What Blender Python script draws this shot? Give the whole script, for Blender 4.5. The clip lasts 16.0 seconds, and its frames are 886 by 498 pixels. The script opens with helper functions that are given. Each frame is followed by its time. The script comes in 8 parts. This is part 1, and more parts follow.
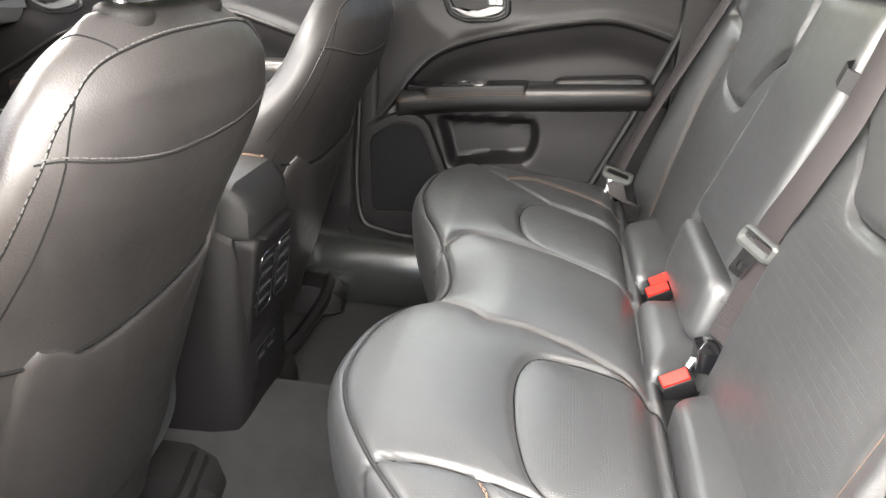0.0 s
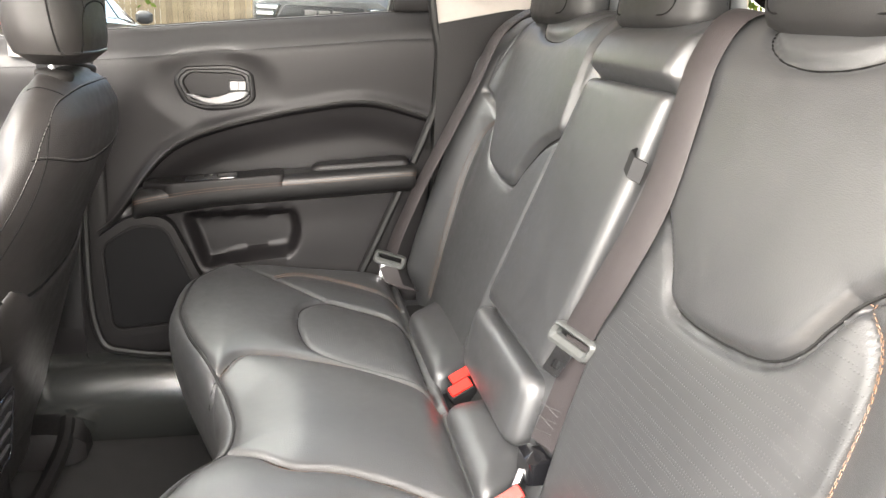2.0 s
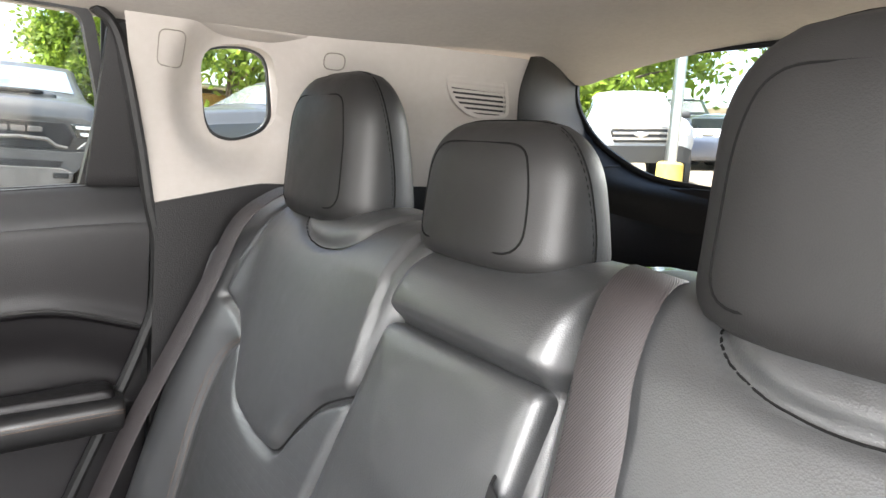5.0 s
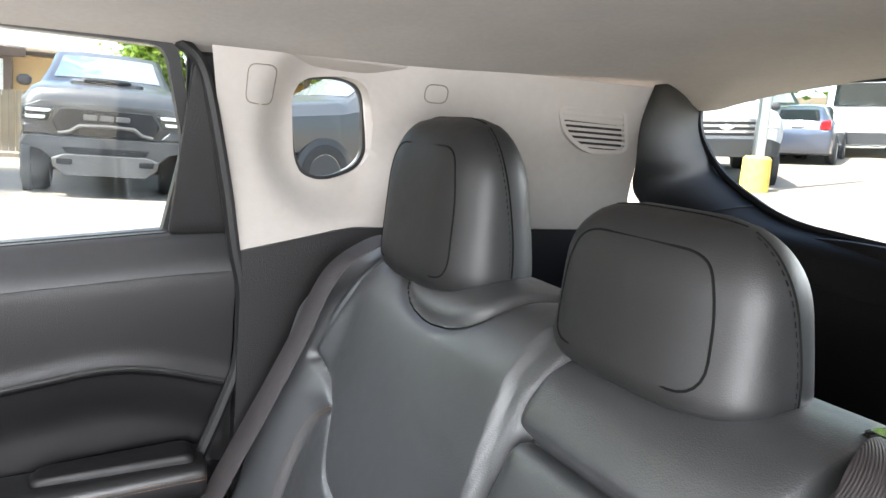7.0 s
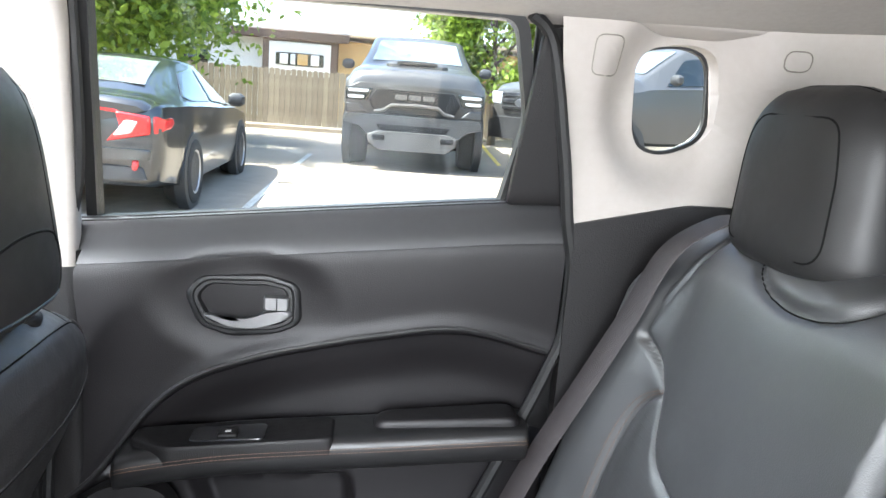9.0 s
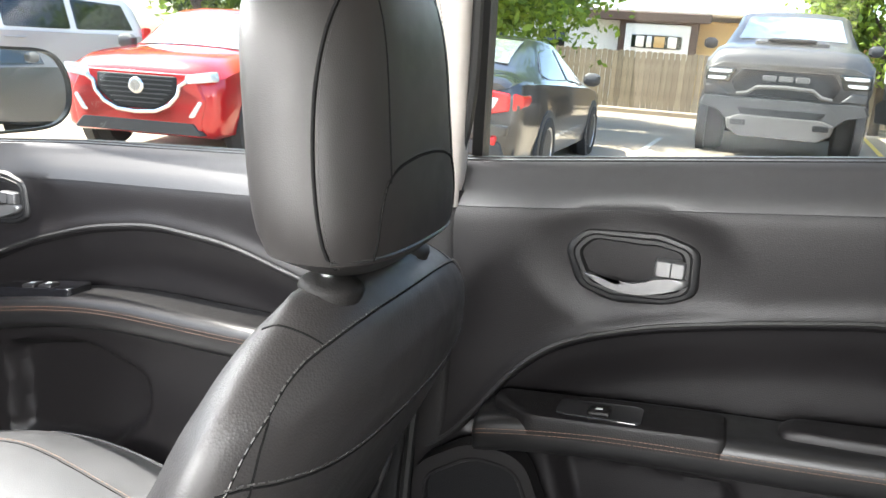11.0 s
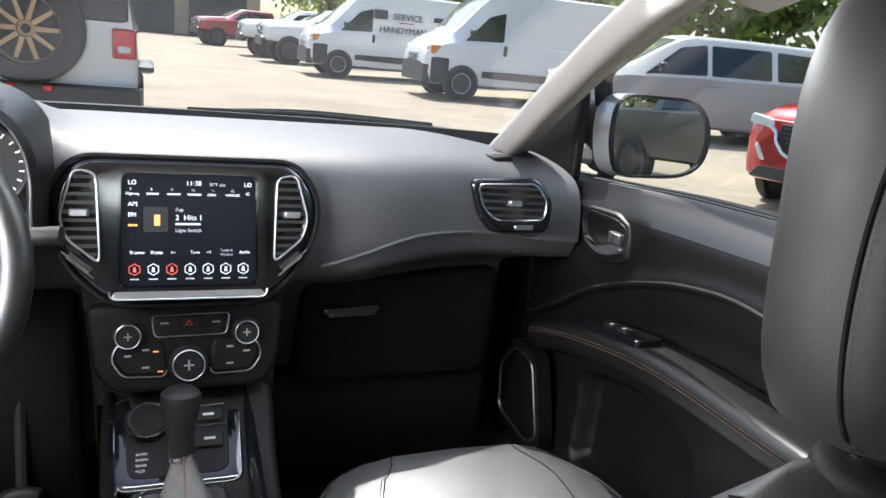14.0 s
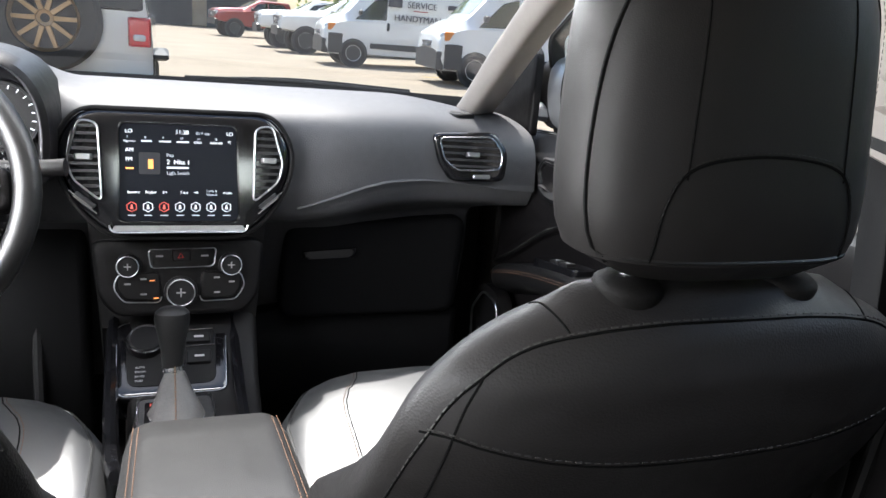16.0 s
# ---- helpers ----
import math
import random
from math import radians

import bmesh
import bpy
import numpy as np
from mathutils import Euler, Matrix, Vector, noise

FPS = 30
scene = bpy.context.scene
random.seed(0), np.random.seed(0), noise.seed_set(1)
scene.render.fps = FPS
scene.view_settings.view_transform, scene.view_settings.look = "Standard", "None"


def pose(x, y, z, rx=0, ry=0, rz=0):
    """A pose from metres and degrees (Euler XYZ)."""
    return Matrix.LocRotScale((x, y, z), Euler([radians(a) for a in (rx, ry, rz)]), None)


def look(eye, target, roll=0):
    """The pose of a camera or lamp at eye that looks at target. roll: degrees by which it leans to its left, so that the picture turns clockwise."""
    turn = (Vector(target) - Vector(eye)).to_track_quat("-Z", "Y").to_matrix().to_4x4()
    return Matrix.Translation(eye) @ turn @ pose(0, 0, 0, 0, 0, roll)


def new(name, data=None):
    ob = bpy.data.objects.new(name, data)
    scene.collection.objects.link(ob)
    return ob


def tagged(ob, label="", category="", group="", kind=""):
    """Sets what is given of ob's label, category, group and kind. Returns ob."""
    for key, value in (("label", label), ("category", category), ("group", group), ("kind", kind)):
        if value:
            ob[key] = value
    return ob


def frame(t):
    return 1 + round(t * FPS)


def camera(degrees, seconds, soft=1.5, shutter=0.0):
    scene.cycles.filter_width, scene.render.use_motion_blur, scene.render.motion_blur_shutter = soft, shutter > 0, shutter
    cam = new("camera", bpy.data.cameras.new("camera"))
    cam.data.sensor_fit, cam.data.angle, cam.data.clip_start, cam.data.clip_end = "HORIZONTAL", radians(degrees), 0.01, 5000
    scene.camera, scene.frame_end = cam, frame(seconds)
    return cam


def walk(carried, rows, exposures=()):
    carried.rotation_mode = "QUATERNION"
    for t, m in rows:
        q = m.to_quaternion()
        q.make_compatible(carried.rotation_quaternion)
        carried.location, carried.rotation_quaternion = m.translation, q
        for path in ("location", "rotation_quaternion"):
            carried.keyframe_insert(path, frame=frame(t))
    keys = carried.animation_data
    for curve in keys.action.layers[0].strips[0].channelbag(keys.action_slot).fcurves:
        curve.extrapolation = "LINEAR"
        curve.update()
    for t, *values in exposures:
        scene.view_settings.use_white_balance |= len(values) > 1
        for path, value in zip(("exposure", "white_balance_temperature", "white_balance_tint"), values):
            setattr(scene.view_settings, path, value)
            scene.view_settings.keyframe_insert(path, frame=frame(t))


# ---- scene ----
from mathutils.bvhtree import BVHTree

cam = camera(60.7, 16.0)
PATH = [
    (0, (-1.094, 0.417, 1.239), (0.741, 0.666, 0.484), 3.3),
    (0.5, (-1.01, 0.495, 1.203), (0.838, 0.488, 0.439), 2.8),
    (1, (-0.97, 0.509, 1.204), (0.883, 0.317, 0.475), 3.1),
    (1.5, (-0.95, 0.5, 1.232), (0.913, 0.184, 0.575), 3.0),
    (2, (-0.939, 0.48, 1.266), (0.932, 0.072, 0.689), 2.9),
    (2.5, (-0.909, 0.465, 1.285), (0.968, -0.021, 0.793), 2.9),
    (3, (-0.827, 0.44, 1.304), (1.044, -0.125, 0.882), 2.8),
    (3.5, (-0.736, 0.407, 1.326), (1.115, -0.254, 0.956), 2.8),
    (4, (-0.67, 0.391, 1.344), (1.148, -0.374, 1.015), 2.7),
    (4.5, (-0.601, 0.409, 1.349), (1.147, -0.513, 1.04), 2.7),
    (4.7, (-0.573, 0.407, 1.355), (1.144, -0.579, 1.075), 3.5),
    (5.75, (-0.478, 0.389, 1.405), (1.16, -0.745, 1.17), 4.6),
    (6.8, (-0.396, 0.381, 1.443), (1.337, -0.575, 1.158), 4.7),
    (7, (-0.388, 0.385, 1.444), (1.374, -0.512, 1.148), 4.7),
    (7.5, (-0.369, 0.401, 1.442), (1.458, -0.346, 1.119), 4.7),
    (8, (-0.36, 0.417, 1.438), (1.523, -0.157, 1.087), 4.9),
    (8.5, (-0.359, 0.438, 1.434), (1.566, 0.047, 1.055), 4.8),
    (8.7, (-0.357, 0.443, 1.432), (1.579, 0.129, 1.042), 4.7),
    (10.8, (-0.239, 0.523, 1.366), (1.62, 1.065, 0.866), 4.0),
    (11, (-0.216, 0.536, 1.351), (1.607, 1.183, 0.845), 4.0),
    (11.5, (-0.156, 0.546, 1.339), (1.558, 1.45, 0.844), 3.4),
    (12, (-0.117, 0.551, 1.338), (1.468, 1.679, 0.872), 3.0),
    (12.5, (-0.099, 0.563, 1.342), (1.323, 1.89, 0.877), 4.1),
    (13, (-0.09, 0.579, 1.349), (1.108, 2.103, 0.858), 5.3),
    (13.5, (-0.074, 0.57, 1.356), (0.874, 2.254, 0.839), 5.8),
    (14, (-0.056, 0.561, 1.361), (0.67, 2.35, 0.839), 5.8),
    (14.5, (-0.032, 0.525, 1.362), (0.548, 2.371, 0.856), 5.3),
    (15, (-0.017, 0.473, 1.357), (0.502, 2.337, 0.85), 4.9),
    (15.5, (-0.008, 0.413, 1.352), (0.553, 2.26, 0.827), 4.7),
    (16, (-0.017, 0.363, 1.331), (0.662, 2.161, 0.779), 5.1),
]
walk(cam, [(t, look(eye, target, roll)) for t, eye, target, roll in PATH],
     exposures=[(0, 2.8, 6900, 11), (0.5, 2.9, 7000, 12), (2.5, 2.95, 7100, 12), (3.2, 2.75, 6950, 11), (4.5, 2.6, 6600, 11), (7.0, 2.55, 6100, 10), (8.7, 2.75, 5950, 9), (11.0, 2.6, 6400, 9), (12.5, 2.65, 6400, 9), (13.2, 1.88, 6300, 9), (14.0, 1.2, 6150, 9), (14.5, 1.1, 6150, 9), (16.0, 1.2, 6200, 10)])

# ---- light ----
SUN_AZ, SUN_EL = -6.0, 58.0
world = bpy.data.worlds.new("sky")
scene.world = world
world.use_nodes = True
wn = world.node_tree
sky = wn.nodes.new("ShaderNodeTexSky")
sky.sky_type, sky.sun_disc = "NISHITA", False
sky.sun_elevation, sky.sun_rotation = radians(SUN_EL), radians(SUN_AZ)
sky.air_density, sky.dust_density, sky.ozone_density = 1.0, 2.5, 1.0
wn.links.new(sky.outputs["Color"], wn.nodes["Background"].inputs["Color"])
wn.nodes["Background"].inputs["Strength"].default_value = 0.15
sun = new("sun", bpy.data.lights.new("sun", "SUN"))
sun.data.energy, sun.data.angle, sun.data.color = 4.5, radians(0.6), (1.0, 0.95, 0.88)
_az, _el = radians(SUN_AZ), radians(SUN_EL)
_to = Vector((math.sin(_az) * math.cos(_el), math.cos(_az) * math.cos(_el), math.sin(_el)))
sun.matrix_world = look(_to * 30, (0, 0, 0))


def opening_fill(name, eye, target, width, height, watts):
    """An added area lamp that boosts the sky light through an open door or window."""
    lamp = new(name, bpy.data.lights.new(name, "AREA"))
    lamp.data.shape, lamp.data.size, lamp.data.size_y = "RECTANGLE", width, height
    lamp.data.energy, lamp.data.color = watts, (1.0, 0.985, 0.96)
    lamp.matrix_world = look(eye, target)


# Fill lamps added to brighten the cabin; right and rear ones hang outside.
opening_fill("open_door_light", (-0.80, 0.46, 1.26), (0.05, 0.40, 0.62), 0.74, 0.62, 10)
opening_fill("side_window_light", (-0.74, 1.30, 1.36), (-0.06, 1.92, 0.96), 0.66, 0.30, 18)
opening_fill("right_window_light", (1.35, 1.15, 2.25), (0.25, 0.35, 1.10), 1.7, 0.8, 12)
opening_fill("rear_window_light", (0.0, -2.45, 2.05), (0.15, 0.8, 1.25), 1.3, 0.6, 15)
opening_fill("windscreen_light", (0.0, 1.36, 1.487), (0.0, 0.30, 0.80), 1.0, 0.15, 6)


# ---- materials ----
def mat(name, color, rough=0.5, metal=0.0, vary=0.0, vary_scale=8.0, bump=0.0, bump_scale=200.0, kind="noise", coat=0.0, spec=0.5,
        emit=0.0, fine=0.0, rough_vary=0.0, island=0.0, coat_rough=0.08):
    """A surface with colour variation at two scales, a relief and uneven gloss."""
    m = bpy.data.materials.new(name)
    m.use_nodes = True
    nt = m.node_tree
    b = nt.nodes["Principled BSDF"]
    b.inputs["Base Color"].default_value = (*color, 1)
    b.inputs["Roughness"].default_value = rough
    b.inputs["Metallic"].default_value = metal
    b.inputs["Coat Weight"].default_value = coat
    b.inputs["Coat Roughness"].default_value = coat_rough
    b.inputs["Specular IOR Level"].default_value = spec
    if emit:
        b.inputs["Emission Color"].default_value = (*color, 1)
        b.inputs["Emission Strength"].default_value = emit
    co = nt.nodes.new("ShaderNodeTexCoord")
    if vary or rough_vary:
        n1 = nt.nodes.new("ShaderNodeTexNoise")
        n1.inputs["Scale"].default_value, n1.inputs["Detail"].default_value = vary_scale, 6
        nt.links.new(co.outputs["Object"], n1.inputs["Vector"])
        n2 = nt.nodes.new("ShaderNodeTexNoise")
        n2.inputs["Scale"].default_value, n2.inputs["Detail"].default_value = vary_scale * 14, 3
        nt.links.new(co.outputs["Object"], n2.inputs["Vector"])
        add = nt.nodes.new("ShaderNodeMath")
        add.operation = "ADD"
        nt.links.new(n1.outputs["Fac"], add.inputs[0])
        nt.links.new(n2.outputs["Fac"], add.inputs[1])
        if vary:
            r = nt.nodes.new("ShaderNodeMapRange")
            r.inputs["From Min"].default_value, r.inputs["From Max"].default_value = 0.7, 1.3
            r.inputs["To Min"].default_value, r.inputs["To Max"].default_value = 1 - vary, 1 + vary
            nt.links.new(add.outputs[0], r.inputs["Value"])
            mx = nt.nodes.new("ShaderNodeVectorMath")
            mx.operation = "SCALE"
            mx.inputs[0].default_value = color
            nt.links.new(r.outputs[0], mx.inputs["Scale"])
            nt.links.new(mx.outputs[0], b.inputs["Base Color"])
            if island:
                info = nt.nodes.new("ShaderNodeObjectInfo")
                r3 = nt.nodes.new("ShaderNodeMapRange")
                r3.inputs["To Min"].default_value, r3.inputs["To Max"].default_value = 1 - island, 1 + island
                nt.links.new(info.outputs["Random"], r3.inputs["Value"])
                mx2 = nt.nodes.new("ShaderNodeVectorMath")
                mx2.operation = "SCALE"
                nt.links.new(mx.outputs[0], mx2.inputs[0])
                nt.links.new(r3.outputs[0], mx2.inputs["Scale"])
                nt.links.new(mx2.outputs[0], b.inputs["Base Color"])
        if rough_vary:
            r2 = nt.nodes.new("ShaderNodeMapRange")
            r2.inputs["From Min"].default_value, r2.inputs["From Max"].default_value = 0.7, 1.3
            r2.inputs["To Min"].default_value, r2.inputs["To Max"].default_value = rough - rough_vary, rough + rough_vary
            nt.links.new(add.outputs[0], r2.inputs["Value"])
            nt.links.new(r2.outputs[0], b.inputs["Roughness"])
    if bump:
        if kind == "leather":
            tx = nt.nodes.new("ShaderNodeTexVoronoi")
            tx.feature = "F1"
            tx.inputs["Scale"].default_value = bump_scale
            out = tx.outputs["Distance"]
        elif kind == "holes":
            tx = nt.nodes.new("ShaderNodeTexVoronoi")
            tx.inputs["Scale"].default_value, tx.inputs["Randomness"].default_value = bump_scale, 0.0
            r4 = nt.nodes.new("ShaderNodeMapRange")
            r4.inputs["From Min"].default_value, r4.inputs["From Max"].default_value = 0.2, 0.3
            nt.links.new(tx.outputs["Distance"], r4.inputs["Value"])
            out = r4.outputs[0]
        elif kind == "weave":
            tx = nt.nodes.new("ShaderNodeTexWave")
            tx.inputs["Scale"].default_value, tx.inputs["Distortion"].default_value = bump_scale, 1.0
            tx.bands_direction = "DIAGONAL"
            out = tx.outputs["Fac"]
        else:
            tx = nt.nodes.new("ShaderNodeTexNoise")
            tx.inputs["Scale"].default_value, tx.inputs["Detail"].default_value = bump_scale, 4
            out = tx.outputs["Fac"]
        nt.links.new(co.outputs["Object"], tx.inputs["Vector"])
        bp = nt.nodes.new("ShaderNodeBump")
        bp.inputs["Strength"].default_value, bp.inputs["Distance"].default_value = bump, 0.001
        nt.links.new(out, bp.inputs["Height"])
        nt.links.new(bp.outputs[0], b.inputs["Normal"])
        if fine:
            big = nt.nodes.new("ShaderNodeTexNoise")
            big.inputs["Scale"].default_value, big.inputs["Detail"].default_value = 9.0, 2
            nt.links.new(co.outputs["Object"], big.inputs["Vector"])
            bp2 = nt.nodes.new("ShaderNodeBump")
            bp2.inputs["Strength"].default_value, bp2.inputs["Distance"].default_value = fine, 0.02
            nt.links.new(big.outputs["Fac"], bp2.inputs["Height"])
            nt.links.new(bp2.outputs[0], bp.inputs["Normal"])
    return m


def glass_mat(name, tint=(1, 1, 1), alpha=0.08, rough=0.0):
    """Thin pane: clear with a mirror-like gloss."""
    m = bpy.data.materials.new(name)
    m.use_nodes = True
    nt = m.node_tree
    nt.nodes.remove(nt.nodes["Principled BSDF"])
    t, g, mix = nt.nodes.new("ShaderNodeBsdfTransparent"), nt.nodes.new("ShaderNodeBsdfGlossy"), nt.nodes.new("ShaderNodeMixShader")
    t.inputs["Color"].default_value = (*tint, 1)
    g.inputs["Roughness"].default_value = rough
    lw = nt.nodes.new("ShaderNodeLayerWeight")
    lw.inputs["Blend"].default_value = 0.5
    pw, ad = nt.nodes.new("ShaderNodeMath"), nt.nodes.new("ShaderNodeMath")
    pw.operation, ad.operation = "POWER", "MULTIPLY_ADD"
    pw.inputs[1].default_value = 4.0
    ad.inputs[1].default_value, ad.inputs[2].default_value = 0.6, 0.03
    nt.links.new(lw.outputs["Facing"], pw.inputs[0])
    nt.links.new(pw.outputs[0], ad.inputs[0])
    nt.links.new(ad.outputs[0], mix.inputs[0])
    nt.links.new(t.outputs[0], mix.inputs[1])
    nt.links.new(g.outputs[0], mix.inputs[2])
    nt.links.new(mix.outputs[0], nt.nodes["Material Output"].inputs["Surface"])
    return m


LEATHER = mat("black_leather", (0.025, 0.0258, 0.0270), 0.45, vary=0.15, vary_scale=5, bump=0.22, bump_scale=700, kind="leather", fine=0.10, rough_vary=0.07, spec=0.8, coat=0.6, coat_rough=0.45)
# Brown-black seat leather, darkened below SEAT_SHELL to put shade on the front headrests.
FRONT_HEAD = mat("brown_black_headrest_leather", (0.0120, 0.0108, 0.0104), 0.50, vary=0.12, vary_scale=4, bump=0.09, bump_scale=900, kind="leather", fine=0.06, rough_vary=0.05, spec=0.3)
TAIL = mat("matt_tailgate_plastic", (0.008, 0.0075, 0.0072), 0.62, vary=0.12, vary_scale=6, bump=0.25, bump_scale=500, kind="leather", spec=0.12)
# Same leather as LEATHER, darkened to stand for shade on the headrests.
HEAD = mat("shaded_headrest_leather", (0.012, 0.0118, 0.0118), 0.5, vary=0.12, vary_scale=5, bump=0.14, bump_scale=800, kind="leather", fine=0.08, rough_vary=0.05, spec=0.38)
LEVER = mat("satin_silver_plastic", (0.11, 0.11, 0.112), 0.40, metal=0.6, vary=0.06, bump=0.05)
CAP_LINE = mat("shadowed_trim_gap", (0.13, 0.115, 0.10), 0.8, vary=0.1)
PERFORATED = mat("perforated_leather", (0.025, 0.0259, 0.027), 0.47, spec=0.75, vary=0.12, vary_scale=5, bump=0.4, bump_scale=260, kind="holes", fine=0.10, rough_vary=0.07, coat=0.5, coat_rough=0.48)
SEAT_SHELL = mat("matt_leatherette", (0.0140, 0.0127, 0.0124), 0.52, spec=0.45, vary=0.15, vary_scale=4, bump=0.24, bump_scale=500, kind="leather", fine=0.08, rough_vary=0.08, coat=0.08, coat_rough=0.45)
PLASTIC = mat("grained_black_plastic", (0.0065, 0.006, 0.0062), 0.5, spec=0.22, vary=0.12, vary_scale=6, bump=0.3, bump_scale=500, kind="leather", rough_vary=0.07)
SOFT = mat("soft_touch_panel", (0.0058, 0.0052, 0.0056), 0.44, spec=0.24, vary=0.1, vary_scale=5, bump=0.22, bump_scale=700, kind="leather", rough_vary=0.06)
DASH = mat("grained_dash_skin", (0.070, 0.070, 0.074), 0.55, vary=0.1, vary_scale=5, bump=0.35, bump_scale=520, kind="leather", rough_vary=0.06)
DARK = mat("dark_plastic", (0.010, 0.010, 0.0105), 0.6, vary=0.1, bump=0.2, bump_scale=300, spec=0.25)
GLOSS = mat("piano_black", (0.006, 0.006, 0.007), 0.08, vary=0.1, coat=0.6)
# Door skin in a lighter, glossier copy, for the sky sheen along the sill.
SILL_SHEEN = mat("sill_sheen_skin", (0.016, 0.016, 0.017), 0.47, vary=0.1, vary_scale=5, bump=0.16, bump_scale=700, kind="leather", spec=0.55)
SILL_PLASTIC = mat("glossy_sill_plastic", (0.016, 0.017, 0.016), 0.24, vary=0.2, vary_scale=3, spec=1.0, coat=0.5, coat_rough=0.2, bump=0.1, bump_scale=300)
RUBBER = mat("rubber_seal", (0.007, 0.007, 0.007), 0.55, spec=0.3, vary=0.15, bump=0.2)
CHROME = mat("satin_chrome", (0.58, 0.58, 0.60), 0.24, metal=1.0, vary=0.05, bump=0.05, bump_scale=300)
STEEL = mat("brushed_steel", (0.55, 0.55, 0.56), 0.32, metal=1.0, vary=0.08, bump=0.1, bump_scale=400)
CREAM = mat("cream_trim", (0.28, 0.255, 0.235), 0.7, vary=0.04, vary_scale=6, bump=0.2, bump_scale=600)
HEADLINER = mat("headliner_fabric", (0.31, 0.285, 0.26), 0.95, vary=0.06, vary_scale=9, bump=0.5, bump_scale=700)
CARPET = mat("black_carpet", (0.0085, 0.0082, 0.0082), 0.97, vary=0.35, vary_scale=30, bump=1.0, bump_scale=700)
BELT = mat("belt_webbing", (0.023, 0.019, 0.0195), 0.6, vary=0.08, vary_scale=20, bump=0.35, bump_scale=260, kind="weave")
BEZEL = mat("satin_black_bezel", (0.007, 0.007, 0.0074), 0.46, vary=0.1, spec=0.3)
TONGUE = mat("satin_grey_plastic", (0.055, 0.058, 0.056), 0.36, vary=0.1, spec=0.6)
ARM = mat("black_armrest_leather", (0.0062, 0.0060, 0.0062), 0.40, vary=0.12, vary_scale=5, bump=0.14, bump_scale=800, kind="leather", rough_vary=0.05, spec=0.45)
RED = mat("red_button_plastic", (0.62, 0.018, 0.012), 0.35, vary=0.05)
ORANGE = mat("tan_stitching_thread", (0.115, 0.062, 0.036), 0.7, vary=0.2)
GREY_THREAD = mat("grey_stitching_thread", (0.042, 0.04, 0.039), 0.7, vary=0.2)
SEAM = mat("sunken_black_seam", (0.006, 0.006, 0.006), 0.9, vary=0.1, spec=0.05)
SEAT_THREAD = mat("black_stitching_thread", (0.014, 0.013, 0.013), 0.6, vary=0.2)
PIPING = mat("leather_piping", (0.010, 0.010, 0.010), 0.45, vary=0.1)
GLASS = glass_mat("window_glass", (0.93, 0.96, 0.94))
DARK_GLASS = mat("tinted_car_glass", (0.012, 0.016, 0.016), 0.05, vary=0.2, coat=0.3)


# ---- building blocks ----
def spline(ctrl, n=8, closed=True):
    """A Catmull-Rom line through the control points, n steps to each."""
    pts = [Vector(p) for p in ctrl]
    k, out = len(pts), []
    for i in range(k if closed else k - 1):
        if closed:
            a, b, c, d = (pts[(i + j - 1) % k] for j in range(4))
        else:
            a, b, c, d = pts[max(i - 1, 0)], pts[i], pts[i + 1], pts[min(i + 2, k - 1)]
        for s in range(n):
            t = s / n
            out.append(0.5 * ((2 * b) + (c - a) * t + (2 * a - 5 * b + 4 * c - d) * t**2 + (3 * b - a - 3 * c + d) * t**3))
    if not closed:
        out.append(pts[-1].copy())
    return out


def rounded(pts, r=0.02, n=4):
    """A polygon with each corner rounded off."""
    pts = [Vector(p) for p in pts]
    out, k = [], len(pts)
    for i in range(k):
        p, a, b = pts[i], pts[i - 1], pts[(i + 1) % k]
        ra, rb = min(r, (a - p).length * 0.45), min(r, (b - p).length * 0.45)
        s, e = p + (a - p).normalized() * ra, p + (b - p).normalized() * rb
        for j in range(n + 1):
            t = j / n
            out.append(s * (1 - t) ** 2 + p * 2 * t * (1 - t) + e * t**2)
    return out


def loft(rings, caps=True, closed=True, bm=None):
    """Skin over rings of equally many points."""
    bm = bm or bmesh.new()
    vs = [[bm.verts.new(p) for p in ring] for ring in rings]
    n = len(vs[0])
    for a, b in zip(vs, vs[1:]):
        for i in range(n if closed else n - 1):
            j = (i + 1) % n
            bm.faces.new((a[i], a[j], b[j], b[i]))
    if caps and closed:
        for ring, flip in ((vs[0], True), (vs[-1], False)):
            mid = Vector()
            for v in ring:
                mid += v.co
            c = bm.verts.new(mid / n)
            for i in range(n):
                j = (i + 1) % n
                bm.faces.new((ring[j], ring[i], c) if flip else (ring[i], ring[j], c))
    return bm


def grid(fn, nu, nv, bm=None):
    """A sheet: fn(u, v) for u and v from 0 to 1."""
    rows = [[fn(i / nu, j / nv) for i in range(nu + 1)] for j in range(nv + 1)]
    return loft(rows, caps=False, closed=False, bm=bm)


def solid(bm, depth, axis):
    """Closes a sheet into a slab by pulling its back out along the axis."""
    ax = Vector(axis) * depth
    faces, verts = list(bm.faces), list(bm.verts)
    edges = [e for e in bm.edges if len(e.link_faces) == 1]
    twin = {v: bm.verts.new(v.co + ax) for v in verts}
    for f in faces:
        bm.faces.new([twin[v] for v in reversed(f.verts)])
    for e in edges:
        a, b = e.verts
        bm.faces.new((a, b, twin[b], twin[a]))
    return bm


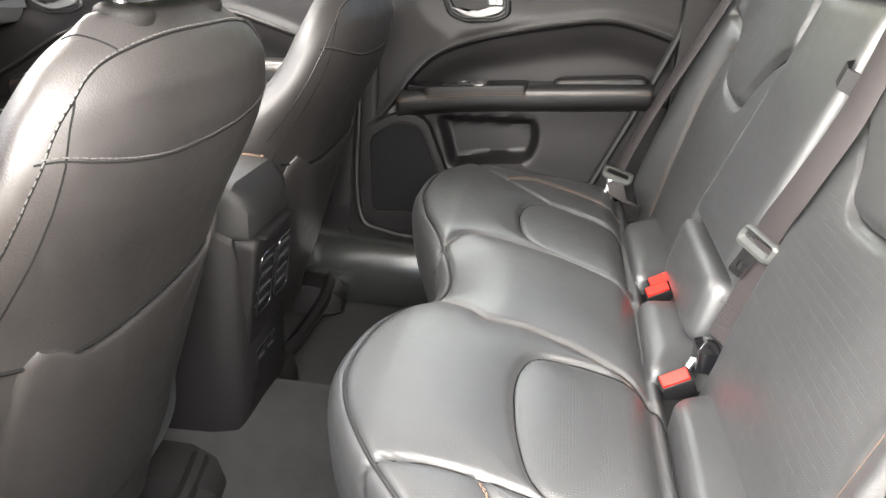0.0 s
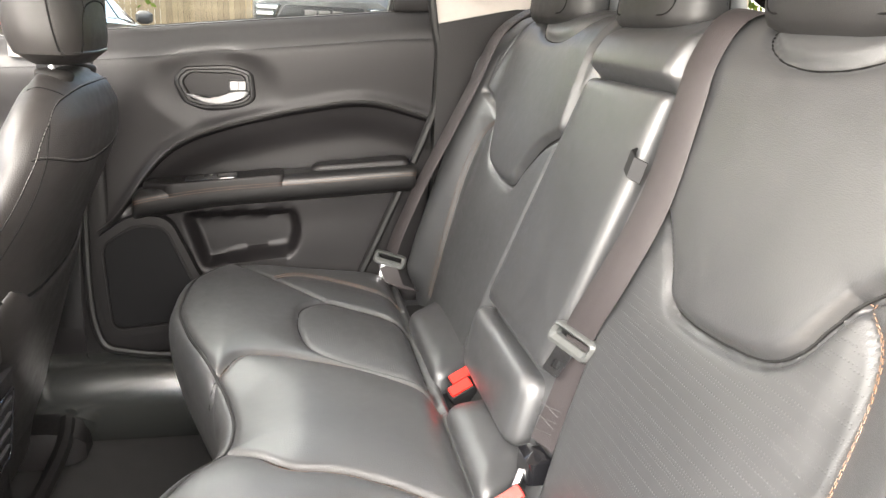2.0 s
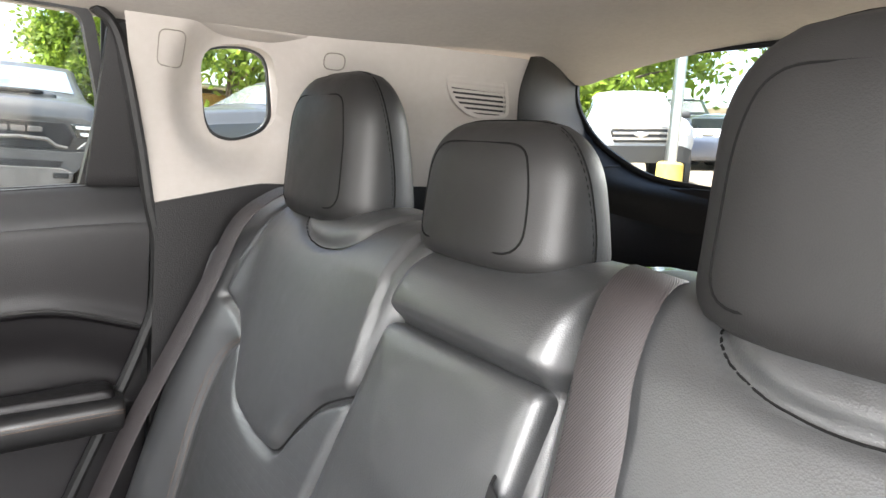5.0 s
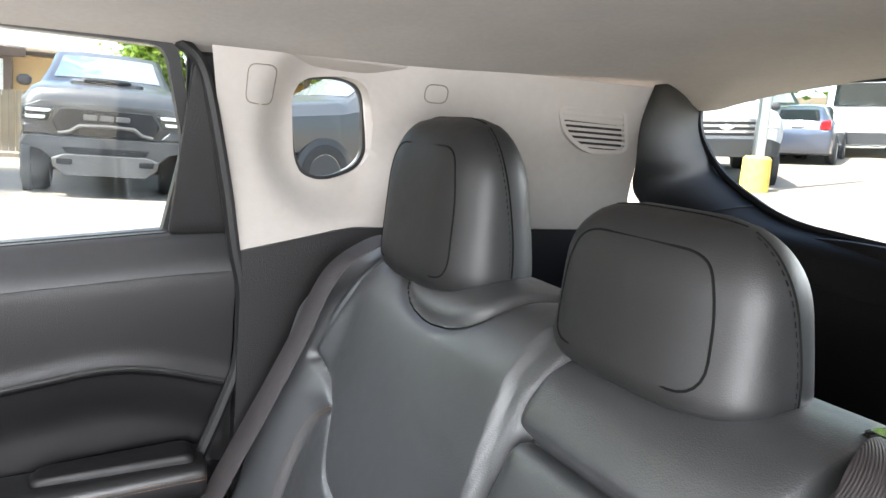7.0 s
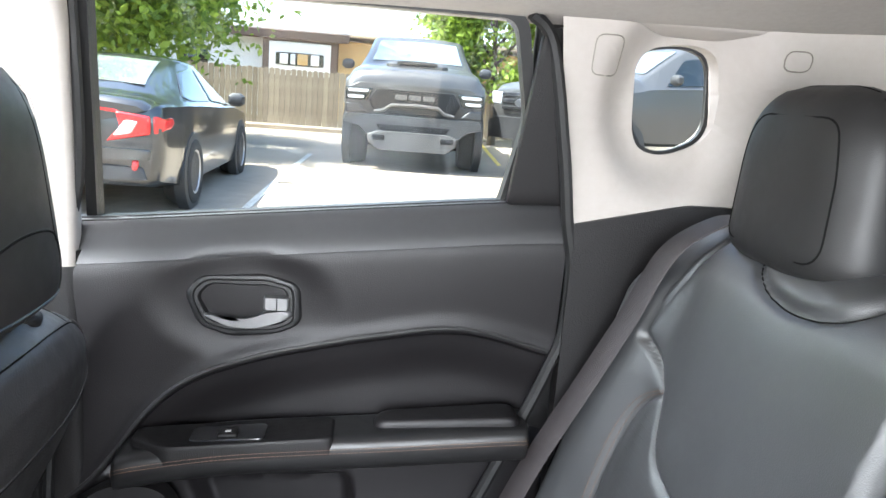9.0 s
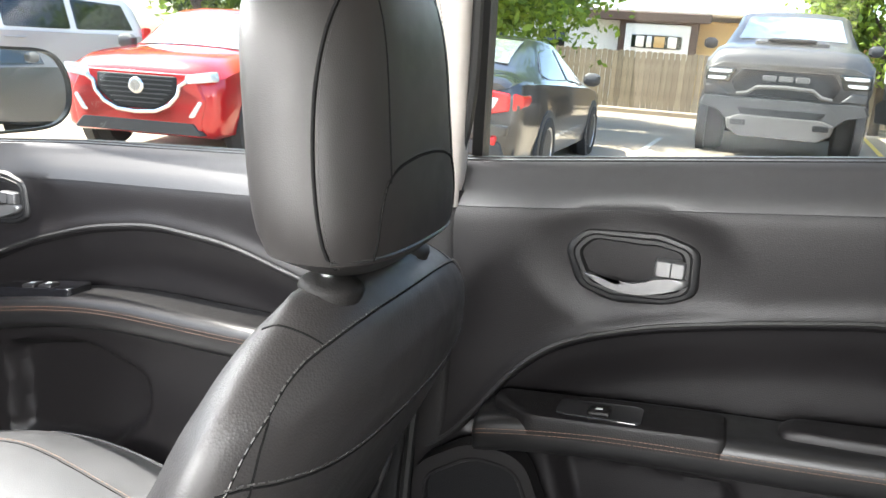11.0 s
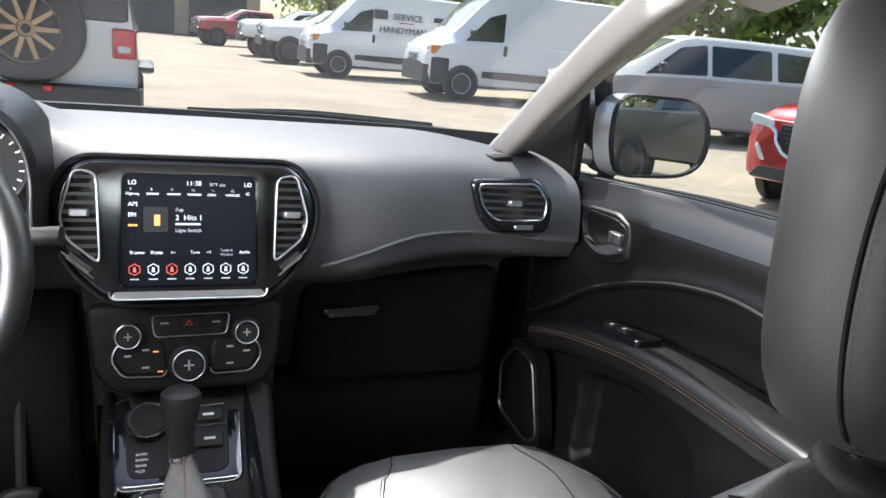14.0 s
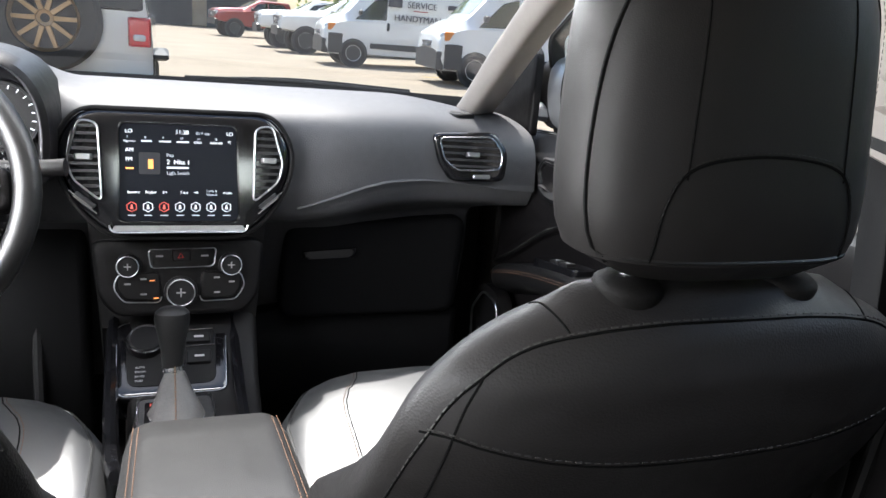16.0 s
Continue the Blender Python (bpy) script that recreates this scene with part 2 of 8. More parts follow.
def tube(pts, r, sides=6, closed=False, bm=None):
    """A round bar along a line."""
    pts = [Vector(p) for p in pts]
    n, rings, last = len(pts), [], None
    for i, p in enumerate(pts):
        a, b = (pts[i - 1], pts[(i + 1) % n]) if closed else (pts[max(i - 1, 0)], pts[min(i + 1, n - 1)])
        d = (b - a).normalized()
        up = last if last is not None else (Vector((0, 0, 1)) if abs(d.z) < 0.9 else Vector((1, 0, 0)))
        s = d.cross(up).normalized()
        up = s.cross(d).normalized()
        last = up
        rr = r(i / max(n - 1, 1)) if callable(r) else r
        rings.append([p + (s * math.cos(2 * math.pi * k / sides) + up * math.sin(2 * math.pi * k / sides)) * rr for k in range(sides)])
    if closed:
        rings.append(rings[0])
    return loft(rings, caps=not closed, bm=bm)


def strap(pts, across, width, thick, bm=None):
    """A flat band along a line; across gives its width's direction at each point."""
    rings = []
    for i, p in enumerate(pts):
        p, a = Vector(p), Vector(across[i] if isinstance(across, list) else across).normalized()
        q, o = Vector(pts[min(i + 1, len(pts) - 1)]), Vector(pts[max(i - 1, 0)])
        nrm = (q - o).normalized().cross(a).normalized()
        h, t = a * width / 2, nrm * thick / 2
        rings.append([p - h * 0.94 + t, p + h * 0.94 + t, p + h, p + h * 0.94 - t, p - h * 0.94 - t, p - h])
    return loft(rings, bm=bm)


def pad(outline, m, height, edge=0.012, sink=0.01, crown=0.0, bm=None):
    """A padded panel over a flat outline (x, y) set by the matrix m, its edge rounded and its middle swollen."""
    pts = [Vector((p[0], p[1])) for p in outline]
    c = sum(pts, Vector((0, 0))) / len(pts)
    r = sum((p - c).length for p in pts) / len(pts)
    e = edge / r
    steps = [(1, -sink), (1, 0), (1 - 0.15 * e, height * 0.45), (1 - 0.5 * e, height * 0.82), (1 - e, height)]
    steps += [(s, height + crown * (1 - s * s)) for s in (0.8, 0.55, 0.3) if s < 1 - e - 0.02]
    rings = [[m @ Vector((*(c + (p - c) * s), h)) for p in pts] for s, h in steps]
    return loft(rings, bm=bm)


def patch(base, outline, height, edge=0.012, sink=0.012, crown=0.0, bm=None):
    """A padded panel that follows a curved base: base(u, v) gives place and normal."""
    pts = [Vector((p[0], p[1])) for p in outline]
    c = sum(pts, Vector((0, 0))) / len(pts)
    r = sum((p - c).length for p in pts) / len(pts)
    e = edge / r
    steps = [(1, -sink), (1, 0), (1 - 0.15 * e, height * 0.45), (1 - 0.5 * e, height * 0.82), (1 - e, height)]
    steps += [(s, height + crown * (1 - s * s)) for s in (0.86, 0.72, 0.55, 0.38, 0.2) if s < 1 - e - 0.02]
    rings = []
    for s, h in steps:
        ring = []
        for p in pts:
            q = c + (p - c) * s
            at, nrm = base(q.x, q.y)
            ring.append(at + nrm * h)
        rings.append(ring)
    return loft(rings, bm=bm)


def slab(outline, m, depth, bevel=0.003, bm=None):
    """A plate with a bevelled rim, its face at height 0 and its body below."""
    pts = [Vector((p[0], p[1])) for p in outline]
    c = sum(pts, Vector((0, 0))) / len(pts)
    r = max(sum((p - c).length for p in pts) / len(pts), 1e-4)
    k = 1 - bevel / r
    return loft([[m @ Vector((*(c + (p - c) * s), h)) for p in pts] for s, h in ((1, -depth), (1, -bevel), (k, 0), (k * 0.985, 0), (k * 0.95, 0))], bm=bm)


def box(x0, x1, y0, y1, z0, z1, r=0.01, bm=None):
    """A block with rounded upright edges and bevelled top and bottom."""
    o = rounded([(x0, y0), (x1, y0), (x1, y1), (x0, y1)], r, 3)
    c = Vector(((x0 + x1) / 2, (y0 + y1) / 2))
    b = min(r, (z1 - z0) * 0.3)
    w = min(x1 - x0, y1 - y0) / 2
    k = 1 - min(b / max(w, 1e-4), 0.5)
    return loft([[Vector((*(c + (p - c) * s), z)) for p in o] for s, z in ((k, z0), (1, z0 + b), (1, z1 - b), (k, z1))], bm=bm)


def lathe(profile, m, sides=24, bm=None, caps=True):
    """A turned form: (radius, height) pairs round m's z axis; an open ring without caps."""
    return loft([[m @ Vector((r * math.cos(2 * math.pi * k / sides), r * math.sin(2 * math.pi * k / sides), h)) for k in range(sides)] for r, h in profile], caps=caps, bm=bm)


def frame_of(outline, inner, m, depth, bm=None):
    """A rim between two outlines of equally many points."""
    z = Vector((0, 0, 1))
    mk = lambda o, h: [m @ Vector((p[0], p[1], h)) for p in o]  # noqa: E731
    return loft([mk(inner, -depth), mk(inner, 0), mk(outline, 0), mk(outline, -depth), mk(inner, -depth)], caps=False, bm=bm)


def inset(outline, d):
    pts = [Vector((p[0], p[1])) for p in outline]
    c = sum(pts, Vector((0, 0))) / len(pts)
    return [p + (c - p).normalized() * d for p in pts]


def thing(name, label, category, group="", kind="", at=(0, 0, 0), m=None):
    ob = new(name)
    ob.empty_display_size = 0.05
    ob.matrix_world = m if m is not None else Matrix.Translation(at)
    return tagged(ob, label, category, group, kind)


def part(name, bm, material, parent=None, label="", flat=False):
    """Links a bmesh, given in world places, as one mesh object under a thing or a part."""
    bmesh.ops.recalc_face_normals(bm, faces=bm.faces)
    if not flat:
        for f in bm.faces:
            f.smooth = True
        for e in bm.edges:
            if len(e.link_faces) == 2 and e.calc_face_angle(0) > 0.7:
                e.smooth = False
    me = bpy.data.meshes.new(name)
    bm.to_mesh(me)
    bm.free()
    me.materials.append(material)
    return under(new(name, me), parent, label)


def under(ob, parent, label=""):
    """Makes ob, given in world places, a part of parent."""
    if parent is not None:
        root = parent
        inv = Matrix.Identity(4)
        chain = []
        while root is not None:
            chain.append(root)
            root = root.parent
        for o in reversed(chain):
            inv = inv @ o.matrix_parent_inverse @ o.matrix_basis
        ob.parent = parent
        ob.matrix_parent_inverse = inv.inverted()
    if label:
        ob["label"] = label
    return ob


def line_distance(p, line):
    """How far points in a plane lie from a line."""
    best = np.full(len(p), 9.0)
    for a, b in zip(line, line[1:]):
        a, b = np.array(a[:2], float), np.array(b[:2], float)
        e = b - a
        t = np.clip((p - a) @ e / max(e @ e, 1e-12), 0, 1)
        best = np.minimum(best, np.linalg.norm(p - a - t[:, None] * e, axis=1))
    return best


def outside(p, poly):
    """Signed distance of points to a closed outline, negative inside."""
    q = [np.array(v[:2], float) for v in poly]
    d = line_distance(p, q + q[:1])
    ins = np.zeros(len(p), bool)
    for a, b in zip(q, q[1:] + q[:1]):
        if abs(b[1] - a[1]) > 1e-12:
            ins ^= ((a[1] > p[:, 1]) != (b[1] > p[:, 1])) & (p[:, 0] < (b[0] - a[0]) * (p[:, 1] - a[1]) / (b[1] - a[1]) + a[0])
    return np.where(ins, -d, d)


def smooth01(x):
    t = np.clip(x, 0, 1)
    return t * t * (3 - 2 * t)


def upholstery(parent, base, out, uv, seams, panels, rest, puff=0.005, spread=0.03, steps=(), lift=None):
    """A sewn cover: rows of places and outward directions, the plan (u, v) of each, seams (line, depth, width), raised or sunken fields
    (outline, height, softness) and the panels it is cut into (name, outline, material, label). Returns a tree of the finished cover."""
    nv, nu, _ = base.shape
    p = uv.reshape(-1, 2)
    h, near = np.zeros(len(p)), np.full(len(p), 1.0)
    for line, depth, width in seams:
        d = line_distance(p, line)
        h -= depth * np.exp(-((d / width) ** 2))
        near = np.minimum(near, d)
    h += puff * (1 - np.exp(-near / spread))
    for poly, up, soft in steps:
        h += up * smooth01(0.5 - outside(p, poly) / (2 * soft))
    if lift is not None:
        h += lift.reshape(-1)
    places = base + out * h.reshape(nv, nu, 1)
    du, dv = np.gradient(places, axis=1), np.gradient(places, axis=0)
    nrm = np.cross(du, dv)
    nrm /= np.maximum(np.linalg.norm(nrm, axis=2, keepdims=True), 1e-9)
    flip = float((nrm * out).sum()) < 0
    if flip:
        nrm = -nrm
    flat, nflat = places.reshape(-1, 3), nrm.reshape(-1, 3)
    i, j = np.meshgrid(np.arange(nv - 1), np.arange(nu - 1), indexing="ij")
    a = (i * nu + j).ravel()
    quads = np.stack([a, a + 1, a + nu + 1, a + nu], 1)
    if flip:
        quads = quads[:, ::-1]
    mid = p[quads].mean(1)
    owner = np.full(len(quads), -1)
    for k, (_, poly, _, _) in enumerate(panels):
        owner[(outside(mid, poly) < 0) & (owner < 0)] = k
    for k, (name, material, label) in [(-1, rest)] + [(k, (n, m, lab)) for k, (n, _, m, lab) in enumerate(panels)]:
        mine = quads[owner == k]
        if not len(mine):
            continue
        used, back = np.unique(mine, return_inverse=True)
        me = bpy.data.meshes.new(name)
        me.from_pydata(flat[used].tolist(), [], back.reshape(-1, 4).tolist())
        me.polygons.foreach_set("use_smooth", [True] * len(mine))
        me.normals_split_custom_set_from_vertices(nflat[used].tolist())
        me.materials.append(material)
        under(new(name, me), parent, label)
    return BVHTree.FromPolygons([Vector(v) for v in flat.tolist()], quads.tolist())


def snap(ob_or_bvh, pts, lift=0.0):
    """Points laid onto a surface."""
    out = []
    for p in pts:
        loc, nrm, _, _ = ob_or_bvh.find_nearest(Vector(p))
        out.append(loc + nrm * lift)
    return out


def stitches(pts, r=0.0011, length=0.006, gap=0.003, bm=None):
    """Thread dashes along a line."""
    bm = bm or bmesh.new()
    pts = [Vector(p) for p in pts]
    acc, cur = 0.0, [pts[0]]
    on, want = True, length
    for a, b in zip(pts, pts[1:]):
        d, left = (b - a).normalized() if (b - a).length else Vector(), (b - a).length
        p = a
        while left > 1e-9:
            step = min(left, want - acc)
            p = p + d * step
            left -= step
            acc += step
            if acc >= want - 1e-9:
                if on and (p - cur[0]).length > 1e-4:
                    tube([cur[0], p], r, 4, bm=bm)
                on, acc = not on, 0.0
                want = length if on else gap
                cur = [p]
    return bm


def ss(a, b, x):
    t = min(max((x - a) / (b - a), 0.0), 1.0)
    return t * t * (3 - 2 * t)


def lerp_at(pairs, x):
    return float(np.interp(x, [p[0] for p in pairs], [p[1] for p in pairs]))


def soft_at(pairs, x, w=0.03):
    """lerp_at, smoothed over a window."""
    return sum(lerp_at(pairs, x + w * k) for k in (-1, -0.5, 0, 0.5, 1)) / 5




def on_side(x):
    """The matrix for panels on the car's right side that face inwards: outline (y, z) at the plane x."""
    return Matrix(((0, 0, -1, x), (1, 0, 0, 0), (0, 1, 0, 0), (0, 0, 0, 1)))


def on_front(y):
    """For panels that face rearwards: outline (x, z) at the plane y."""
    return Matrix(((1, 0, 0, 0), (0, 0, -1, y), (0, 1, 0, 0), (0, 0, 0, 1)))


# ---- car shell: floor, roof, pillars, glass ----
ROOF = [(-0.75, 1.575), (-0.5, 1.59), (0.0, 1.592), (0.5, 1.585), (1.0, 1.56), (1.25, 1.52), (1.4, 1.47)]


def roof_point(x, y):
    e = min(abs(x) / 0.64, 1.0)
    return Vector((x, y, soft_at(ROOF, y, 0.08) - 0.055 * e**3))


bm = grid(lambda u, v: roof_point(-0.66 + 1.32 * u, -0.66 + 2.0 * v), 40, 40)
solid(bm, 0.03, (0, 0, 1))
tagged(part("ceiling", bm, HEADLINER), "beige woven fabric headliner of the car", "ceiling", kind="structure")

bm = grid(lambda u, v: Vector((-0.72 + 1.44 * u, -0.1 + 2.1 * v, 0.36 + 0.10 * math.exp(-((-0.72 + 1.44 * u) / 0.13) ** 4)
          + 0.012 * math.sin(9 * u) * math.sin(11 * v))), 60, 60)
solid(bm, 0.04, (0, 0, -1))
tagged(part("floor", bm, CARPET), "black carpeted car floor with a raised tunnel", "floor", kind="structure")

# right sill with scuff cover
SILL = [(0.60, 0.40), (0.605, 0.47), (0.625, 0.515), (0.66, 0.535), (0.72, 0.54), (0.75, 0.53), (0.75, 0.36), (0.62, 0.36)]
bm = loft([[Vector((x + 0.0, y, z)) for x, z in SILL] for y in np.linspace(0.35, 2.0, 20)])
tagged(part("sill", bm, SILL_PLASTIC), "glossy black plastic door sill cover", "sill", kind="structure")
bm = loft([[Vector((-x, y, z)) for x, z in SILL] for y in np.linspace(0.35, 2.0, 20)])
tagged(part("sill", bm, SILL_PLASTIC), "glossy black plastic door sill cover", "sill", kind="structure")


def bar(points, across, width, thick, material, name, label, kind="structure", parent=None, category="pillar"):
    """A flat-sided padded post along a line."""
    pts = spline(points, 6, closed=False)
    a0 = Vector(across).normalized()
    rings = []
    for i, p in enumerate(pts):
        q, o = pts[min(i + 1, len(pts) - 1)], pts[max(i - 1, 0)]
        d = (q - o).normalized()
        a = (a0 - d * a0.dot(d)).normalized()
        nrm = d.cross(a)
        t = i / (len(pts) - 1)
        w = (width(t) if callable(width) else width) / 2
        h = thick / 2
        o2 = rounded([(-w, -h), (w, -h), (w, h), (-w, h)], min(w, h) * 0.8, 4)
        rings.append([p + a * s.x + nrm * s.y for s in o2])
    ob = part(name, loft(rings), material, parent, label if parent is not None else "")
    return tagged(ob, label, category, kind=kind) if parent is None else ob


for side in (1, -1):
    bar([(0.635 * side, 2.05, 1.11), (0.622 * side, 1.90, 1.195), (0.59 * side, 1.68, 1.312), (0.56 * side, 1.43, 1.435), (0.545 * side, 1.15, 1.53)],
        (0.75, 0.55 * side, 0.1), lambda t: 0.10 - 0.02 * t, 0.05, CREAM, "a_pillar", "cream plastic windscreen pillar trim")
    bar([(0.70 * side, 0.918, 1.16), (0.695 * side, 0.915, 1.3), (0.66 * side, 0.91, 1.46), (0.60 * side, 0.90, 1.545)], (0, 1, 0), 0.155, 0.04, CREAM,
        "b_pillar", "cream plastic upper door pillar trim")
    bar([(0.715 * side, 0.875, 0.50), (0.72 * side, 0.885, 0.8), (0.71 * side, 0.885, 1.18)], (0, 1, 0), 0.10, 0.05, PLASTIC, "b_pillar", "black plastic lower door pillar trim")
    bar([(0.66 * side, -0.35, 1.535), (0.678 * side, 0.2, 1.545), (0.678 * side, 0.8, 1.545), (0.655 * side, 1.12, 1.535), (0.61 * side, 1.3, 1.495)], (1, 0, -0.25), 0.06, 0.026, CREAM,
        "roof_rail", "cream padded roof side rail", category="trim")

# windscreen header, cowl and glass
bar([(-0.62, 1.24, 1.515), (0, 1.30, 1.535), (0.62, 1.24, 1.515)], (0, 1, -0.4), 0.10, 0.03, CREAM, "header", "cream windscreen header trim", category="trim")
bm = grid(lambda u, v: Vector(((-0.66 + 1.32 * u) * (1 - 0.05 * v), 2.22 - 0.92 * v - 0.10 * (2 * u - 1) ** 2, 1.17 + 0.36 * v + 0.02 * math.sin(math.pi * v))), 24, 16)
ob = tagged(part("window_1", bm, GLASS), "clear curved windscreen glass", "windscreen", kind="structure")
ob.visible_shadow = False

# lower body sides, front bulkhead, tailgate
bm = box(-0.74, 0.74, 2.0, 2.04, 0.36, 1.12, 0.01)
tagged(part("wall_front", bm, DARK), "dark carpeted front bulkhead under the dashboard", "bulkhead", kind="structure")

# rear quarter trims
QW = rounded([(0.095, 1.505), (0.02, 1.52), (-0.025, 1.505), (-0.035, 1.39), (0.03, 1.36), (0.075, 1.375)], 0.035, 5)


def quarter_x(y, z):
    x = 0.685 - 0.080 * min(max((-0.02 - y) / 0.40, 0.0), 1.2) - 0.04 * ss(1.35, 1.56, z)
    d = min(math.hypot((y - 0.03) / 0.085, (z - 1.44) / 0.105), 2)
    return x + 0.045 * ss(1.5, 0.8, d)


def quarter(side):
    wall = thing("wall_right" if side > 0 else "wall_left", "cream plastic rear quarter trim with a small fixed window", "trim panel", kind="structure")
    n, rings = 14, []
    c = Vector((0.03, 1.44))
    outer, inner = [], []
    angles = sorted([2 * math.pi * k / 110 for k in range(110)] + [math.atan2(z - 1.44, y - 0.03) % (2 * math.pi) for y, z in ((0.160, 1.20), (0.217, 1.545), (-0.452, 1.545), (-0.452, 1.20))])
    for a in angles:
        d = Vector((math.cos(a), math.sin(a)))
        for p, q in zip(QW, QW[1:] + QW[:1]):
            e = q - p
            den = d.x * e.y - d.y * e.x
            if abs(den) > 1e-9:
                w = p - c
                t0, u0 = (w.x * e.y - w.y * e.x) / den, (w.x * d.y - w.y * d.x) / den
                if t0 > 0 and -1e-6 <= u0 <= 1 + 1e-6:
                    inner.append(c + d * t0)
                    break
        t = 10.0
        for kx, kz, lim in ((1, -0.165, -0.038), (1, 0, -0.452), (0, 1, 1.545), (0, 1, 1.20)):
            den = kx * d.x + kz * d.y
            if abs(den) > 1e-6:
                s = (lim - kx * c.x - kz * c.y) / den
                if s > 0:
                    t = min(t, s)
        outer.append(c + d * t)
    for k in range(n + 1):
        f = (k / n) ** 1.6
        ring = []
        for p, o in zip(inner, outer):
            q = p + (o - p) * f
            ring.append(Vector((side * (quarter_x(q.x, max(q.y, 1.2)) + (0.03 if k == 0 else 0.0)), q.x, q.y)))
        rings.append(ring)
    part("panel", loft(rings, caps=False), CREAM, wall)
    pane = part("pane", slab(QW, on_side(0.735) if side > 0 else Matrix.Diagonal((-1, 1, 1, 1)) @ on_side(0.735), 0.004, 0.001), GLASS, wall, "small rounded quarter glass")
    pane.visible_shadow = False
    bm = frame_of(inset(QW, -0.004), inset(QW, 0.003), on_side(0.732) if side > 0 else Matrix.Diagonal((-1, 1, 1, 1)) @ on_side(0.732), 0.01)
    part("seal", bm, RUBBER, wall)
    if side > 0:
        for oy, oz, w, h in ((0.147, 1.492, 0.020, 0.026), (-0.104, 1.503, 0.017, 0.013)):
            o = rounded([(oy - w, oz - h), (oy + w, oz - h), (oy + w, oz + h), (oy - w, oz + h)], 0.012, 4)
            o = [Vector((p.x, p.y)) for p in o]
            ring = [Vector((quarter_x(p.x, p.y) - 0.0005, p.x, p.y)) for p in o]
            part("clip_cover", tube(ring, 0.0009, 4, closed=True), CAP_LINE, wall, "outlined square trim cap")
    return wall


wall_right = quarter(1)
wall_left = quarter(-1)

# black lower quarter and cargo sides
for side in (1, -1):
    bm = grid(lambda u, v: Vector((side * (quarter_x(0.160 - 0.80 * u, 1.26) - 0.007), 0.160 - 0.80 * u, 0.55 + (0.71 + 0.03 * min(u * 5, 1) + 0.03 * u) * v)), 24, 8)
    solid(bm, 0.03, (side, 0, 0))
    tagged(part("wall_cargo", bm, PLASTIC), "black plastic lower rear quarter trim", "trim panel", kind="structure")

# speaker-like slotted vent in the rear quarter
vent = thing("air_vent", "cream slotted rounded exhaust vent in the rear quarter trim", "vent")
VO = rounded([(-0.297, 1.502), (-0.408, 1.511), (-0.420, 1.441), (-0.350, 1.438), (-0.312, 1.462)], 0.018, 4)
vent_m = Matrix.Translation((quarter_x(-0.36, 1.475) - 0.002, 0, 0)) @ Matrix.Translation((0, -0.36, 0)) @ Matrix.Rotation(radians(-11), 4, "Z") @ Matrix.Translation((0, 0.36, 0)) @ on_side(0)
part("backing", slab(inset(VO, 0.004), vent_m, 0.012, 0.002), DARK, vent)
part("frame", frame_of(inset(VO, -0.004), inset(VO, 0.003), vent_m @ Matrix.Translation((0, 0, 0.005)), 0.012), CREAM, vent)
for k in range(8):
    z = 1.444 + 0.0082 * k
    hit = [a.x + (b.x - a.x) * (z - a.y) / (b.y - a.y) for a, b in zip(VO, VO[1:] + VO[:1]) if (a.y - z) * (b.y - z) <= 0 and abs(a.y - b.y) > 1e-7]
    if len(hit) >= 2:
        part("slat", slab([(min(hit), z), (max(hit), z), (max(hit), z + 0.0045), (min(hit), z + 0.0045)], vent_m @ Matrix.Translation((0, 0, 0.004)), 0.010, 0.001), CREAM, vent)

# tailgate with its window
TG = rounded([(-0.665, 1.575), (0.665, 1.575), (0.668, 1.49), (0.595, 1.412), (0.45, 1.350), (0.25, 1.337), (-0.25, 1.337), (-0.45, 1.350), (-0.595, 1.412), (-0.668, 1.49)], 0.06, 6)
tail = thing("door_tailgate", "black plastic tailgate trim round a wide rear window", "tailgate", kind="structure")
IN_EDGE = spline([(quarter_x(-0.44, 1.537) - 0.016, -0.436, 1.548), (quarter_x(-0.43, 1.49) - 0.014, -0.428, 1.49), (quarter_x(-0.45, 1.43) - 0.012, -0.440, 1.43), (quarter_x(-0.46, 1.37) - 0.006, -0.462, 1.37), (0.53, -0.52, 1.31), (0.38, -0.59, 1.275), (0.0, -0.60, 1.255)], 8, closed=False)
OUT_EDGE = spline([(0.672, -0.655, 1.580), (0.670, -0.655, 1.50), (0.635, -0.655, 1.447), (0.592, -0.655, 1.410), (0.45, -0.655, 1.350), (0.25, -0.655, 1.337), (0.0, -0.655, 1.337)], 8, closed=False)
for side in (1, -1):
    def tail_trim(u, v, side=side):
        k = min(int(u * (len(IN_EDGE) - 1) + 0.5), len(IN_EDGE) - 1)
        p = IN_EDGE[k].lerp(OUT_EDGE[k], v)
        bow = 0.020 * math.sin(math.pi * v)
        return Vector((side * (p.x - bow), p.y + 0.6 * bow, p.z + 0.5 * bow * ss(0.4, 0.7, u)))
    bm = grid(tail_trim, len(IN_EDGE) - 1, 10)
    solid(bm, 0.008, (0, -1, 0))
    part("trim", bm, TAIL, tail, "matt black trim round the rear window")
    part("joint", tube([tail_trim(0.60, v) + Vector((-0.002 * side, 0.002, 0.001)) for v in np.linspace(0.05, 0.95, 8)], 0.0012, 5), RUBBER, tail)
pane = part("pane", slab(TG, on_front(-0.66), 0.003, 0.001), GLASS, tail, "clear rear window glass")
pane.visible_shadow = False
part("seal", tube([Vector((p.x, -0.655, p.y)) for p in TG], 0.006, 6, closed=True), RUBBER, tail)
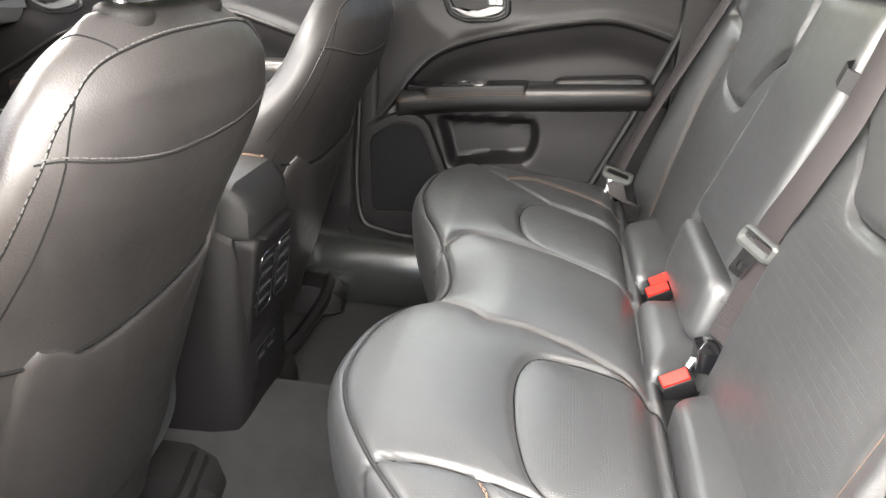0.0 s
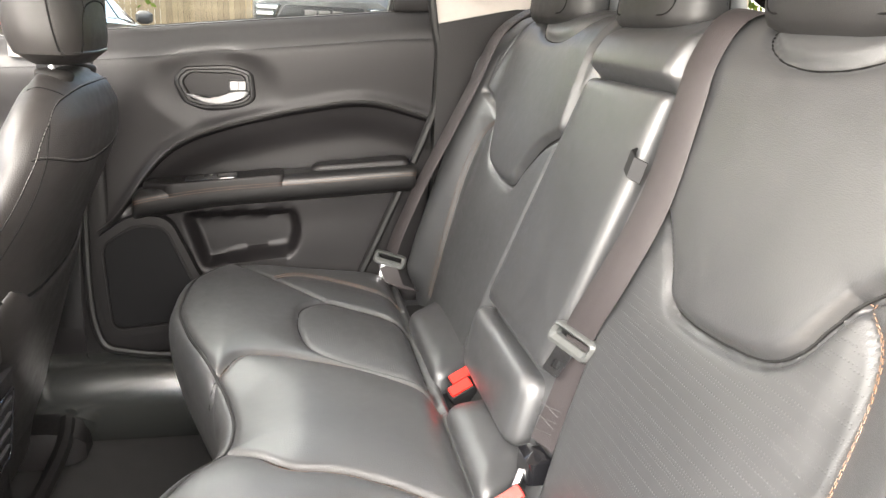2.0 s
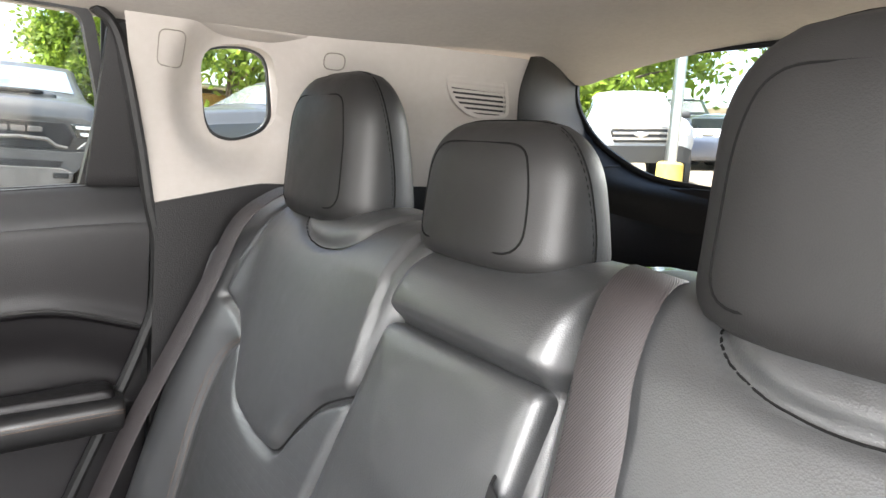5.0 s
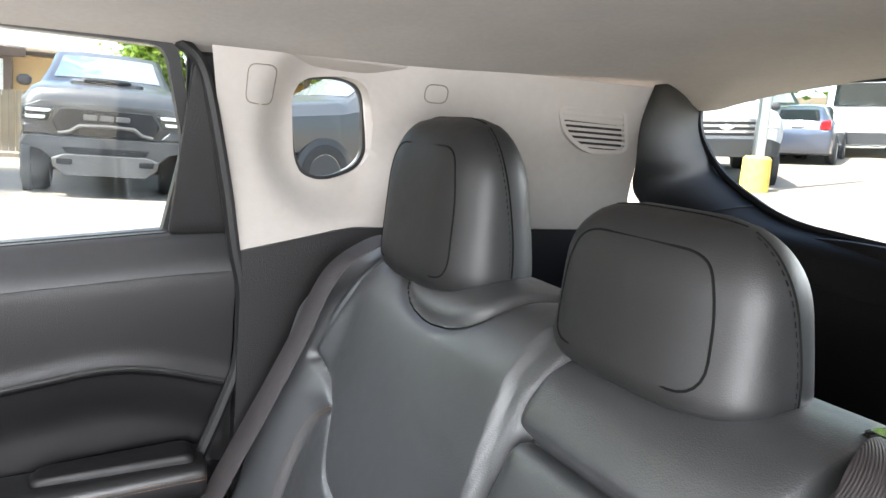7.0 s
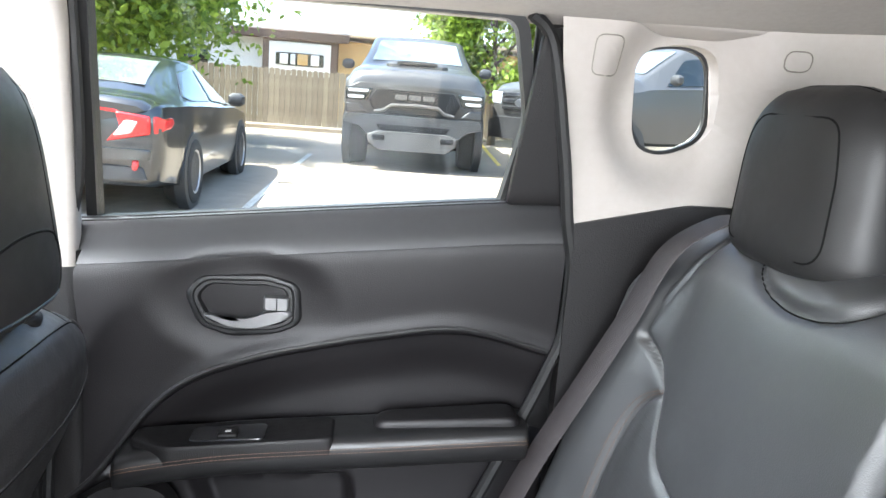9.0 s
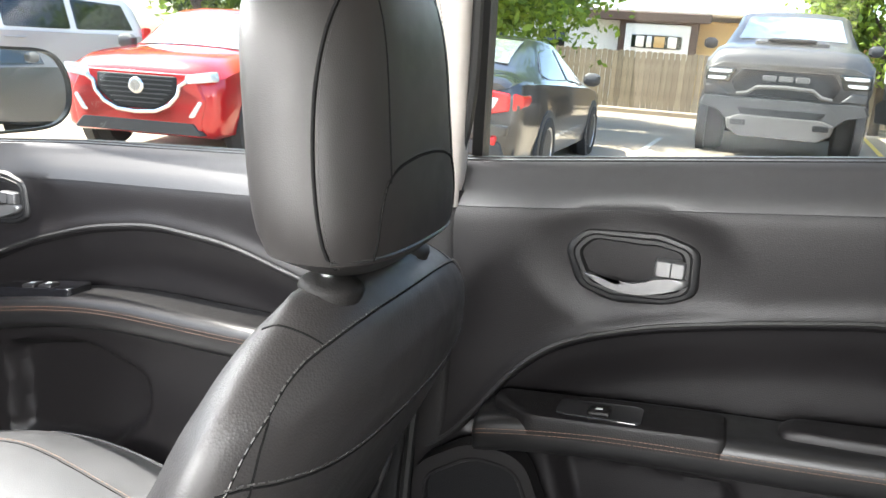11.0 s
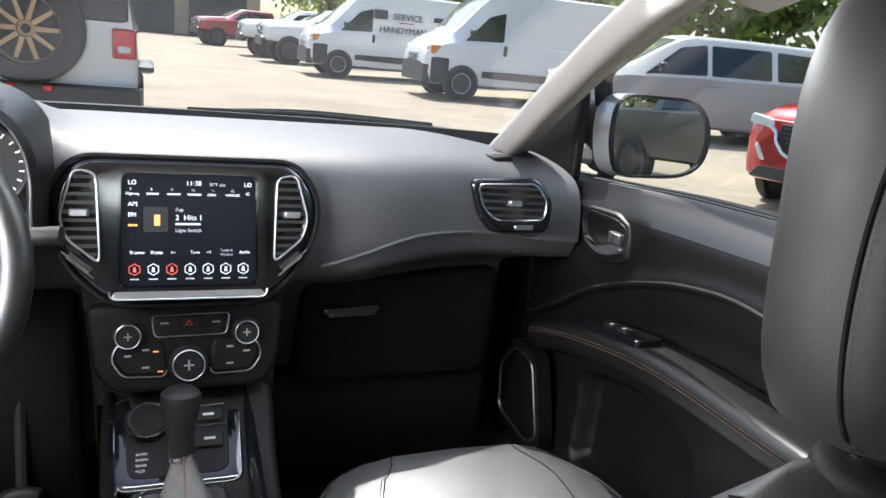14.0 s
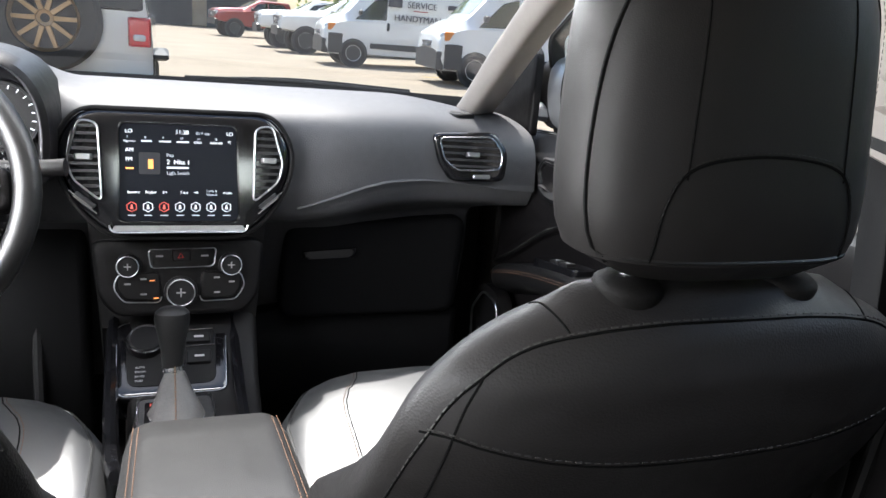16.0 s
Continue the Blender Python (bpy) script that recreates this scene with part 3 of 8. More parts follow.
part("lower_trim", box(-0.66, 0.66, -0.66, -0.62, 0.70, 1.34, 0.02), PLASTIC, tail)
bm = box(-0.66, 0.66, -0.62, -0.10, 0.72, 0.76, 0.02)
tagged(part("cargo_floor", bm, CARPET), "black carpet cargo floor behind the rear bench", "floor", kind="structure")


# ---- doors ----
def door(name, side, y0, y1, sill, curve, arm, y_front_edge, pieces, well):
    """A door trim: sill, swept crease and armrest heights along y; a sunken field below the crease, armrest proud of it."""
    d = thing(name, "black soft-touch car door trim with a swept crease and stitched armrest", "car door", kind="structure")

    def zs(y):
        return soft_at(sill, y)

    def zc(y):
        return soft_at(curve, y, 0.035)

    def za(y):
        return lerp_at(arm, y)

    w0, w1 = min(p[0] for p in well) - 0.01, max(p[0] for p in well) + 0.01

    def shape(y, z):
        top = zs(y)
        x = 0.70 - 0.012 * ss(top - 0.25, top - 0.06, z) + 0.034 * ss(top - 0.075, top + 0.006, z) ** 1.4
        x -= 0.005 * math.exp(-(((z - zc(y) - 0.008) / 0.014) ** 2))
        c = zc(y)
        x += (0.009 * ss(c + 0.001, c - 0.007, z) + 0.019 * ss(c - 0.004, c - 0.085, z)) * ss(za(y) - 0.06, za(y) - 0.04, z)
        if z < za(y) - 0.02 and w0 < y < w1 and z > 0.60:
            x += 0.034 * ss(0.006, -0.020, float(outside(np.array([[y, z]]), well)[0]))
        x += 0.004 * ss(za(y) - 0.05, za(y) - 0.12, z) - 0.02 * ss(0.75, 0.55, z)
        for py, pz, ry, rz in pieces:
            q = math.hypot((y - py) / ry, (z - pz) / rz)
            x += 0.009 * ss(1.70, 0.90, q)
        return x

    def pt(u, v):
        y = y0 + (y1 - y0) * u
        c = zc(y)
        z = float(np.interp(v, (0, 0.42, 0.72, 1), (0.52, c - 0.032, c + 0.022, zs(y))))
        return Vector((side * shape(y, z), y, z))

    bm = grid(pt, 140, 130)
    solid(bm, 0.05, (side, 0, 0))
    part("panel", bm, SOFT, d)
    part("window_seal", tube([Vector((side * 0.732, y, zs(y) - 0.003)) for y in np.linspace(y0 + 0.01, y1 - 0.01, 24)], 0.007, 6), RUBBER, d)
    # Added strip over the panel top, paler to imitate sky sheen.
    cap = []
    for y in np.linspace(y0, y1, 60):
        z = zs(y)
        face = [(shape(y, z + b) - h, b) for b, h in ((-0.003, 0.002), (-0.012, 0.002), (-0.022, 0.002), (-0.034, 0.002), (-0.046, 0.0016), (-0.056, 0.0008), (-0.060, -0.002))]
        cap.append([Vector((side * a, y, z + b)) for a, b in ((0.738, -0.058), (0.738, 0.001), (0.728, 0.0015), *face)])
    part("sill_cap", loft(cap), SILL_SHEEN, d, "added strip along the window sill, lightened for sky sheen")
    # Bead added in a paler, glossier skin to imitate the crease's highlight.
    part("crease_edge", tube([Vector((side * (shape(y, zc(y) + 0.006) - 0.0005), y, zc(y) + 0.006)) for y in np.linspace(y0 + 0.01, y1 - 0.01, 60)], 0.0032, 6), HEAD, d, "added bead on the crease edge for its highlight")
    return d, shape, zs, zc, za


def armrest(d, side, pts, depth=0.075):
    """A stitched padded armrest along (y, z) with its rounded tips."""
    line = spline([(p[0], p[1]) for p in pts], 8, closed=False)
    rings, n = [], len(line)
    for i, p in enumerate(line):
        t = i / (n - 1)
        k = min(1.0, math.sqrt(max(1 - ((t - 0.5) / 0.5) ** 10, 0.02)))
        out = 0.70 - depth * k
        h = 0.045 * (0.6 + 0.4 * k)
        sec = rounded([(0.72, 0.0), (out + 0.012, 0.002), (out, -0.012), (out + 0.006, -h), (out + 0.03, -h - 0.012), (0.72, -h - 0.03)], 0.014, 4)
        rings.append([Vector((side * q.x, p.x, p.y + q.y)) for q in sec])
    a = part("armrest", loft(rings), ARM, d, "black leather armrest with twin tan stitching")
    for off in (0.004, 0.0095):
        sp = []
        for i, p in enumerate(line):
            t = i / (n - 1)
            k = min(1.0, math.sqrt(max(1 - ((t - 0.5) / 0.5) ** 10, 0.02)))
            sp.append(Vector((side * (0.70 - depth * k - 0.001), p.x, p.y - 0.008 - off)))
        part("stitching", stitches(sp, 0.00042, 0.0045, 0.0015), ORANGE, a, "tan thread")
    return a


POCKET = mat("brown_black_pocket", (0.020, 0.014, 0.012), 0.45, vary=0.2, vary_scale=8, spec=0.4)


def door_handle(d, side, y, z, x, flip=1):
    """A bezel round a dished pocket with a chrome pull lever."""
    o = rounded([(y + 0.082 * flip, z + 0.012), (y + 0.062 * flip, z + 0.037), (y - 0.03 * flip, z + 0.043), (y - 0.073 * flip, z + 0.030), (y - 0.076 * flip, z - 0.026),
                 (y - 0.045 * flip, z - 0.041), (y + 0.02 * flip, z - 0.047), (y + 0.062 * flip, z - 0.034)], 0.013, 5)
    m = on_side(x) if side > 0 else Matrix.Diagonal((-1, 1, 1, 1)) @ on_side(x)
    rings = [[m @ Vector((p.x, p.y, h)) for p in inset(o, e)] for e, h in ((-0.004, -0.008), (-0.003, 0.001), (0.001, 0.005), (0.006, 0.0055), (0.0075, 0.0040), (0.009, 0.0060), (0.014, 0.0060), (0.0175, 0.002), (0.019, -0.018))]
    part("handle_bezel", loft(rings, caps=False), BEZEL, d, "satin black rounded bezel")
    part("handle_pocket", slab(inset(o, 0.008), Matrix.Translation((0.014 * side, 0, 0)) @ m, 0.01, 0.004), POCKET, d, "dark dished pocket behind the lever")
    lev = spline([(y + 0.054 * flip, z - 0.020), (y + 0.02 * flip, z - 0.033), (y - 0.02 * flip, z - 0.033), (y - 0.062 * flip, z - 0.018), (y - 0.062 * flip, z - 0.006),
                  (y - 0.030 * flip, z - 0.010), (y - 0.012 * flip, z - 0.020), (y + 0.02 * flip, z - 0.024), (y + 0.05 * flip, z - 0.016)], 5)
    part("lever", pad(lev, Matrix.Translation((-0.006 * side, 0, 0)) @ m, 0.008, 0.004, 0.012), LEVER, d, "satin chrome pull lever")
    t = rounded([(y - 0.026 * flip, z + 0.014), (y - 0.062 * flip, z + 0.014), (y - 0.062 * flip, z - 0.006), (y - 0.026 * flip, z - 0.006)], 0.004, 3)
    part("lock_tab", pad(t, Matrix.Translation((-0.010 * side, 0, 0)) @ m, 0.006, 0.003, 0.016), LEVER, d, "satin chrome lock tab")
    part("tab_gap", tube([m @ Vector((y - 0.045 * flip, z + q, 0.0165)) for q in (-0.005, 0.013)], 0.0008, 4), DARK, d)


def speaker(d, side, outline, x, rim=None):
    m = on_side(x) if side > 0 else Matrix.Diagonal((-1, 1, 1, 1)) @ on_side(x)
    o = rounded(outline, 0.03, 5)
    s = part("speaker_frame", frame_of(o, inset(o, 0.020), Matrix.Translation((-0.012 * side, 0, 0)) @ m, 0.03), PLASTIC, d)
    part("rim", tube([m @ Vector((p.x, p.y, 0.012)) for p in inset(o, 0.020)], 0.0028, 6, closed=True), rim or PLASTIC, s)
    part("speaker_grille", slab(inset(o, 0.014), m, 0.012, 0.004), GRILLE, d, "fine black speaker mesh")


GRILLE = mat("speaker_mesh", (0.006, 0.006, 0.0065), 0.7, spec=0.12, vary=0.1, bump=1.0, bump_scale=420, kind="holes")

R_SILL = [(0.10, 1.29), (0.25, 1.28), (0.53, 1.25), (0.82, 1.218), (0.95, 1.21)]
R_CURVE = [(0.12, 1.045), (0.18, 1.06), (0.27, 1.085), (0.33, 1.09), (0.48, 1.062), (0.60, 1.032), (0.69, 0.998), (0.73, 0.968), (0.77, 0.92), (0.83, 0.82), (0.95, 0.76)]
R_ARM = [(0.1, 0.975), (0.22, 0.965), (0.59, 0.932), (0.77, 0.905), (0.9, 0.89)]
rear_door, R_shape, R_zs, R_zc, R_za = door("door_1", 1, 0.165, 0.875, R_SILL, R_CURVE, R_ARM, 0.86, [(0.615, 1.116, 0.085, 0.055)], rounded([(0.695, 0.845), (0.455, 0.855), (0.445, 0.80), (0.462, 0.752), (0.56, 0.742), (0.655, 0.72)], 0.02, 4))
armrest(rear_door, 1, [(0.785, 0.893), (0.765, 0.905), (0.68, 0.922), (0.59, 0.934), (0.40, 0.950), (0.225, 0.965), (0.205, 0.962)])
door_handle(rear_door, 1, 0.615, 1.115, 0.70)
speaker(rear_door, 1, [(0.868, 0.80), (0.79, 0.855), (0.715, 0.85), (0.645, 0.69), (0.68, 0.60), (0.85, 0.585)], 0.664)
F_SILL = [(0.85, 1.205), (1.25, 1.183), (1.5, 1.17), (1.78, 1.145), (1.95, 1.135)]
F_CURVE = [(0.90, 0.97), (1.05, 1.01), (1.19, 1.05), (1.33, 1.06), (1.45, 1.04), (1.59, 0.995), (1.70, 0.945), (1.80, 0.88), (1.95, 0.80)]
F_ARM = [(0.9, 0.955), (1.12, 0.95), (1.40, 0.945), (1.62, 0.905), (1.76, 0.868), (1.95, 0.82)]
for side in (1, -1):
    fd, F_shape, F_zs, F_zc, F_za = door("door_2" if side > 0 else "door_3", side, 0.905, 1.93, F_SILL, F_CURVE, F_ARM, 1.9, [(1.66, 1.062, 0.10, 0.055)], rounded([(1.68, 0.80), (1.50, 0.84), (1.36, 0.80), (1.36, 0.72), (1.45, 0.64), (1.66, 0.62)], 0.03, 4))
    armrest(fd, side, [(1.775, 0.855), (1.755, 0.868), (1.62, 0.908), (1.40, 0.947), (1.15, 0.952), (0.96, 0.957), (0.94, 0.952)])
    door_handle(fd, side, 1.665, 1.065, 0.70)
    speaker(fd, side, [(1.93, 0.72), (1.86, 0.795), (1.765, 0.79), (1.705, 0.62), (1.76, 0.585), (1.91, 0.60)], 0.664, STEEL)

# side window panes and black frames
for nm, corners in (("window_2", [(0.26, 1.262), (0.235, 1.40), (0.265, 1.532), (0.82, 1.532), (0.835, 1.200)]),
                    ("window_3", [(0.985, 1.180), (0.985, 1.530), (1.33, 1.520), (1.57, 1.445), (1.72, 1.372), (1.80, 1.335), (1.805, 1.12)])):
    w = thing(nm, "clear side window with a black rubber run channel", "car window", kind="structure")
    mm = Matrix(((0, -0.22, -1, 1.015), (1, 0, 0, 0), (0, 1, 0, 0), (0, 0, 0, 1)))
    o = rounded(corners, 0.022, 5)
    pane = part("pane", slab(o, mm, 0.004, 0.001), GLASS, w)
    pane.visible_shadow = False
    part("seal", frame_of(inset(o, -0.012), inset(o, 0.004), Matrix.Translation((-0.004, 0, 0)) @ mm, 0.03), RUBBER, w)
o = rounded([(0.256, 1.278), (0.172, 1.282), (0.212, 1.490), (0.236, 1.515)], 0.008, 3)
tagged(part("sail_panel", pad(o, Matrix(((0, -0.20, -1, 0.958), (1, 0, 0, 0), (0, 1, 0, 0), (0, 0, 0, 1))), 0.006, 0.004), PLASTIC),
       "matt black triangular sail panel behind the side window", "trim panel", kind="structure")
o = rounded([(2.06, 1.11), (1.80, 1.135), (1.803, 1.30), (1.85, 1.335), (2.0, 1.25)], 0.010, 3)
tagged(part("sail_panel", pad(o, on_side(0.702), 0.006, 0.004), PLASTIC), "matt black corner panel before the side window", "trim panel", kind="structure")
for side in (1, -1):
    bar([(0.756 * side, 0.17, 0.50), (0.752 * side, 0.17, 1.30), (0.69 * side, 0.18, 1.53)], (0, 1, 0), 0.12, 0.03, RUBBER, "c_pillar", "black rear door pillar behind the seal")
# upright rubber seals at the door edges
part_pts = spline([(0.648, 0.255, 1.535), (0.658, 0.222, 1.50), (0.672, 0.188, 1.36), (0.682, 0.170, 1.263), (0.688, 0.156, 1.20), (0.690, 0.156, 1.10), (0.688, 0.172, 1.045), (0.685, 0.21, 0.95), (0.68, 0.31, 0.72), (0.67, 0.38, 0.56)], 6, closed=False)
tagged(part("door_seal", tube(part_pts, 0.009, 8), RUBBER), "black rubber door seal", "seal", kind="structure")
tagged(part("door_seal", tube(spline([(0.66, 0.83, 1.52), (0.692, 0.835, 1.30), (0.70, 0.862, 1.15), (0.69, 0.885, 0.85), (0.665, 0.875, 0.60), (0.655, 0.80, 0.55), (0.65, 0.6, 0.54)], 6, closed=False), 0.008, 8), RUBBER),
       "black rubber door seal", "seal", kind="structure")


# ---- rear bench ----
BACK = spline([(0.19, 0.66), (0.165, 0.76), (0.15, 0.82), (0.092, 1.01), (0.035, 1.20), (0.016, 1.245), (-0.014, 1.272), (-0.06, 1.280), (-0.105, 1.266), (-0.125, 1.19), (-0.115, 0.9), (-0.07, 0.62)], 8, closed=False)


def back_at(z, over=0.0):
    """Place and normal of the seat back's face at height z; over runs on round the top."""
    k = next((i for i, p in enumerate(BACK) if p.y >= z), 48)
    a, b = BACK[max(k - 1, 0)], BACK[k]
    t = (z - a.y) / max(b.y - a.y, 1e-6)
    p = a + (b - a) * min(max(t, 0), 1)
    d = (BACK[min(k + 1, len(BACK) - 1)] - BACK[max(k - 2, 0)]).normalized()
    return p, Vector((d.y, -d.x))


def bench_back(x, z):
    p, n = back_at(z)
    return Vector((x, p.x, p.y)), Vector((0, n.x, n.y)).normalized()


def mirror(o, c):
    return [(2 * c - p[0], p[1]) for p in o]


bench = thing("rear_bench", "black leather rear bench with perforated centre panels and tan stitching", "bench seat")


def cast(tree, pts, d, lift=0.0):
    """Points thrown onto a surface along one direction; those that miss go to the nearest place."""
    out = []
    for p in pts:
        p = Vector(p)
        loc, nrm, _, _ = tree.ray_cast(p - Vector(d) * 0.6, Vector(d))
        if loc is None:
            loc, nrm, _, _ = tree.find_nearest(p + Vector(d) * 0.3)
        out.append(loc + nrm * lift)
    return out


def back_section(x0, x1, bulge, label, sl=0.0, sr=0.0, seams=(), panels=(), steps=()):
    """One section of the seat back: a core with rounded sides under a sewn cover."""
    def at(u, p, sink):
        e = min(u, 1 - u) * (x1 - x0)
        k = ss(-0.006, 0.03, e)
        m = Vector((-0.03, p.y * 0.98 + 0.02))
        f = bulge(u, p.y) * ss(0.66, 0.75, p.y) if p.x > -0.02 else 0
        q = Vector((p.x + f - (sink if p.x > -0.02 else 0.0), p.y))
        return Vector((x0 + (x1 - x0) * u + (1.05 - p.y) * (sl * (1 - u) + sr * u), m.x + (q.x - m.x) * (0.80 + 0.2 * k), m.y + (q.y - m.y) * (0.985 + 0.015 * k)))

    part("seat_back", loft([[at(i / 22, p, 0.012) for p in BACK] for i in range(23)]), LEATHER, bench, label)
    prof = [BACK[0]]
    for p in BACK[:67]:
        while (p - prof[-1]).length > 0.0055:
            prof.append(prof[-1] + (p - prof[-1]).normalized() * 0.005)
    nu = int((x1 - x0) / 0.0045)
    base, out, uv, lift = (np.zeros((len(prof), nu + 1, k)) for k in (3, 3, 2, 1))
    run = 0.0
    for r, p in enumerate(prof):
        d = (prof[min(r + 2, len(prof) - 1)] - prof[max(r - 2, 0)]).normalized()
        if p.x < -0.04:
            run += 0.005
        for c in range(nu + 1):
            u = c / nu
            q = at(u, p, 0.0)
            e = min(u, 1 - u) * (x1 - x0)
            base[r, c], out[r, c], uv[r, c] = q, (0, d.y, -d.x), (q.x, p.y if p.x >= -0.04 else 1.278 + run)
            lift[r, c] = -0.016 * (1 - ss(0.0, 0.016, e))
    return upholstery(bench, base, out, uv, seams, panels, ("cover", LEATHER, "black leather cover"), 0.006, 0.03, steps, lift)


INS = [(0.52, 1.34), (0.545, 1.25), (0.575, 1.135), (0.505, 1.085), (0.462, 1.022), (0.405, 1.001), (0.30, 0.998), (0.262, 1.036), (0.215, 1.080), (0.155, 1.108)]
LOW = [(0.155, 1.105), (0.215, 1.077), (0.262, 1.033), (0.30, 0.995), (0.405, 0.998), (0.462, 1.019), (0.50, 1.075), (0.545, 1.04), (0.556, 0.95), (0.55, 0.86), (0.535, 0.60), (0.12, 0.60)]
COL = [(0.475, 1.31), (0.455, 1.272), (0.405, 1.247), (0.345, 1.239), (0.288, 1.246), (0.245, 1.268), (0.222, 1.31)]
BOLSTER = [(0.500, 1.085), (0.540, 1.055), (0.556, 0.98), (0.552, 0.86), (0.540, 0.70)]
CX = 0.004
for mir in (False, True):
    f = (lambda o: mirror(o, CX)) if mir else (lambda o: o)
    vee, col, bol = spline([(*p, 0) for p in f(INS[2:])], 6, closed=False), spline([(*p, 0) for p in f(COL)], 6, closed=False), spline([(*p, 0) for p in f(BOLSTER)], 6, closed=False)
    edge = spline([(*p, 0) for p in f([(0.575, 1.135), (0.553, 1.22), (0.53, 1.32)])], 6, closed=False)
    seams = [(vee, 0.011, 0.006), (col, 0.007, 0.005), (bol, 0.004, 0.004), (edge, 0.003, 0.005)]
    steps = [([*vee, *f([(0.145, 1.5), (0.52, 1.5)])], 0.007, 0.004), ([*col, *f([(0.222, 1.5), (0.475, 1.5)])], 0.004, 0.012)]
    panels = [("insert", [*vee, *f([(0.13, 1.108), (0.13, 1.36), (0.53, 1.36)])], LEATHER, "smooth leather upper insert"),
              ("lower_panel", f(LOW), PERFORATED, "perforated leather lower panel")]
    if mir:
        tree = back_section(-0.650, -0.143, lambda u, z: 0.045 * ss(0.26, 0.03, u) * ss(1.265, 1.18, z), "black leather seat back section", 0.0, -0.06, seams, panels, steps)
    else:
        tree = back_section(0.147, 0.655, lambda u, z: 0.045 * ss(0.74, 0.97, u) * ss(1.265, 1.18, z), "black leather seat back section", 0.19, 0.0, seams, panels, steps)
    for off in (0.004, 0.011):
        line = cast(tree, [(p.x + off * (-1 if mir else 1), 0.1, p.y) for p in bol], (0, -1, 0), 0.0004)
        part("stitching", stitches(line, 0.00042, 0.005, 0.002), ORANGE, bench, "tan thread")
    # Black tubes mark the sewn joints and add to the shade in their grooves.
    part("seam", tube(cast(tree, [(p.x, 0.1, p.y) for p in vee], (0, -1, 0), 0.0), 0.0016, 5), RUBBER, bench)
    part("seam", tube(cast(tree, [(p.x, 0.1, p.y) for p in col if p.y < 1.29], (0, -1, 0), 0.0), 0.0011, 5), SEAM, bench)
back_section(-0.150, 0.154, lambda u, z: -0.012 + 0.032 * ss(1.19, 1.222, z) * ss(1.29, 1.25, z), "black leather middle seat back section", -0.06, 0.19)

MID = [(0.116, 1.198), (-0.128, 1.198), (-0.122, 1.10), (-0.105, 0.93), (-0.09, 0.83), (0.185, 0.83), (0.165, 0.94), (0.132, 1.11)]
part("armrest_panel", patch(bench_back, rounded(MID, 0.012, 5), 0.014, 0.010, crown=0.005), LEATHER, bench, "folded-up leather centre armrest")
part("lower_pad", patch(bench_back, rounded([(0.20, 0.82), (-0.09, 0.82), (-0.10, 0.72), (0.19, 0.72)], 0.025, 4), 0.024, 0.02, crown=0.006), LEATHER, bench, "padded block below the armrest")
part("pull_loop", strap([(-0.108, 0.070, 1.122), (-0.120, 0.084, 1.120), (-0.133, 0.086, 1.114), (-0.143, 0.074, 1.108)], (0, -0.28, 0.96), 0.026, 0.003), DARK, bench, "black fabric pull loop")

# cushion
FRONT = [(-0.66, 0.42), (-0.55, 0.515), (-0.49, 0.568), (-0.43, 0.608), (-0.36, 0.638), (-0.30, 0.646), (-0.20, 0.634), (-0.125, 0.596), (-0.083, 0.567), (0.0, 0.560), (0.10, 0.582), (0.16, 0.608), (0.25, 0.646), (0.37, 0.678), (0.50, 0.676), (0.56, 0.665), (0.64, 0.61), (0.67, 0.55)]
TOPZ = [(0.10, 0.700), (0.16, 0.712), (0.25, 0.722), (0.45, 0.742), (0.58, 0.756), (0.70, 0.755)]


def cush_z(x, y):
    return lerp_at(TOPZ, y) - 0.014 * math.exp(-(((y - 0.255) / 0.02) ** 2)) - 0.02 * math.exp(-((x - 0.02) / 0.13) ** 4) * ss(0.45, 0.58, y)


COLS, TOP_ROWS = 290, 110
xs = np.linspace(-0.655, 0.665, COLS)
ROLL = [(0.0, 0.0), (0.010, -0.004), (0.018, -0.014), (0.021, -0.034), (0.019, -0.065), (0.008, -0.125), (-0.026, -0.225), (-0.056, -0.30)]
roll = spline([(a, b, 0) for a, b in ROLL], 4, closed=False)[1:]
base, out, uv, lift = (np.zeros((TOP_ROWS + len(roll), COLS, k)) for k in (3, 3, 2, 1))
for c, x in enumerate(xs):
    f = soft_at(FRONT, x, 0.03) - 0.018
    e = 0.04 * (1 - ss(-0.004, 0.045, min(x + 0.655, 0.665 - x)))
    for r in range(TOP_ROWS):
        y = 0.10 + (f - 0.10) * r / (TOP_ROWS - 1)
        base[r, c], out[r, c], uv[r, c] = (x, y, cush_z(x, y) - e - 0.001 - 0.055 * ss(0.250, 0.220, y)), (0, 0, 1), (x, y)
    z0, run = base[TOP_ROWS - 1, c, 2], 0.0
    for k, q in enumerate(roll):
        run += (q - (roll[k - 1] if k else Vector((0, 0, 0)))).length
        w = ss(0.0, 0.02, run)
        base[TOP_ROWS + k, c], out[TOP_ROWS + k, c], uv[TOP_ROWS + k, c] = (x, f + q.x, z0 + q.y), Vector((0, w, 1 - w)).normalized(), (x, f + run)
flow = lambda pts: spline([(*p, 0) for p in pts], 6, closed=False)  # noqa: E731
FAR_INS = [(0.45, 0.41), (0.406, 0.455), (0.321, 0.463), (0.234, 0.449), (0.190, 0.412), (0.15, 0.335), (0.105, 0.258), (0.35, 0.258), (0.405, 0.325)]
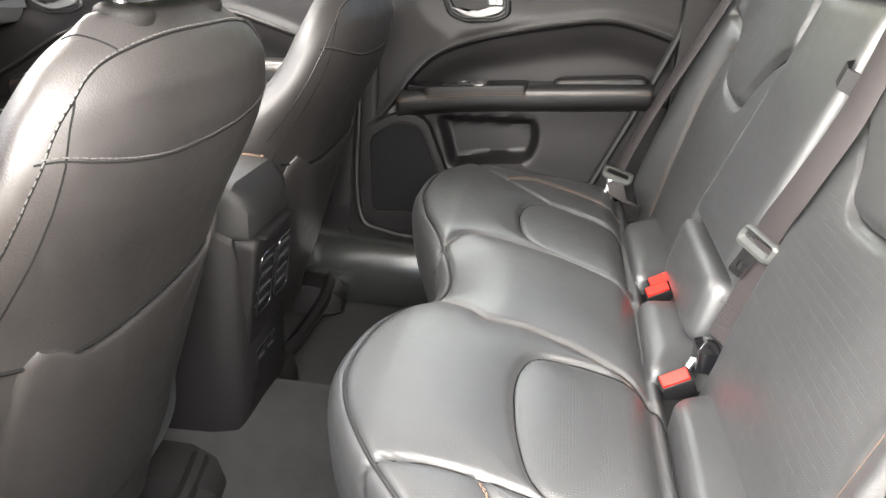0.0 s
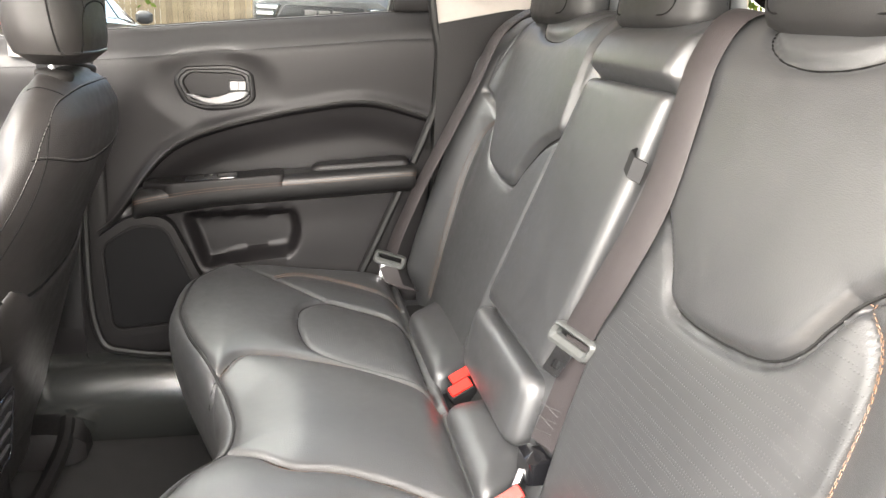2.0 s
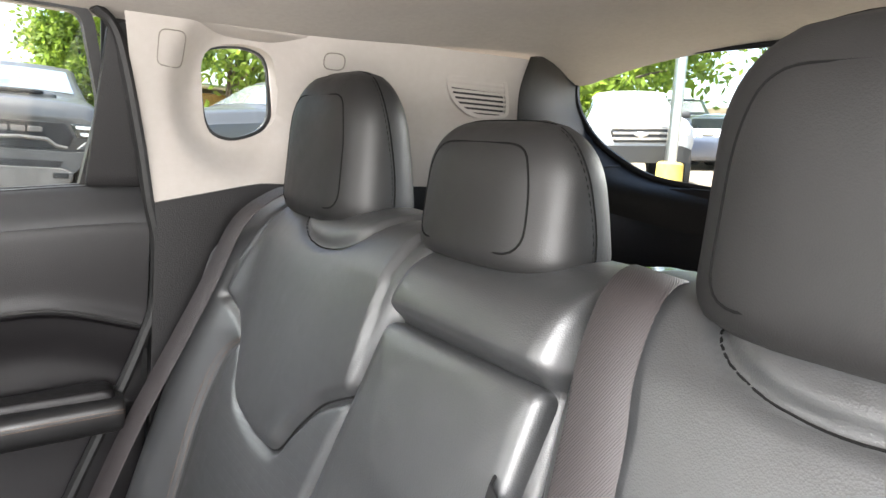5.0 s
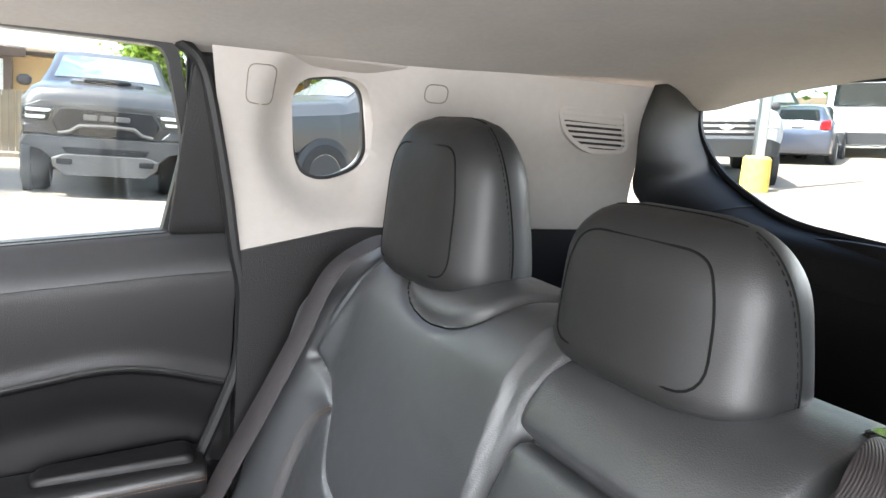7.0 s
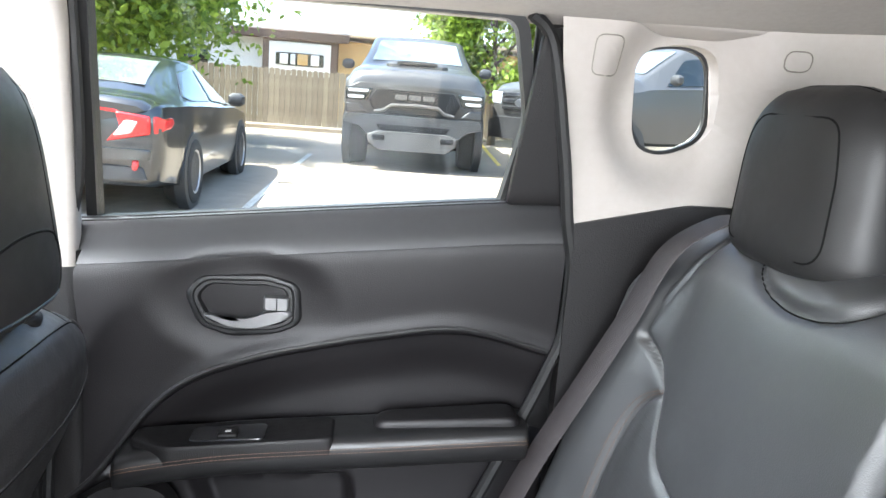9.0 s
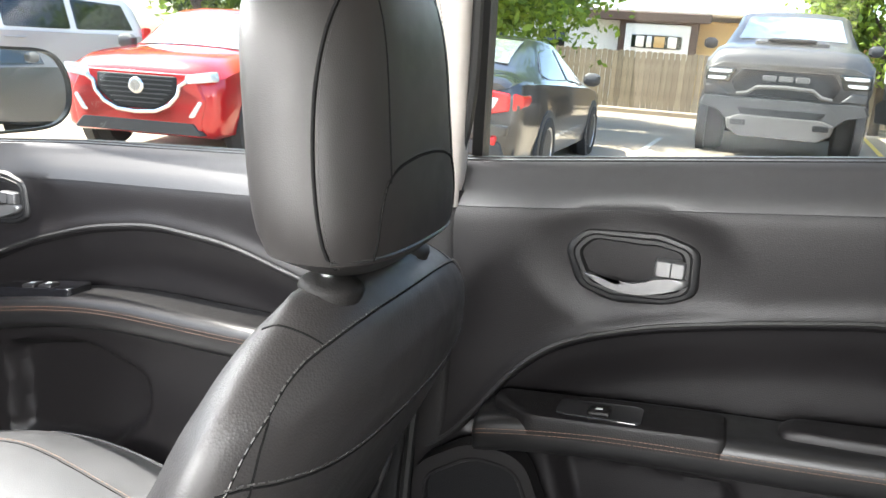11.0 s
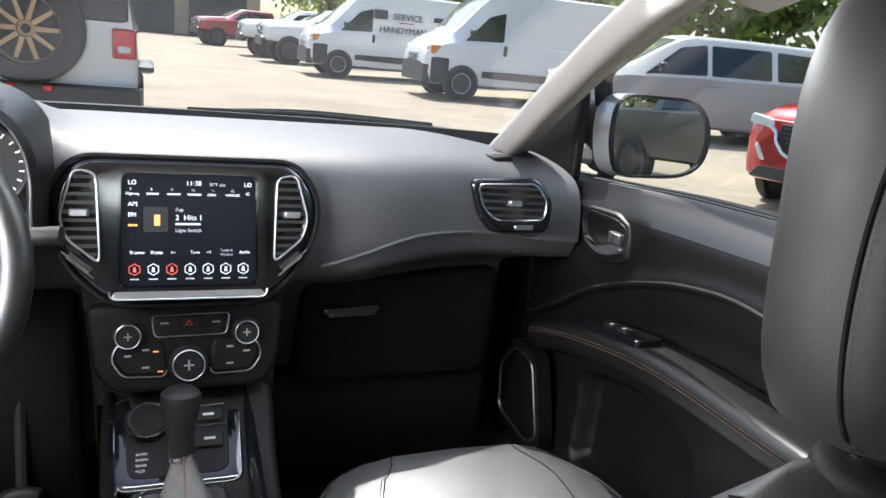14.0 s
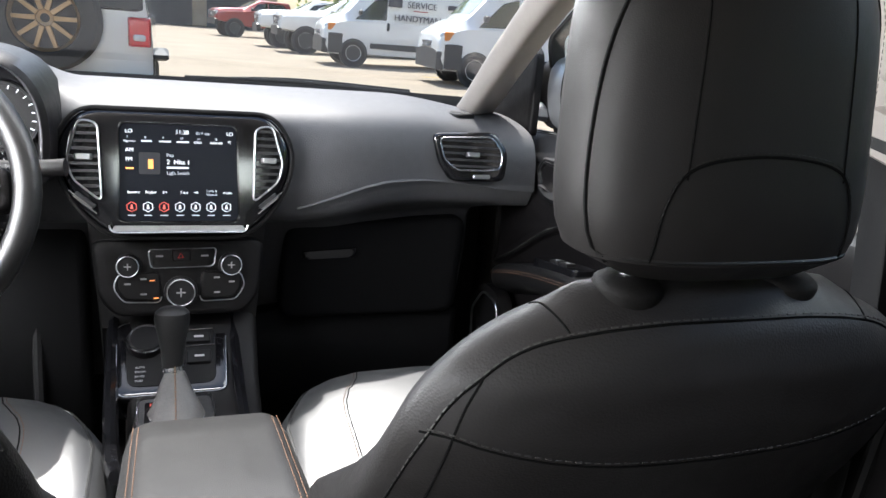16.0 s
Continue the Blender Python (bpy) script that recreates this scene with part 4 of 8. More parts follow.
NEAR_INS = [(-0.201, 0.405), (-0.24, 0.423), (-0.295, 0.429), (-0.385, 0.420), (-0.455, 0.402), (-0.487, 0.375), (-0.475, 0.30), (-0.44, 0.232), (-0.26, 0.232), (-0.228, 0.262), (-0.205, 0.33)]
FAR_SEAM = flow([(0.10, 0.595), (0.15, 0.572), (0.187, 0.548), (0.192, 0.50), (0.18, 0.448), (0.152, 0.364), (0.10, 0.285), (0.062, 0.250)])
NEAR_SEAM = flow([(-0.078, 0.58), (-0.092, 0.525), (-0.128, 0.478), (-0.134, 0.42), (-0.165, 0.35), (-0.20, 0.30), (-0.23, 0.255)])
FAR_SIDE, NEAR_SIDE = flow([(0.66, 0.62), (0.60, 0.552), (0.551, 0.503), (0.49, 0.445), (0.45, 0.41)]), flow([(-0.50, 0.60), (-0.478, 0.545), (-0.470, 0.50), (-0.474, 0.445), (-0.487, 0.385)])
FAR_BOL, NEAR_BOL = flow([(0.551, 0.503), (0.578, 0.470), (0.578, 0.425), (0.535, 0.331), (0.455, 0.225)]), flow([(-0.472, 0.45), (-0.508, 0.425), (-0.535, 0.37), (-0.515, 0.30), (-0.465, 0.225)])
PIPE = [(x, soft_at(FRONT, x, 0.03) - 0.012) for x in np.linspace(-0.66, 0.67, 90)]
BACK_LINE = [(-0.66, 0.252), (0.67, 0.252)]
far_i, near_i = [Vector((*p, 0)) for p in rounded(FAR_INS, 0.03, 5)], [Vector((*p, 0)) for p in rounded(NEAR_INS, 0.03, 5)]
ctree = upholstery(bench, base, out, uv,
                   [(far_i + far_i[:1], 0.004, 0.005), (near_i + near_i[:1], 0.004, 0.005), (FAR_SEAM, 0.006, 0.005), (NEAR_SEAM, 0.006, 0.005), (FAR_SIDE, 0.004, 0.004), (NEAR_SIDE, 0.004, 0.004),
                    (FAR_BOL, 0.004, 0.004), (NEAR_BOL, 0.004, 0.004), (PIPE, 0.004, 0.005), (BACK_LINE, 0.010, 0.010)],
                   [("insert", far_i, PERFORATED, "perforated leather seat insert"), ("insert", near_i, PERFORATED, "perforated leather seat insert"),
                    ("middle_panel", [*FAR_SEAM, *NEAR_SEAM[::-1]], LEATHER, "narrow middle seat panel"),
                    ("front_skirt", [*PIPE, (0.70, 1.2), (-0.70, 1.2)], LEATHER, "leather front skirt of the cushion")],
                   ("seat_cushion", LEATHER, "black leather bench cushion"), 0.008, 0.035, [(far_i, -0.004, 0.007), (near_i, -0.004, 0.007)])
part("cushion_core", box(-0.64, 0.645, 0.12, 0.50, 0.45, 0.68, 0.03), DARK, bench, "dark foam core")
for line, sd, twin in ((FAR_SEAM[4:], -0.006, False), (NEAR_SEAM[8:], -0.006, False), (FAR_BOL, 0.006, True), (NEAR_BOL, -0.006, True)):
    for off in (sd, sd * 2.0) if twin else (sd,):
        part("stitching", stitches(cast(ctree, [(p.x + off, p.y, 0.8) for p in line], (0, 0, -1), 0.0003), 0.0006, 0.005, 0.003), ORANGE, bench, "tan thread")
# Dark seam tubes also deepen the shade in the cushion's grooves.
for line, r in ((far_i + far_i[:1], 0.0010), (near_i + near_i[:1], 0.0010), (FAR_SEAM, 0.0012), (NEAR_SEAM, 0.0012), (FAR_SIDE, 0.0008), (NEAR_SIDE, 0.0008)):
    part("seam", tube(cast(ctree, [(p.x, p.y, 0.8) for p in line], (0, 0, -1), 0.0), r, 5), SEAM, bench)
def rear_base(x, y):
    return Vector((x, y, 0.694 + 0.10 * (y - 0.13))), Vector((0, -0.06, 1)).normalized()


for o in ([(0.145, 0.246), (0.41, 0.250), (0.555, 0.130), (0.195, 0.130)], [(-0.185, 0.252), (0.050, 0.250), (0.098, 0.130), (-0.105, 0.130)], [(-0.60, 0.235), (-0.235, 0.230), (-0.160, 0.120), (-0.60, 0.120)]):
    part("rear_pad", patch(rear_base, rounded(o, 0.026, 5), 0.019, 0.022, sink=0.07, crown=0.009), LEATHER, bench, "rolled rear edge pad")
part("piping", tube(cast(ctree, [(x, y, 0.8) for x, y in PIPE[3:-3]], (0, 0, -1), 0.001), 0.0026, 8), PIPING, bench, "black leather piping")
# Black tubes added deep in the gaps between back sections to darken them.
for x, g in ((0.147, 0.19), (-0.145, -0.06)):
    pts = [bench_back(x + g * (1.05 - z), z)[0] + bench_back(x, z)[1] * -0.016 for z in np.linspace(0.74, 1.28, 24)]
    part("seam", tube(pts, 0.005, 6), RUBBER, bench)


def headrest(parent, cx, cy, z0, z1, w0, w1, d, label, lean=0.0, rows=12, skin=None):
    """A soft block on two posts, its front panel edged with seams."""
    rings = []
    for i in range(rows + 1):
        t = i / rows
        z = z0 + (z1 - z0) * t
        k = (1 - max(2 * t - 1, 0) ** 3.4) ** 0.5 if t > 0.5 else (1 - (1 - 2 * t) ** 5) ** 0.4
        k = max(k, 0.02)
        w = (w0 + (w1 - w0) * t) * (0.45 + 0.55 * k if t > 0.5 else 0.62 + 0.38 * k)
        dd = d * (0.12 + 0.88 * k if t > 0.5 else 0.55 + 0.45 * k)
        y = cy + lean * t
        ring = []
        for q in range(36):
            a = 2 * math.pi * q / 36
            c, s = math.cos(a), math.sin(a)
            ring.append(Vector((cx + w * math.copysign(abs(c) ** 0.66, c), y + dd * math.copysign(abs(s) ** 0.8, s), z)))
        rings.append(ring)
    h = part("headrest", loft(rings), skin or HEAD, parent, label)
    bm2 = loft(rings)
    tree = BVHTree.FromBMesh(bm2)
    bm2.free()
    return h, tree


def bench_headrest(cx, z0, z1, w, front, rear, label):
    """A wedge-shaped block: upright face, sloping back, domed top, its face and flanks edged with seams."""
    g, rings = z1 - z0, []
    for i in range(29):
        t = i / 28
        z = z0 + g * t
        low, top = min(1.0, (t / 0.16)) if t < 0.16 else 1.0, max((t - 0.55) / 0.45, 0.0)
        rl, rt = math.sqrt(max(1 - (1 - low) ** 2, 0.0)), math.sqrt(max(1 - top**2.6, 0.0))
        hw = w * (0.80 + 0.20 * rl) * (1 - 0.06 * t) * (0.42 + 0.58 * rt)
        yf = front - 0.012 * (1 - rl) - 0.014 * t - 0.040 * (1 - rt)
        yr = rear + 0.010 * (1 - rl) + 0.036 * t**1.4 + 0.030 * (1 - rt)
        if yr > yf - 0.012:
            yr = yf - 0.012
        ring = []
        for q in range(44):
            a = 2 * math.pi * q / 44
            c, sn = math.cos(a), math.sin(a)
            x = hw * math.copysign(abs(c) ** 0.62, c)
            y = (yf + yr) / 2 + (yf - yr) / 2 * math.copysign(abs(sn) ** 0.72, sn)
            ring.append(Vector((cx + x * (1.0 - 0.07 * max(-sn, 0.0)), y, z)))
        rings.append(ring)
    h = part("headrest", loft(rings), HEAD, bench, label)
    tree = BVHTree.FromBMesh(loft(rings))
    f = w * 0.74
    face = rounded([(cx - f, z0 + 0.018), (cx + f, z0 + 0.018), (cx + f * 0.97, z0 + g * 0.60), (cx + f * 0.80, z0 + g * 0.83), (cx - f * 0.80, z0 + g * 0.83), (cx - f * 0.97, z0 + g * 0.60)], 0.026, 6)
    part("seam", tube(cast(tree, [(p.x, front, p.y) for p in face], (0, -1, 0)), 0.0011, 5, closed=True), SEAM, h)
    for s in (-1, 1):
        pts = [(cx, front * 0.45 + rear * 0.55 + 0.020 * ss(0.2, 1.0, k), z0 + g * (0.02 + 0.93 * k)) for k in np.linspace(0, 1, 22)]
        on = cast(tree, [(cx + s * 0.16, b, c) for _, b, c in pts], (-s, 0, 0))
        part("seam", tube(on, 0.0010, 5), SEAM, h)
        part("stitching", stitches([p + Vector((s * 0.0004, 0.004, 0)) for p in on], 0.0005, 0.004, 0.003), SEAM, h)
    over = cast(tree, [(cx + x, front * 0.45 + rear * 0.55 + 0.020, z1 + 0.05) for x in np.linspace(-w * 0.6, w * 0.6, 14)], (0, 0, -1))
    part("seam", tube(over, 0.0009, 5), SEAM, h)
    for s in (-1, 1):
        part("post", tube([(cx + s * 0.05, (front + rear) / 2, z0 - 0.03), (cx + s * 0.05, (front + rear) / 2, z0 + 0.02)], 0.006, 10), CHROME, h, "chrome headrest post")


bench_headrest(0.425, 1.270, 1.466, 0.130, 0.026, -0.112, "black leather outer headrest")
bench_headrest(-0.330, 1.270, 1.466, 0.130, 0.026, -0.112, "black leather outer headrest")
bench_headrest(0.042, 1.268, 1.404, 0.114, 0.022, -0.105, "low black leather middle headrest")

# seat belts and buckles
belt_r = thing("seat_belt", "grey-brown webbing seat belt hanging beside the bench", "seat belt", group="rear seat belts")
wp = spline([(0.565, -0.04, 1.300), (0.575, 0.00, 1.292), (0.59, 0.055, 1.245), (0.60, 0.095, 1.15), (0.61, 0.14, 1.05), (0.622, 0.195, 0.93), (0.632, 0.238, 0.82), (0.634, 0.252, 0.775)], 6, closed=False)
part("webbing", strap(wp, [Vector((1, 0.10, 0.0)).lerp(Vector((0.88, 0.38, 0.05)), i / len(wp)) for i in range(len(wp))], 0.046, 0.0022), BELT, belt_r)


def tongue(parent, at, d, across, size=1.0):
    """A belt tongue: plastic crossbar and slotted steel blade."""
    d, a = Vector(d).normalized(), Vector(across).normalized()
    n = d.cross(a).normalized()
    m = Matrix((Vector((*a, 0)), Vector((*d, 0)), Vector((*n, 0)), Vector((0, 0, 0, 1)))).transposed()
    m.translation = Vector(at)
    m = m @ Matrix.Diagonal((size, size, size, 1))
    o = rounded([(-0.036, -0.016), (0.036, -0.016), (0.036, 0.014), (-0.036, 0.014)], 0.011, 5)
    slot = rounded([(-0.026, -0.009), (0.026, -0.009), (0.026, 0.001), (-0.026, 0.001)], 0.004, 5)
    rim = [(sum((Vector((p.x, p.y)) for p in (a_, b_)), Vector((0, 0))) / 2) for a_, b_ in zip(o, slot)]
    lift = lambda pts, h: [m @ Vector((p.x, p.y, h)) for p in pts]  # noqa: E731
    part("tongue_bar", loft([lift(slot, -0.005), lift(slot, 0.003), lift(rim, 0.007), lift(inset(o, 0.003), 0.006), lift(o, 0.002), lift(o, -0.005), lift(slot, -0.005)], caps=False), TONGUE, parent, "grey plastic tongue bar")
    o = rounded([(-0.015, 0.010), (0.013, 0.010), (0.012, 0.052), (-0.014, 0.052)], 0.004, 4)
    inn = rounded([(-0.006, 0.030), (0.005, 0.030), (0.005, 0.043), (-0.006, 0.043)], 0.004, 4)
    part("tongue_blade", frame_of(o, inn, m @ Matrix.Translation((0, 0, 0.001)), 0.003), CHROME, parent, "slotted steel latch plate")


tongue(belt_r, (0.632, 0.256, 0.758), (-0.15, 0.25, -0.95), (-0.35, -0.88, -0.18))
part("anchor_webbing", strap([(0.63, 0.26, 0.745), (0.60, 0.25, 0.715), (0.57, 0.22, 0.71)], (0.5, 0.8, 0), 0.045, 0.003), BELT, belt_r, "dark anchor webbing")
belt_m = thing("seat_belt", "grey-brown centre seat belt with a steel tongue across the bench", "seat belt", group="rear seat belts")
wp = spline([(-0.148, -0.075, 1.272), (-0.158, -0.03, 1.292), (-0.172, 0.012, 1.280), (-0.185, 0.044, 1.238), (-0.198, 0.062, 1.19), (-0.203, 0.088, 1.09), (-0.185, 0.116, 1.0), (-0.162, 0.132, 0.94), (-0.149, 0.137, 0.908)], 6, closed=False)
part("webbing", strap(wp, [Vector((1, 0.12, 0.1)).lerp(Vector((0.93, 0.35, 0.11)), ss(0.3, 1.0, i / (len(wp) - 1))) for i in range(len(wp))], 0.048, 0.0022), BELT, belt_m)
tongue(belt_m, (-0.147, 0.142, 0.902), (0.34, 0.30, -0.90), (-0.93, -0.34, -0.11), 1.08)
wp = spline([(-0.152, 0.134, 0.905), (-0.150, 0.138, 0.86), (-0.146, 0.150, 0.81), (-0.146, 0.166, 0.762)], 6, closed=False)
part("anchor_webbing", strap(wp, (0.93, 0.35, 0.05), 0.044, 0.006), BELT, belt_m, "dark folded anchor webbing")
for k in range(5):
    zz = 0.785 + 0.008 * k
    part("stitching", stitches([(-0.162, 0.163 - 0.25 * (zz - 0.785), zz), (-0.130, 0.176 - 0.25 * (zz - 0.785), zz + (0.010 if k % 2 else -0.006))], 0.0007, 0.004, 0.002), GREY_THREAD, belt_m, "pale zigzag thread")
part("mini_buckle", box(-0.170, -0.122, 0.158, 0.192, 0.712, 0.758, 0.008), GLOSS, belt_m, "black detachable anchor buckle")
part("buckle_pin", tube([(-0.150, 0.192, 0.730), (-0.165, 0.206, 0.712)], 0.005, 8), STEEL, belt_m, "steel anchor pin")
part("belt_guide", pad(rounded([(-0.175, -0.085), (-0.115, -0.085), (-0.110, -0.045), (-0.180, -0.045)], 0.01, 4), Matrix.Translation((0, 0, 1.280)), 0.010, 0.006, 0.02), GLOSS, belt_m, "gloss black belt guide on the seat top")


def buckle(at, along, facing):
    """A buckle whose red release tab lies along one direction and faces another."""
    b = thing("belt_buckle", "black belt buckle with a red release button between the cushions", "buckle", group="rear belt buckles")
    a = Vector(along).normalized()
    up = (Vector(facing) - a * a.dot(Vector(facing))).normalized()
    s = up.cross(a).normalized()
    m = Matrix((Vector((*a, 0)), Vector((*s, 0)), Vector((*up, 0)), Vector((0, 0, 0, 1)))).transposed()
    m.translation = Vector(at)
    o = rounded([(-0.022, -0.012), (0.022, -0.012), (0.022, 0.012), (-0.022, 0.012)], 0.004, 3)
    part("body", slab(o, m @ Matrix.Translation((0, 0, -0.004)), 0.045, 0.003), DARK, b)
    o = rounded([(-0.019, -0.0085), (0.019, -0.0085), (0.019, 0.0085), (-0.019, 0.0085)], 0.002, 2)
    part("button", slab(o, m, 0.012, 0.0015), RED, b, "red release button")
    return b


buckle((0.138, 0.206, 0.722), (0.10, -0.80, 0.42), (-0.55, 0.30, 0.75))
buckle((0.112, 0.212, 0.714), (0.10, -0.80, 0.42), (-0.55, 0.30, 0.75))
buckle((-0.192, 0.222, 0.722), (0.10, -0.80, 0.42), (-0.55, 0.30, 0.75))


# ---- front seats ----
SEAT_Y = [(0.44, 0.965, 1.10), (0.50, 0.955, 1.08), (0.60, 0.93, 1.05), (0.75, 0.885, 1.02), (0.83, 0.86, 1.0), (0.90, 0.835, 0.98), (0.98, 0.795, 0.945), (1.02, 0.777, 0.92), (1.056, 0.765, 0.905), (1.105, 0.760, 0.880), (1.141, 0.770, 0.862), (1.158, 0.788, 0.838)]
SEAT_W = [(0.44, 0.20), (0.50, 0.225), (0.60, 0.24), (0.75, 0.255), (0.90, 0.268), (0.96, 0.268), (1.01, 0.264), (1.05, 0.257), (1.08, 0.246), (1.103, 0.230), (1.122, 0.208), (1.138, 0.180), (1.150, 0.150), (1.158, 0.115)]


def front_seat(cx, label):
    s = thing("front_seat", label, "car seat", group="front seats")
    rings = []
    zs = list(np.linspace(0.44, 1.04, 26)) + list(np.linspace(1.055, 1.158, 16))
    for z in zs:
        yr, yf = lerp_at([(a, b) for a, b, c in SEAT_Y], z), lerp_at([(a, c) for a, b, c in SEAT_Y], z)
        w = soft_at(SEAT_W, z, 0.015)
        ring = []
        for q in range(56):
            a = 2 * math.pi * q / 56
            c, sn = math.cos(a), math.sin(a)
            x = math.copysign(abs(c) ** 0.74, c)
            y = math.copysign(abs(sn) ** (0.72 if sn < 0 else 0.7), sn)
            dep = (yf - yr) / 2
            yy = (yr + yf) / 2 + dep * y
            bol = 0.05 * ss(0.55, 0.95, abs(x)) * ss(1.00, 0.85, z)
            x *= 1 + 0.10 * ss(0.99, 0.91, z) * ss(0.0, 0.6, sn)
            x *= 1 - 0.30 * ss(0.90, 1.06, z) * ss(-0.4, 0.8, sn)
            yy += bol * (0.25 + 0.75 * ss(-0.7, 0.3, sn))
            yy += 0.022 * abs(x) ** 4 * ss(0.95, 0.0, sn)
            ring.append(Vector((cx + w * x, yy, z)))
        rings.append(ring)
    top = rings[-1]
    mid = sum(top, Vector()) / len(top)
    for f, dz in ((0.93, 0.004), (0.75, 0.007), (0.4, 0.009)):
        rings.append([mid + (p - mid) * f + Vector((0, 0, dz)) for p in top])
    back = part("backrest", loft(rings), SEAT_SHELL, s, "black leatherette backrest with piped seams")
    bm2 = loft(rings)
    tree = BVHTree.FromBMesh(bm2)
    bm2.free()
    # rear seams
    def seam(pts, r=0.0011, thread=True, n=10):
        line = []
        for p in spline(pts, n, closed=False):
            loc = tree.ray_cast(p, Vector((0, 1, 0)))[0]
            line.append(loc if loc is not None else tree.find_nearest(Vector((p.x, 0.80, p.z)))[0])
        part("seam", tube(line, r, 5), SEAM, back)
        if thread:
            part("stitching", stitches([p + Vector((0, -0.0014, 0.0035)) for p in line], 0.0007, 0.005, 0.003), GREY_THREAD, back)

    for q in (1, -1):
        seam([(cx + q * k, 0.3, z) for k, z in ((0.0, 1.032), (0.08, 1.035), (0.14, 1.043), (0.19, 1.054), (0.215, 1.060), (0.232, 1.060))])
        seam([(cx + q * k, 0.3, z) for k, z in ((0.0, 1.146), (0.07, 1.145), (0.125, 1.138), (0.165, 1.126), (0.195, 1.106), (0.218, 1.078), (0.236, 1.03), (0.246, 0.97), (0.25, 0.90))])
        seam([(cx + q * k, 0.3, z) for k, z in ((0.195, 1.106), (0.205, 1.085), (0.212, 1.060))], thread=False)
        seam([(cx + q * k, 0.3, z) for k, z in ((0.212, 1.060), (0.222, 0.98), (0.232, 0.82), (0.222, 0.62), (0.20, 0.48))], thread=False)
        part("seam", tube(cast(tree, [(cx + q * (0.135 + 0.012 * k), 0.786 + 0.045 * k, 1.3) for k in np.linspace(0, 1, 8)], (0, 0, -1)), 0.0010, 5), SEAM, back)
    seam([(cx + k * 0.215, 0.3, z) for k, z in ((-1, 0.85), (-0.6, 0.835), (0, 0.833), (0.6, 0.845), (1, 0.868))], 0.0028, thread=False)
    # map pocket
    pk = [(cx - 0.20, 0.845), (cx - 0.12, 0.828), (cx, 0.826), (cx + 0.12, 0.836), (cx + 0.20, 0.86), (cx + 0.19, 0.56), (cx + 0.15, 0.52), (cx - 0.15, 0.52), (cx - 0.19, 0.56)]

    def rear(x, z):
        loc, n, _, _ = tree.ray_cast(Vector((x, 0.3, z)), Vector((0, 1, 0)))
        if loc is None:
            loc, n = Vector((x, 0.9, z)), Vector((0, -1, 0))
        return loc, Vector((0, -1, -0.2)).normalized()
    part("map_pocket", patch(rear, spline(pk, 4), 0.006, 0.01, crown=0.006), SEAT_SHELL, back, "flat leatherette map pocket")
    # posts, collars, headrest
    for k in (-1, 1):
        x = cx - 0.006 + k * 0.072
        part("post", tube([(x, 0.815, 1.15), (x, 0.815, 1.235)], 0.0062, 12), CHROME, s, "chrome headrest post")
        part("post_guide", lathe([(0.0, -0.010), (0.024, -0.010), (0.027, 0.002), (0.026, 0.006), (0.022, 0.009), (0.010, 0.011), (0.0, 0.011)], pose(x, 0.812, 1.160, 4), 24), TAIL, s, "black post guide")
    h, ht = headrest(s, cx - 0.014, 0.812, 1.177, 1.434, 0.128, 0.114, 0.062, "black leather front headrest", lean=0.030, rows=16, skin=FRONT_HEAD)
    hx = cx - 0.014
    for k in (-1, 1):
        zz = np.linspace(1.190, 1.415, 22)
        on = cast(ht, [(hx + k * 0.4, 0.79 + 0.012 * math.sin((z - 1.2) * 14), z) for z in zz], (-k, 0, 0))
        part("seam", tube(on, 0.0016, 5), SEAM, h)
        part("stitching", stitches([p + Vector((k * 0.0006, -0.0045, 0)) for p in on], 0.0003, 0.003, 0.002), FRONT_HEAD, h)
        on = cast(ht, [(hx + k * (0.066 - 0.05 * (z - 1.25)), 0.3, z) for z in np.linspace(1.252, 1.42, 14)], (0, 1, 0))
        part("seam", tube(on, 0.0008, 5), SEAM, h)
    arch = [(hx - 0.082, 0.3, 1.195), (hx - 0.078, 0.3, 1.235), (hx - 0.058, 0.3, 1.261), (hx, 0.3, 1.269), (hx + 0.058, 0.3, 1.261), (hx + 0.078, 0.3, 1.235), (hx + 0.082, 0.3, 1.195)]
    on = cast(ht, spline(arch, 8, closed=False), (0, 1, 0))
    part("seam", tube(on, 0.0013, 5), SEAM, h)
    part("stitching", stitches([p + Vector((0, -0.001, 0.003)) for p in on], 0.0003, 0.003, 0.002), FRONT_HEAD, h)
    part("seam", tube(cast(ht, [(hx + x, 0.3, 1.196) for x in np.linspace(-0.11, 0.11, 14)], (0, 1, 0)), 0.0015, 5), PIPING, h)
    # cushion
    rings = []
    for y in np.linspace(0.98, 1.56, 24):
        t = (y - 0.98) / 0.58
        k = ss(0, 0.06, min(t + 0.03, 1.0 - t))
        w = 0.262 - 0.05 * ss(0.75, 1.0, t)
        top = 0.69 + 0.075 * ss(0.1, 0.85, t)
        sec = []
        for q in range(28):
            a = 2 * math.pi * q / 28
            c, sn = math.cos(a), math.sin(a)
            x = math.copysign(abs(c) ** 0.55, c)
            zz = 0.56 + (top - 0.56) * math.copysign(abs(sn) ** 0.6, sn) * (0.55 + 0.45 * k)
            if sn > 0:
                zz += 0.035 * ss(0.6, 0.95, abs(x)) * ss(1.0, 0.5, t)
            sec.append(Vector((cx + w * x * (0.88 + 0.12 * k), y, zz)))
        rings.append(sec)
    cu = part("seat_cushion", loft(rings), LEATHER, s, "black leather seat cushion")
    ct = BVHTree.FromBMesh(loft(rings))
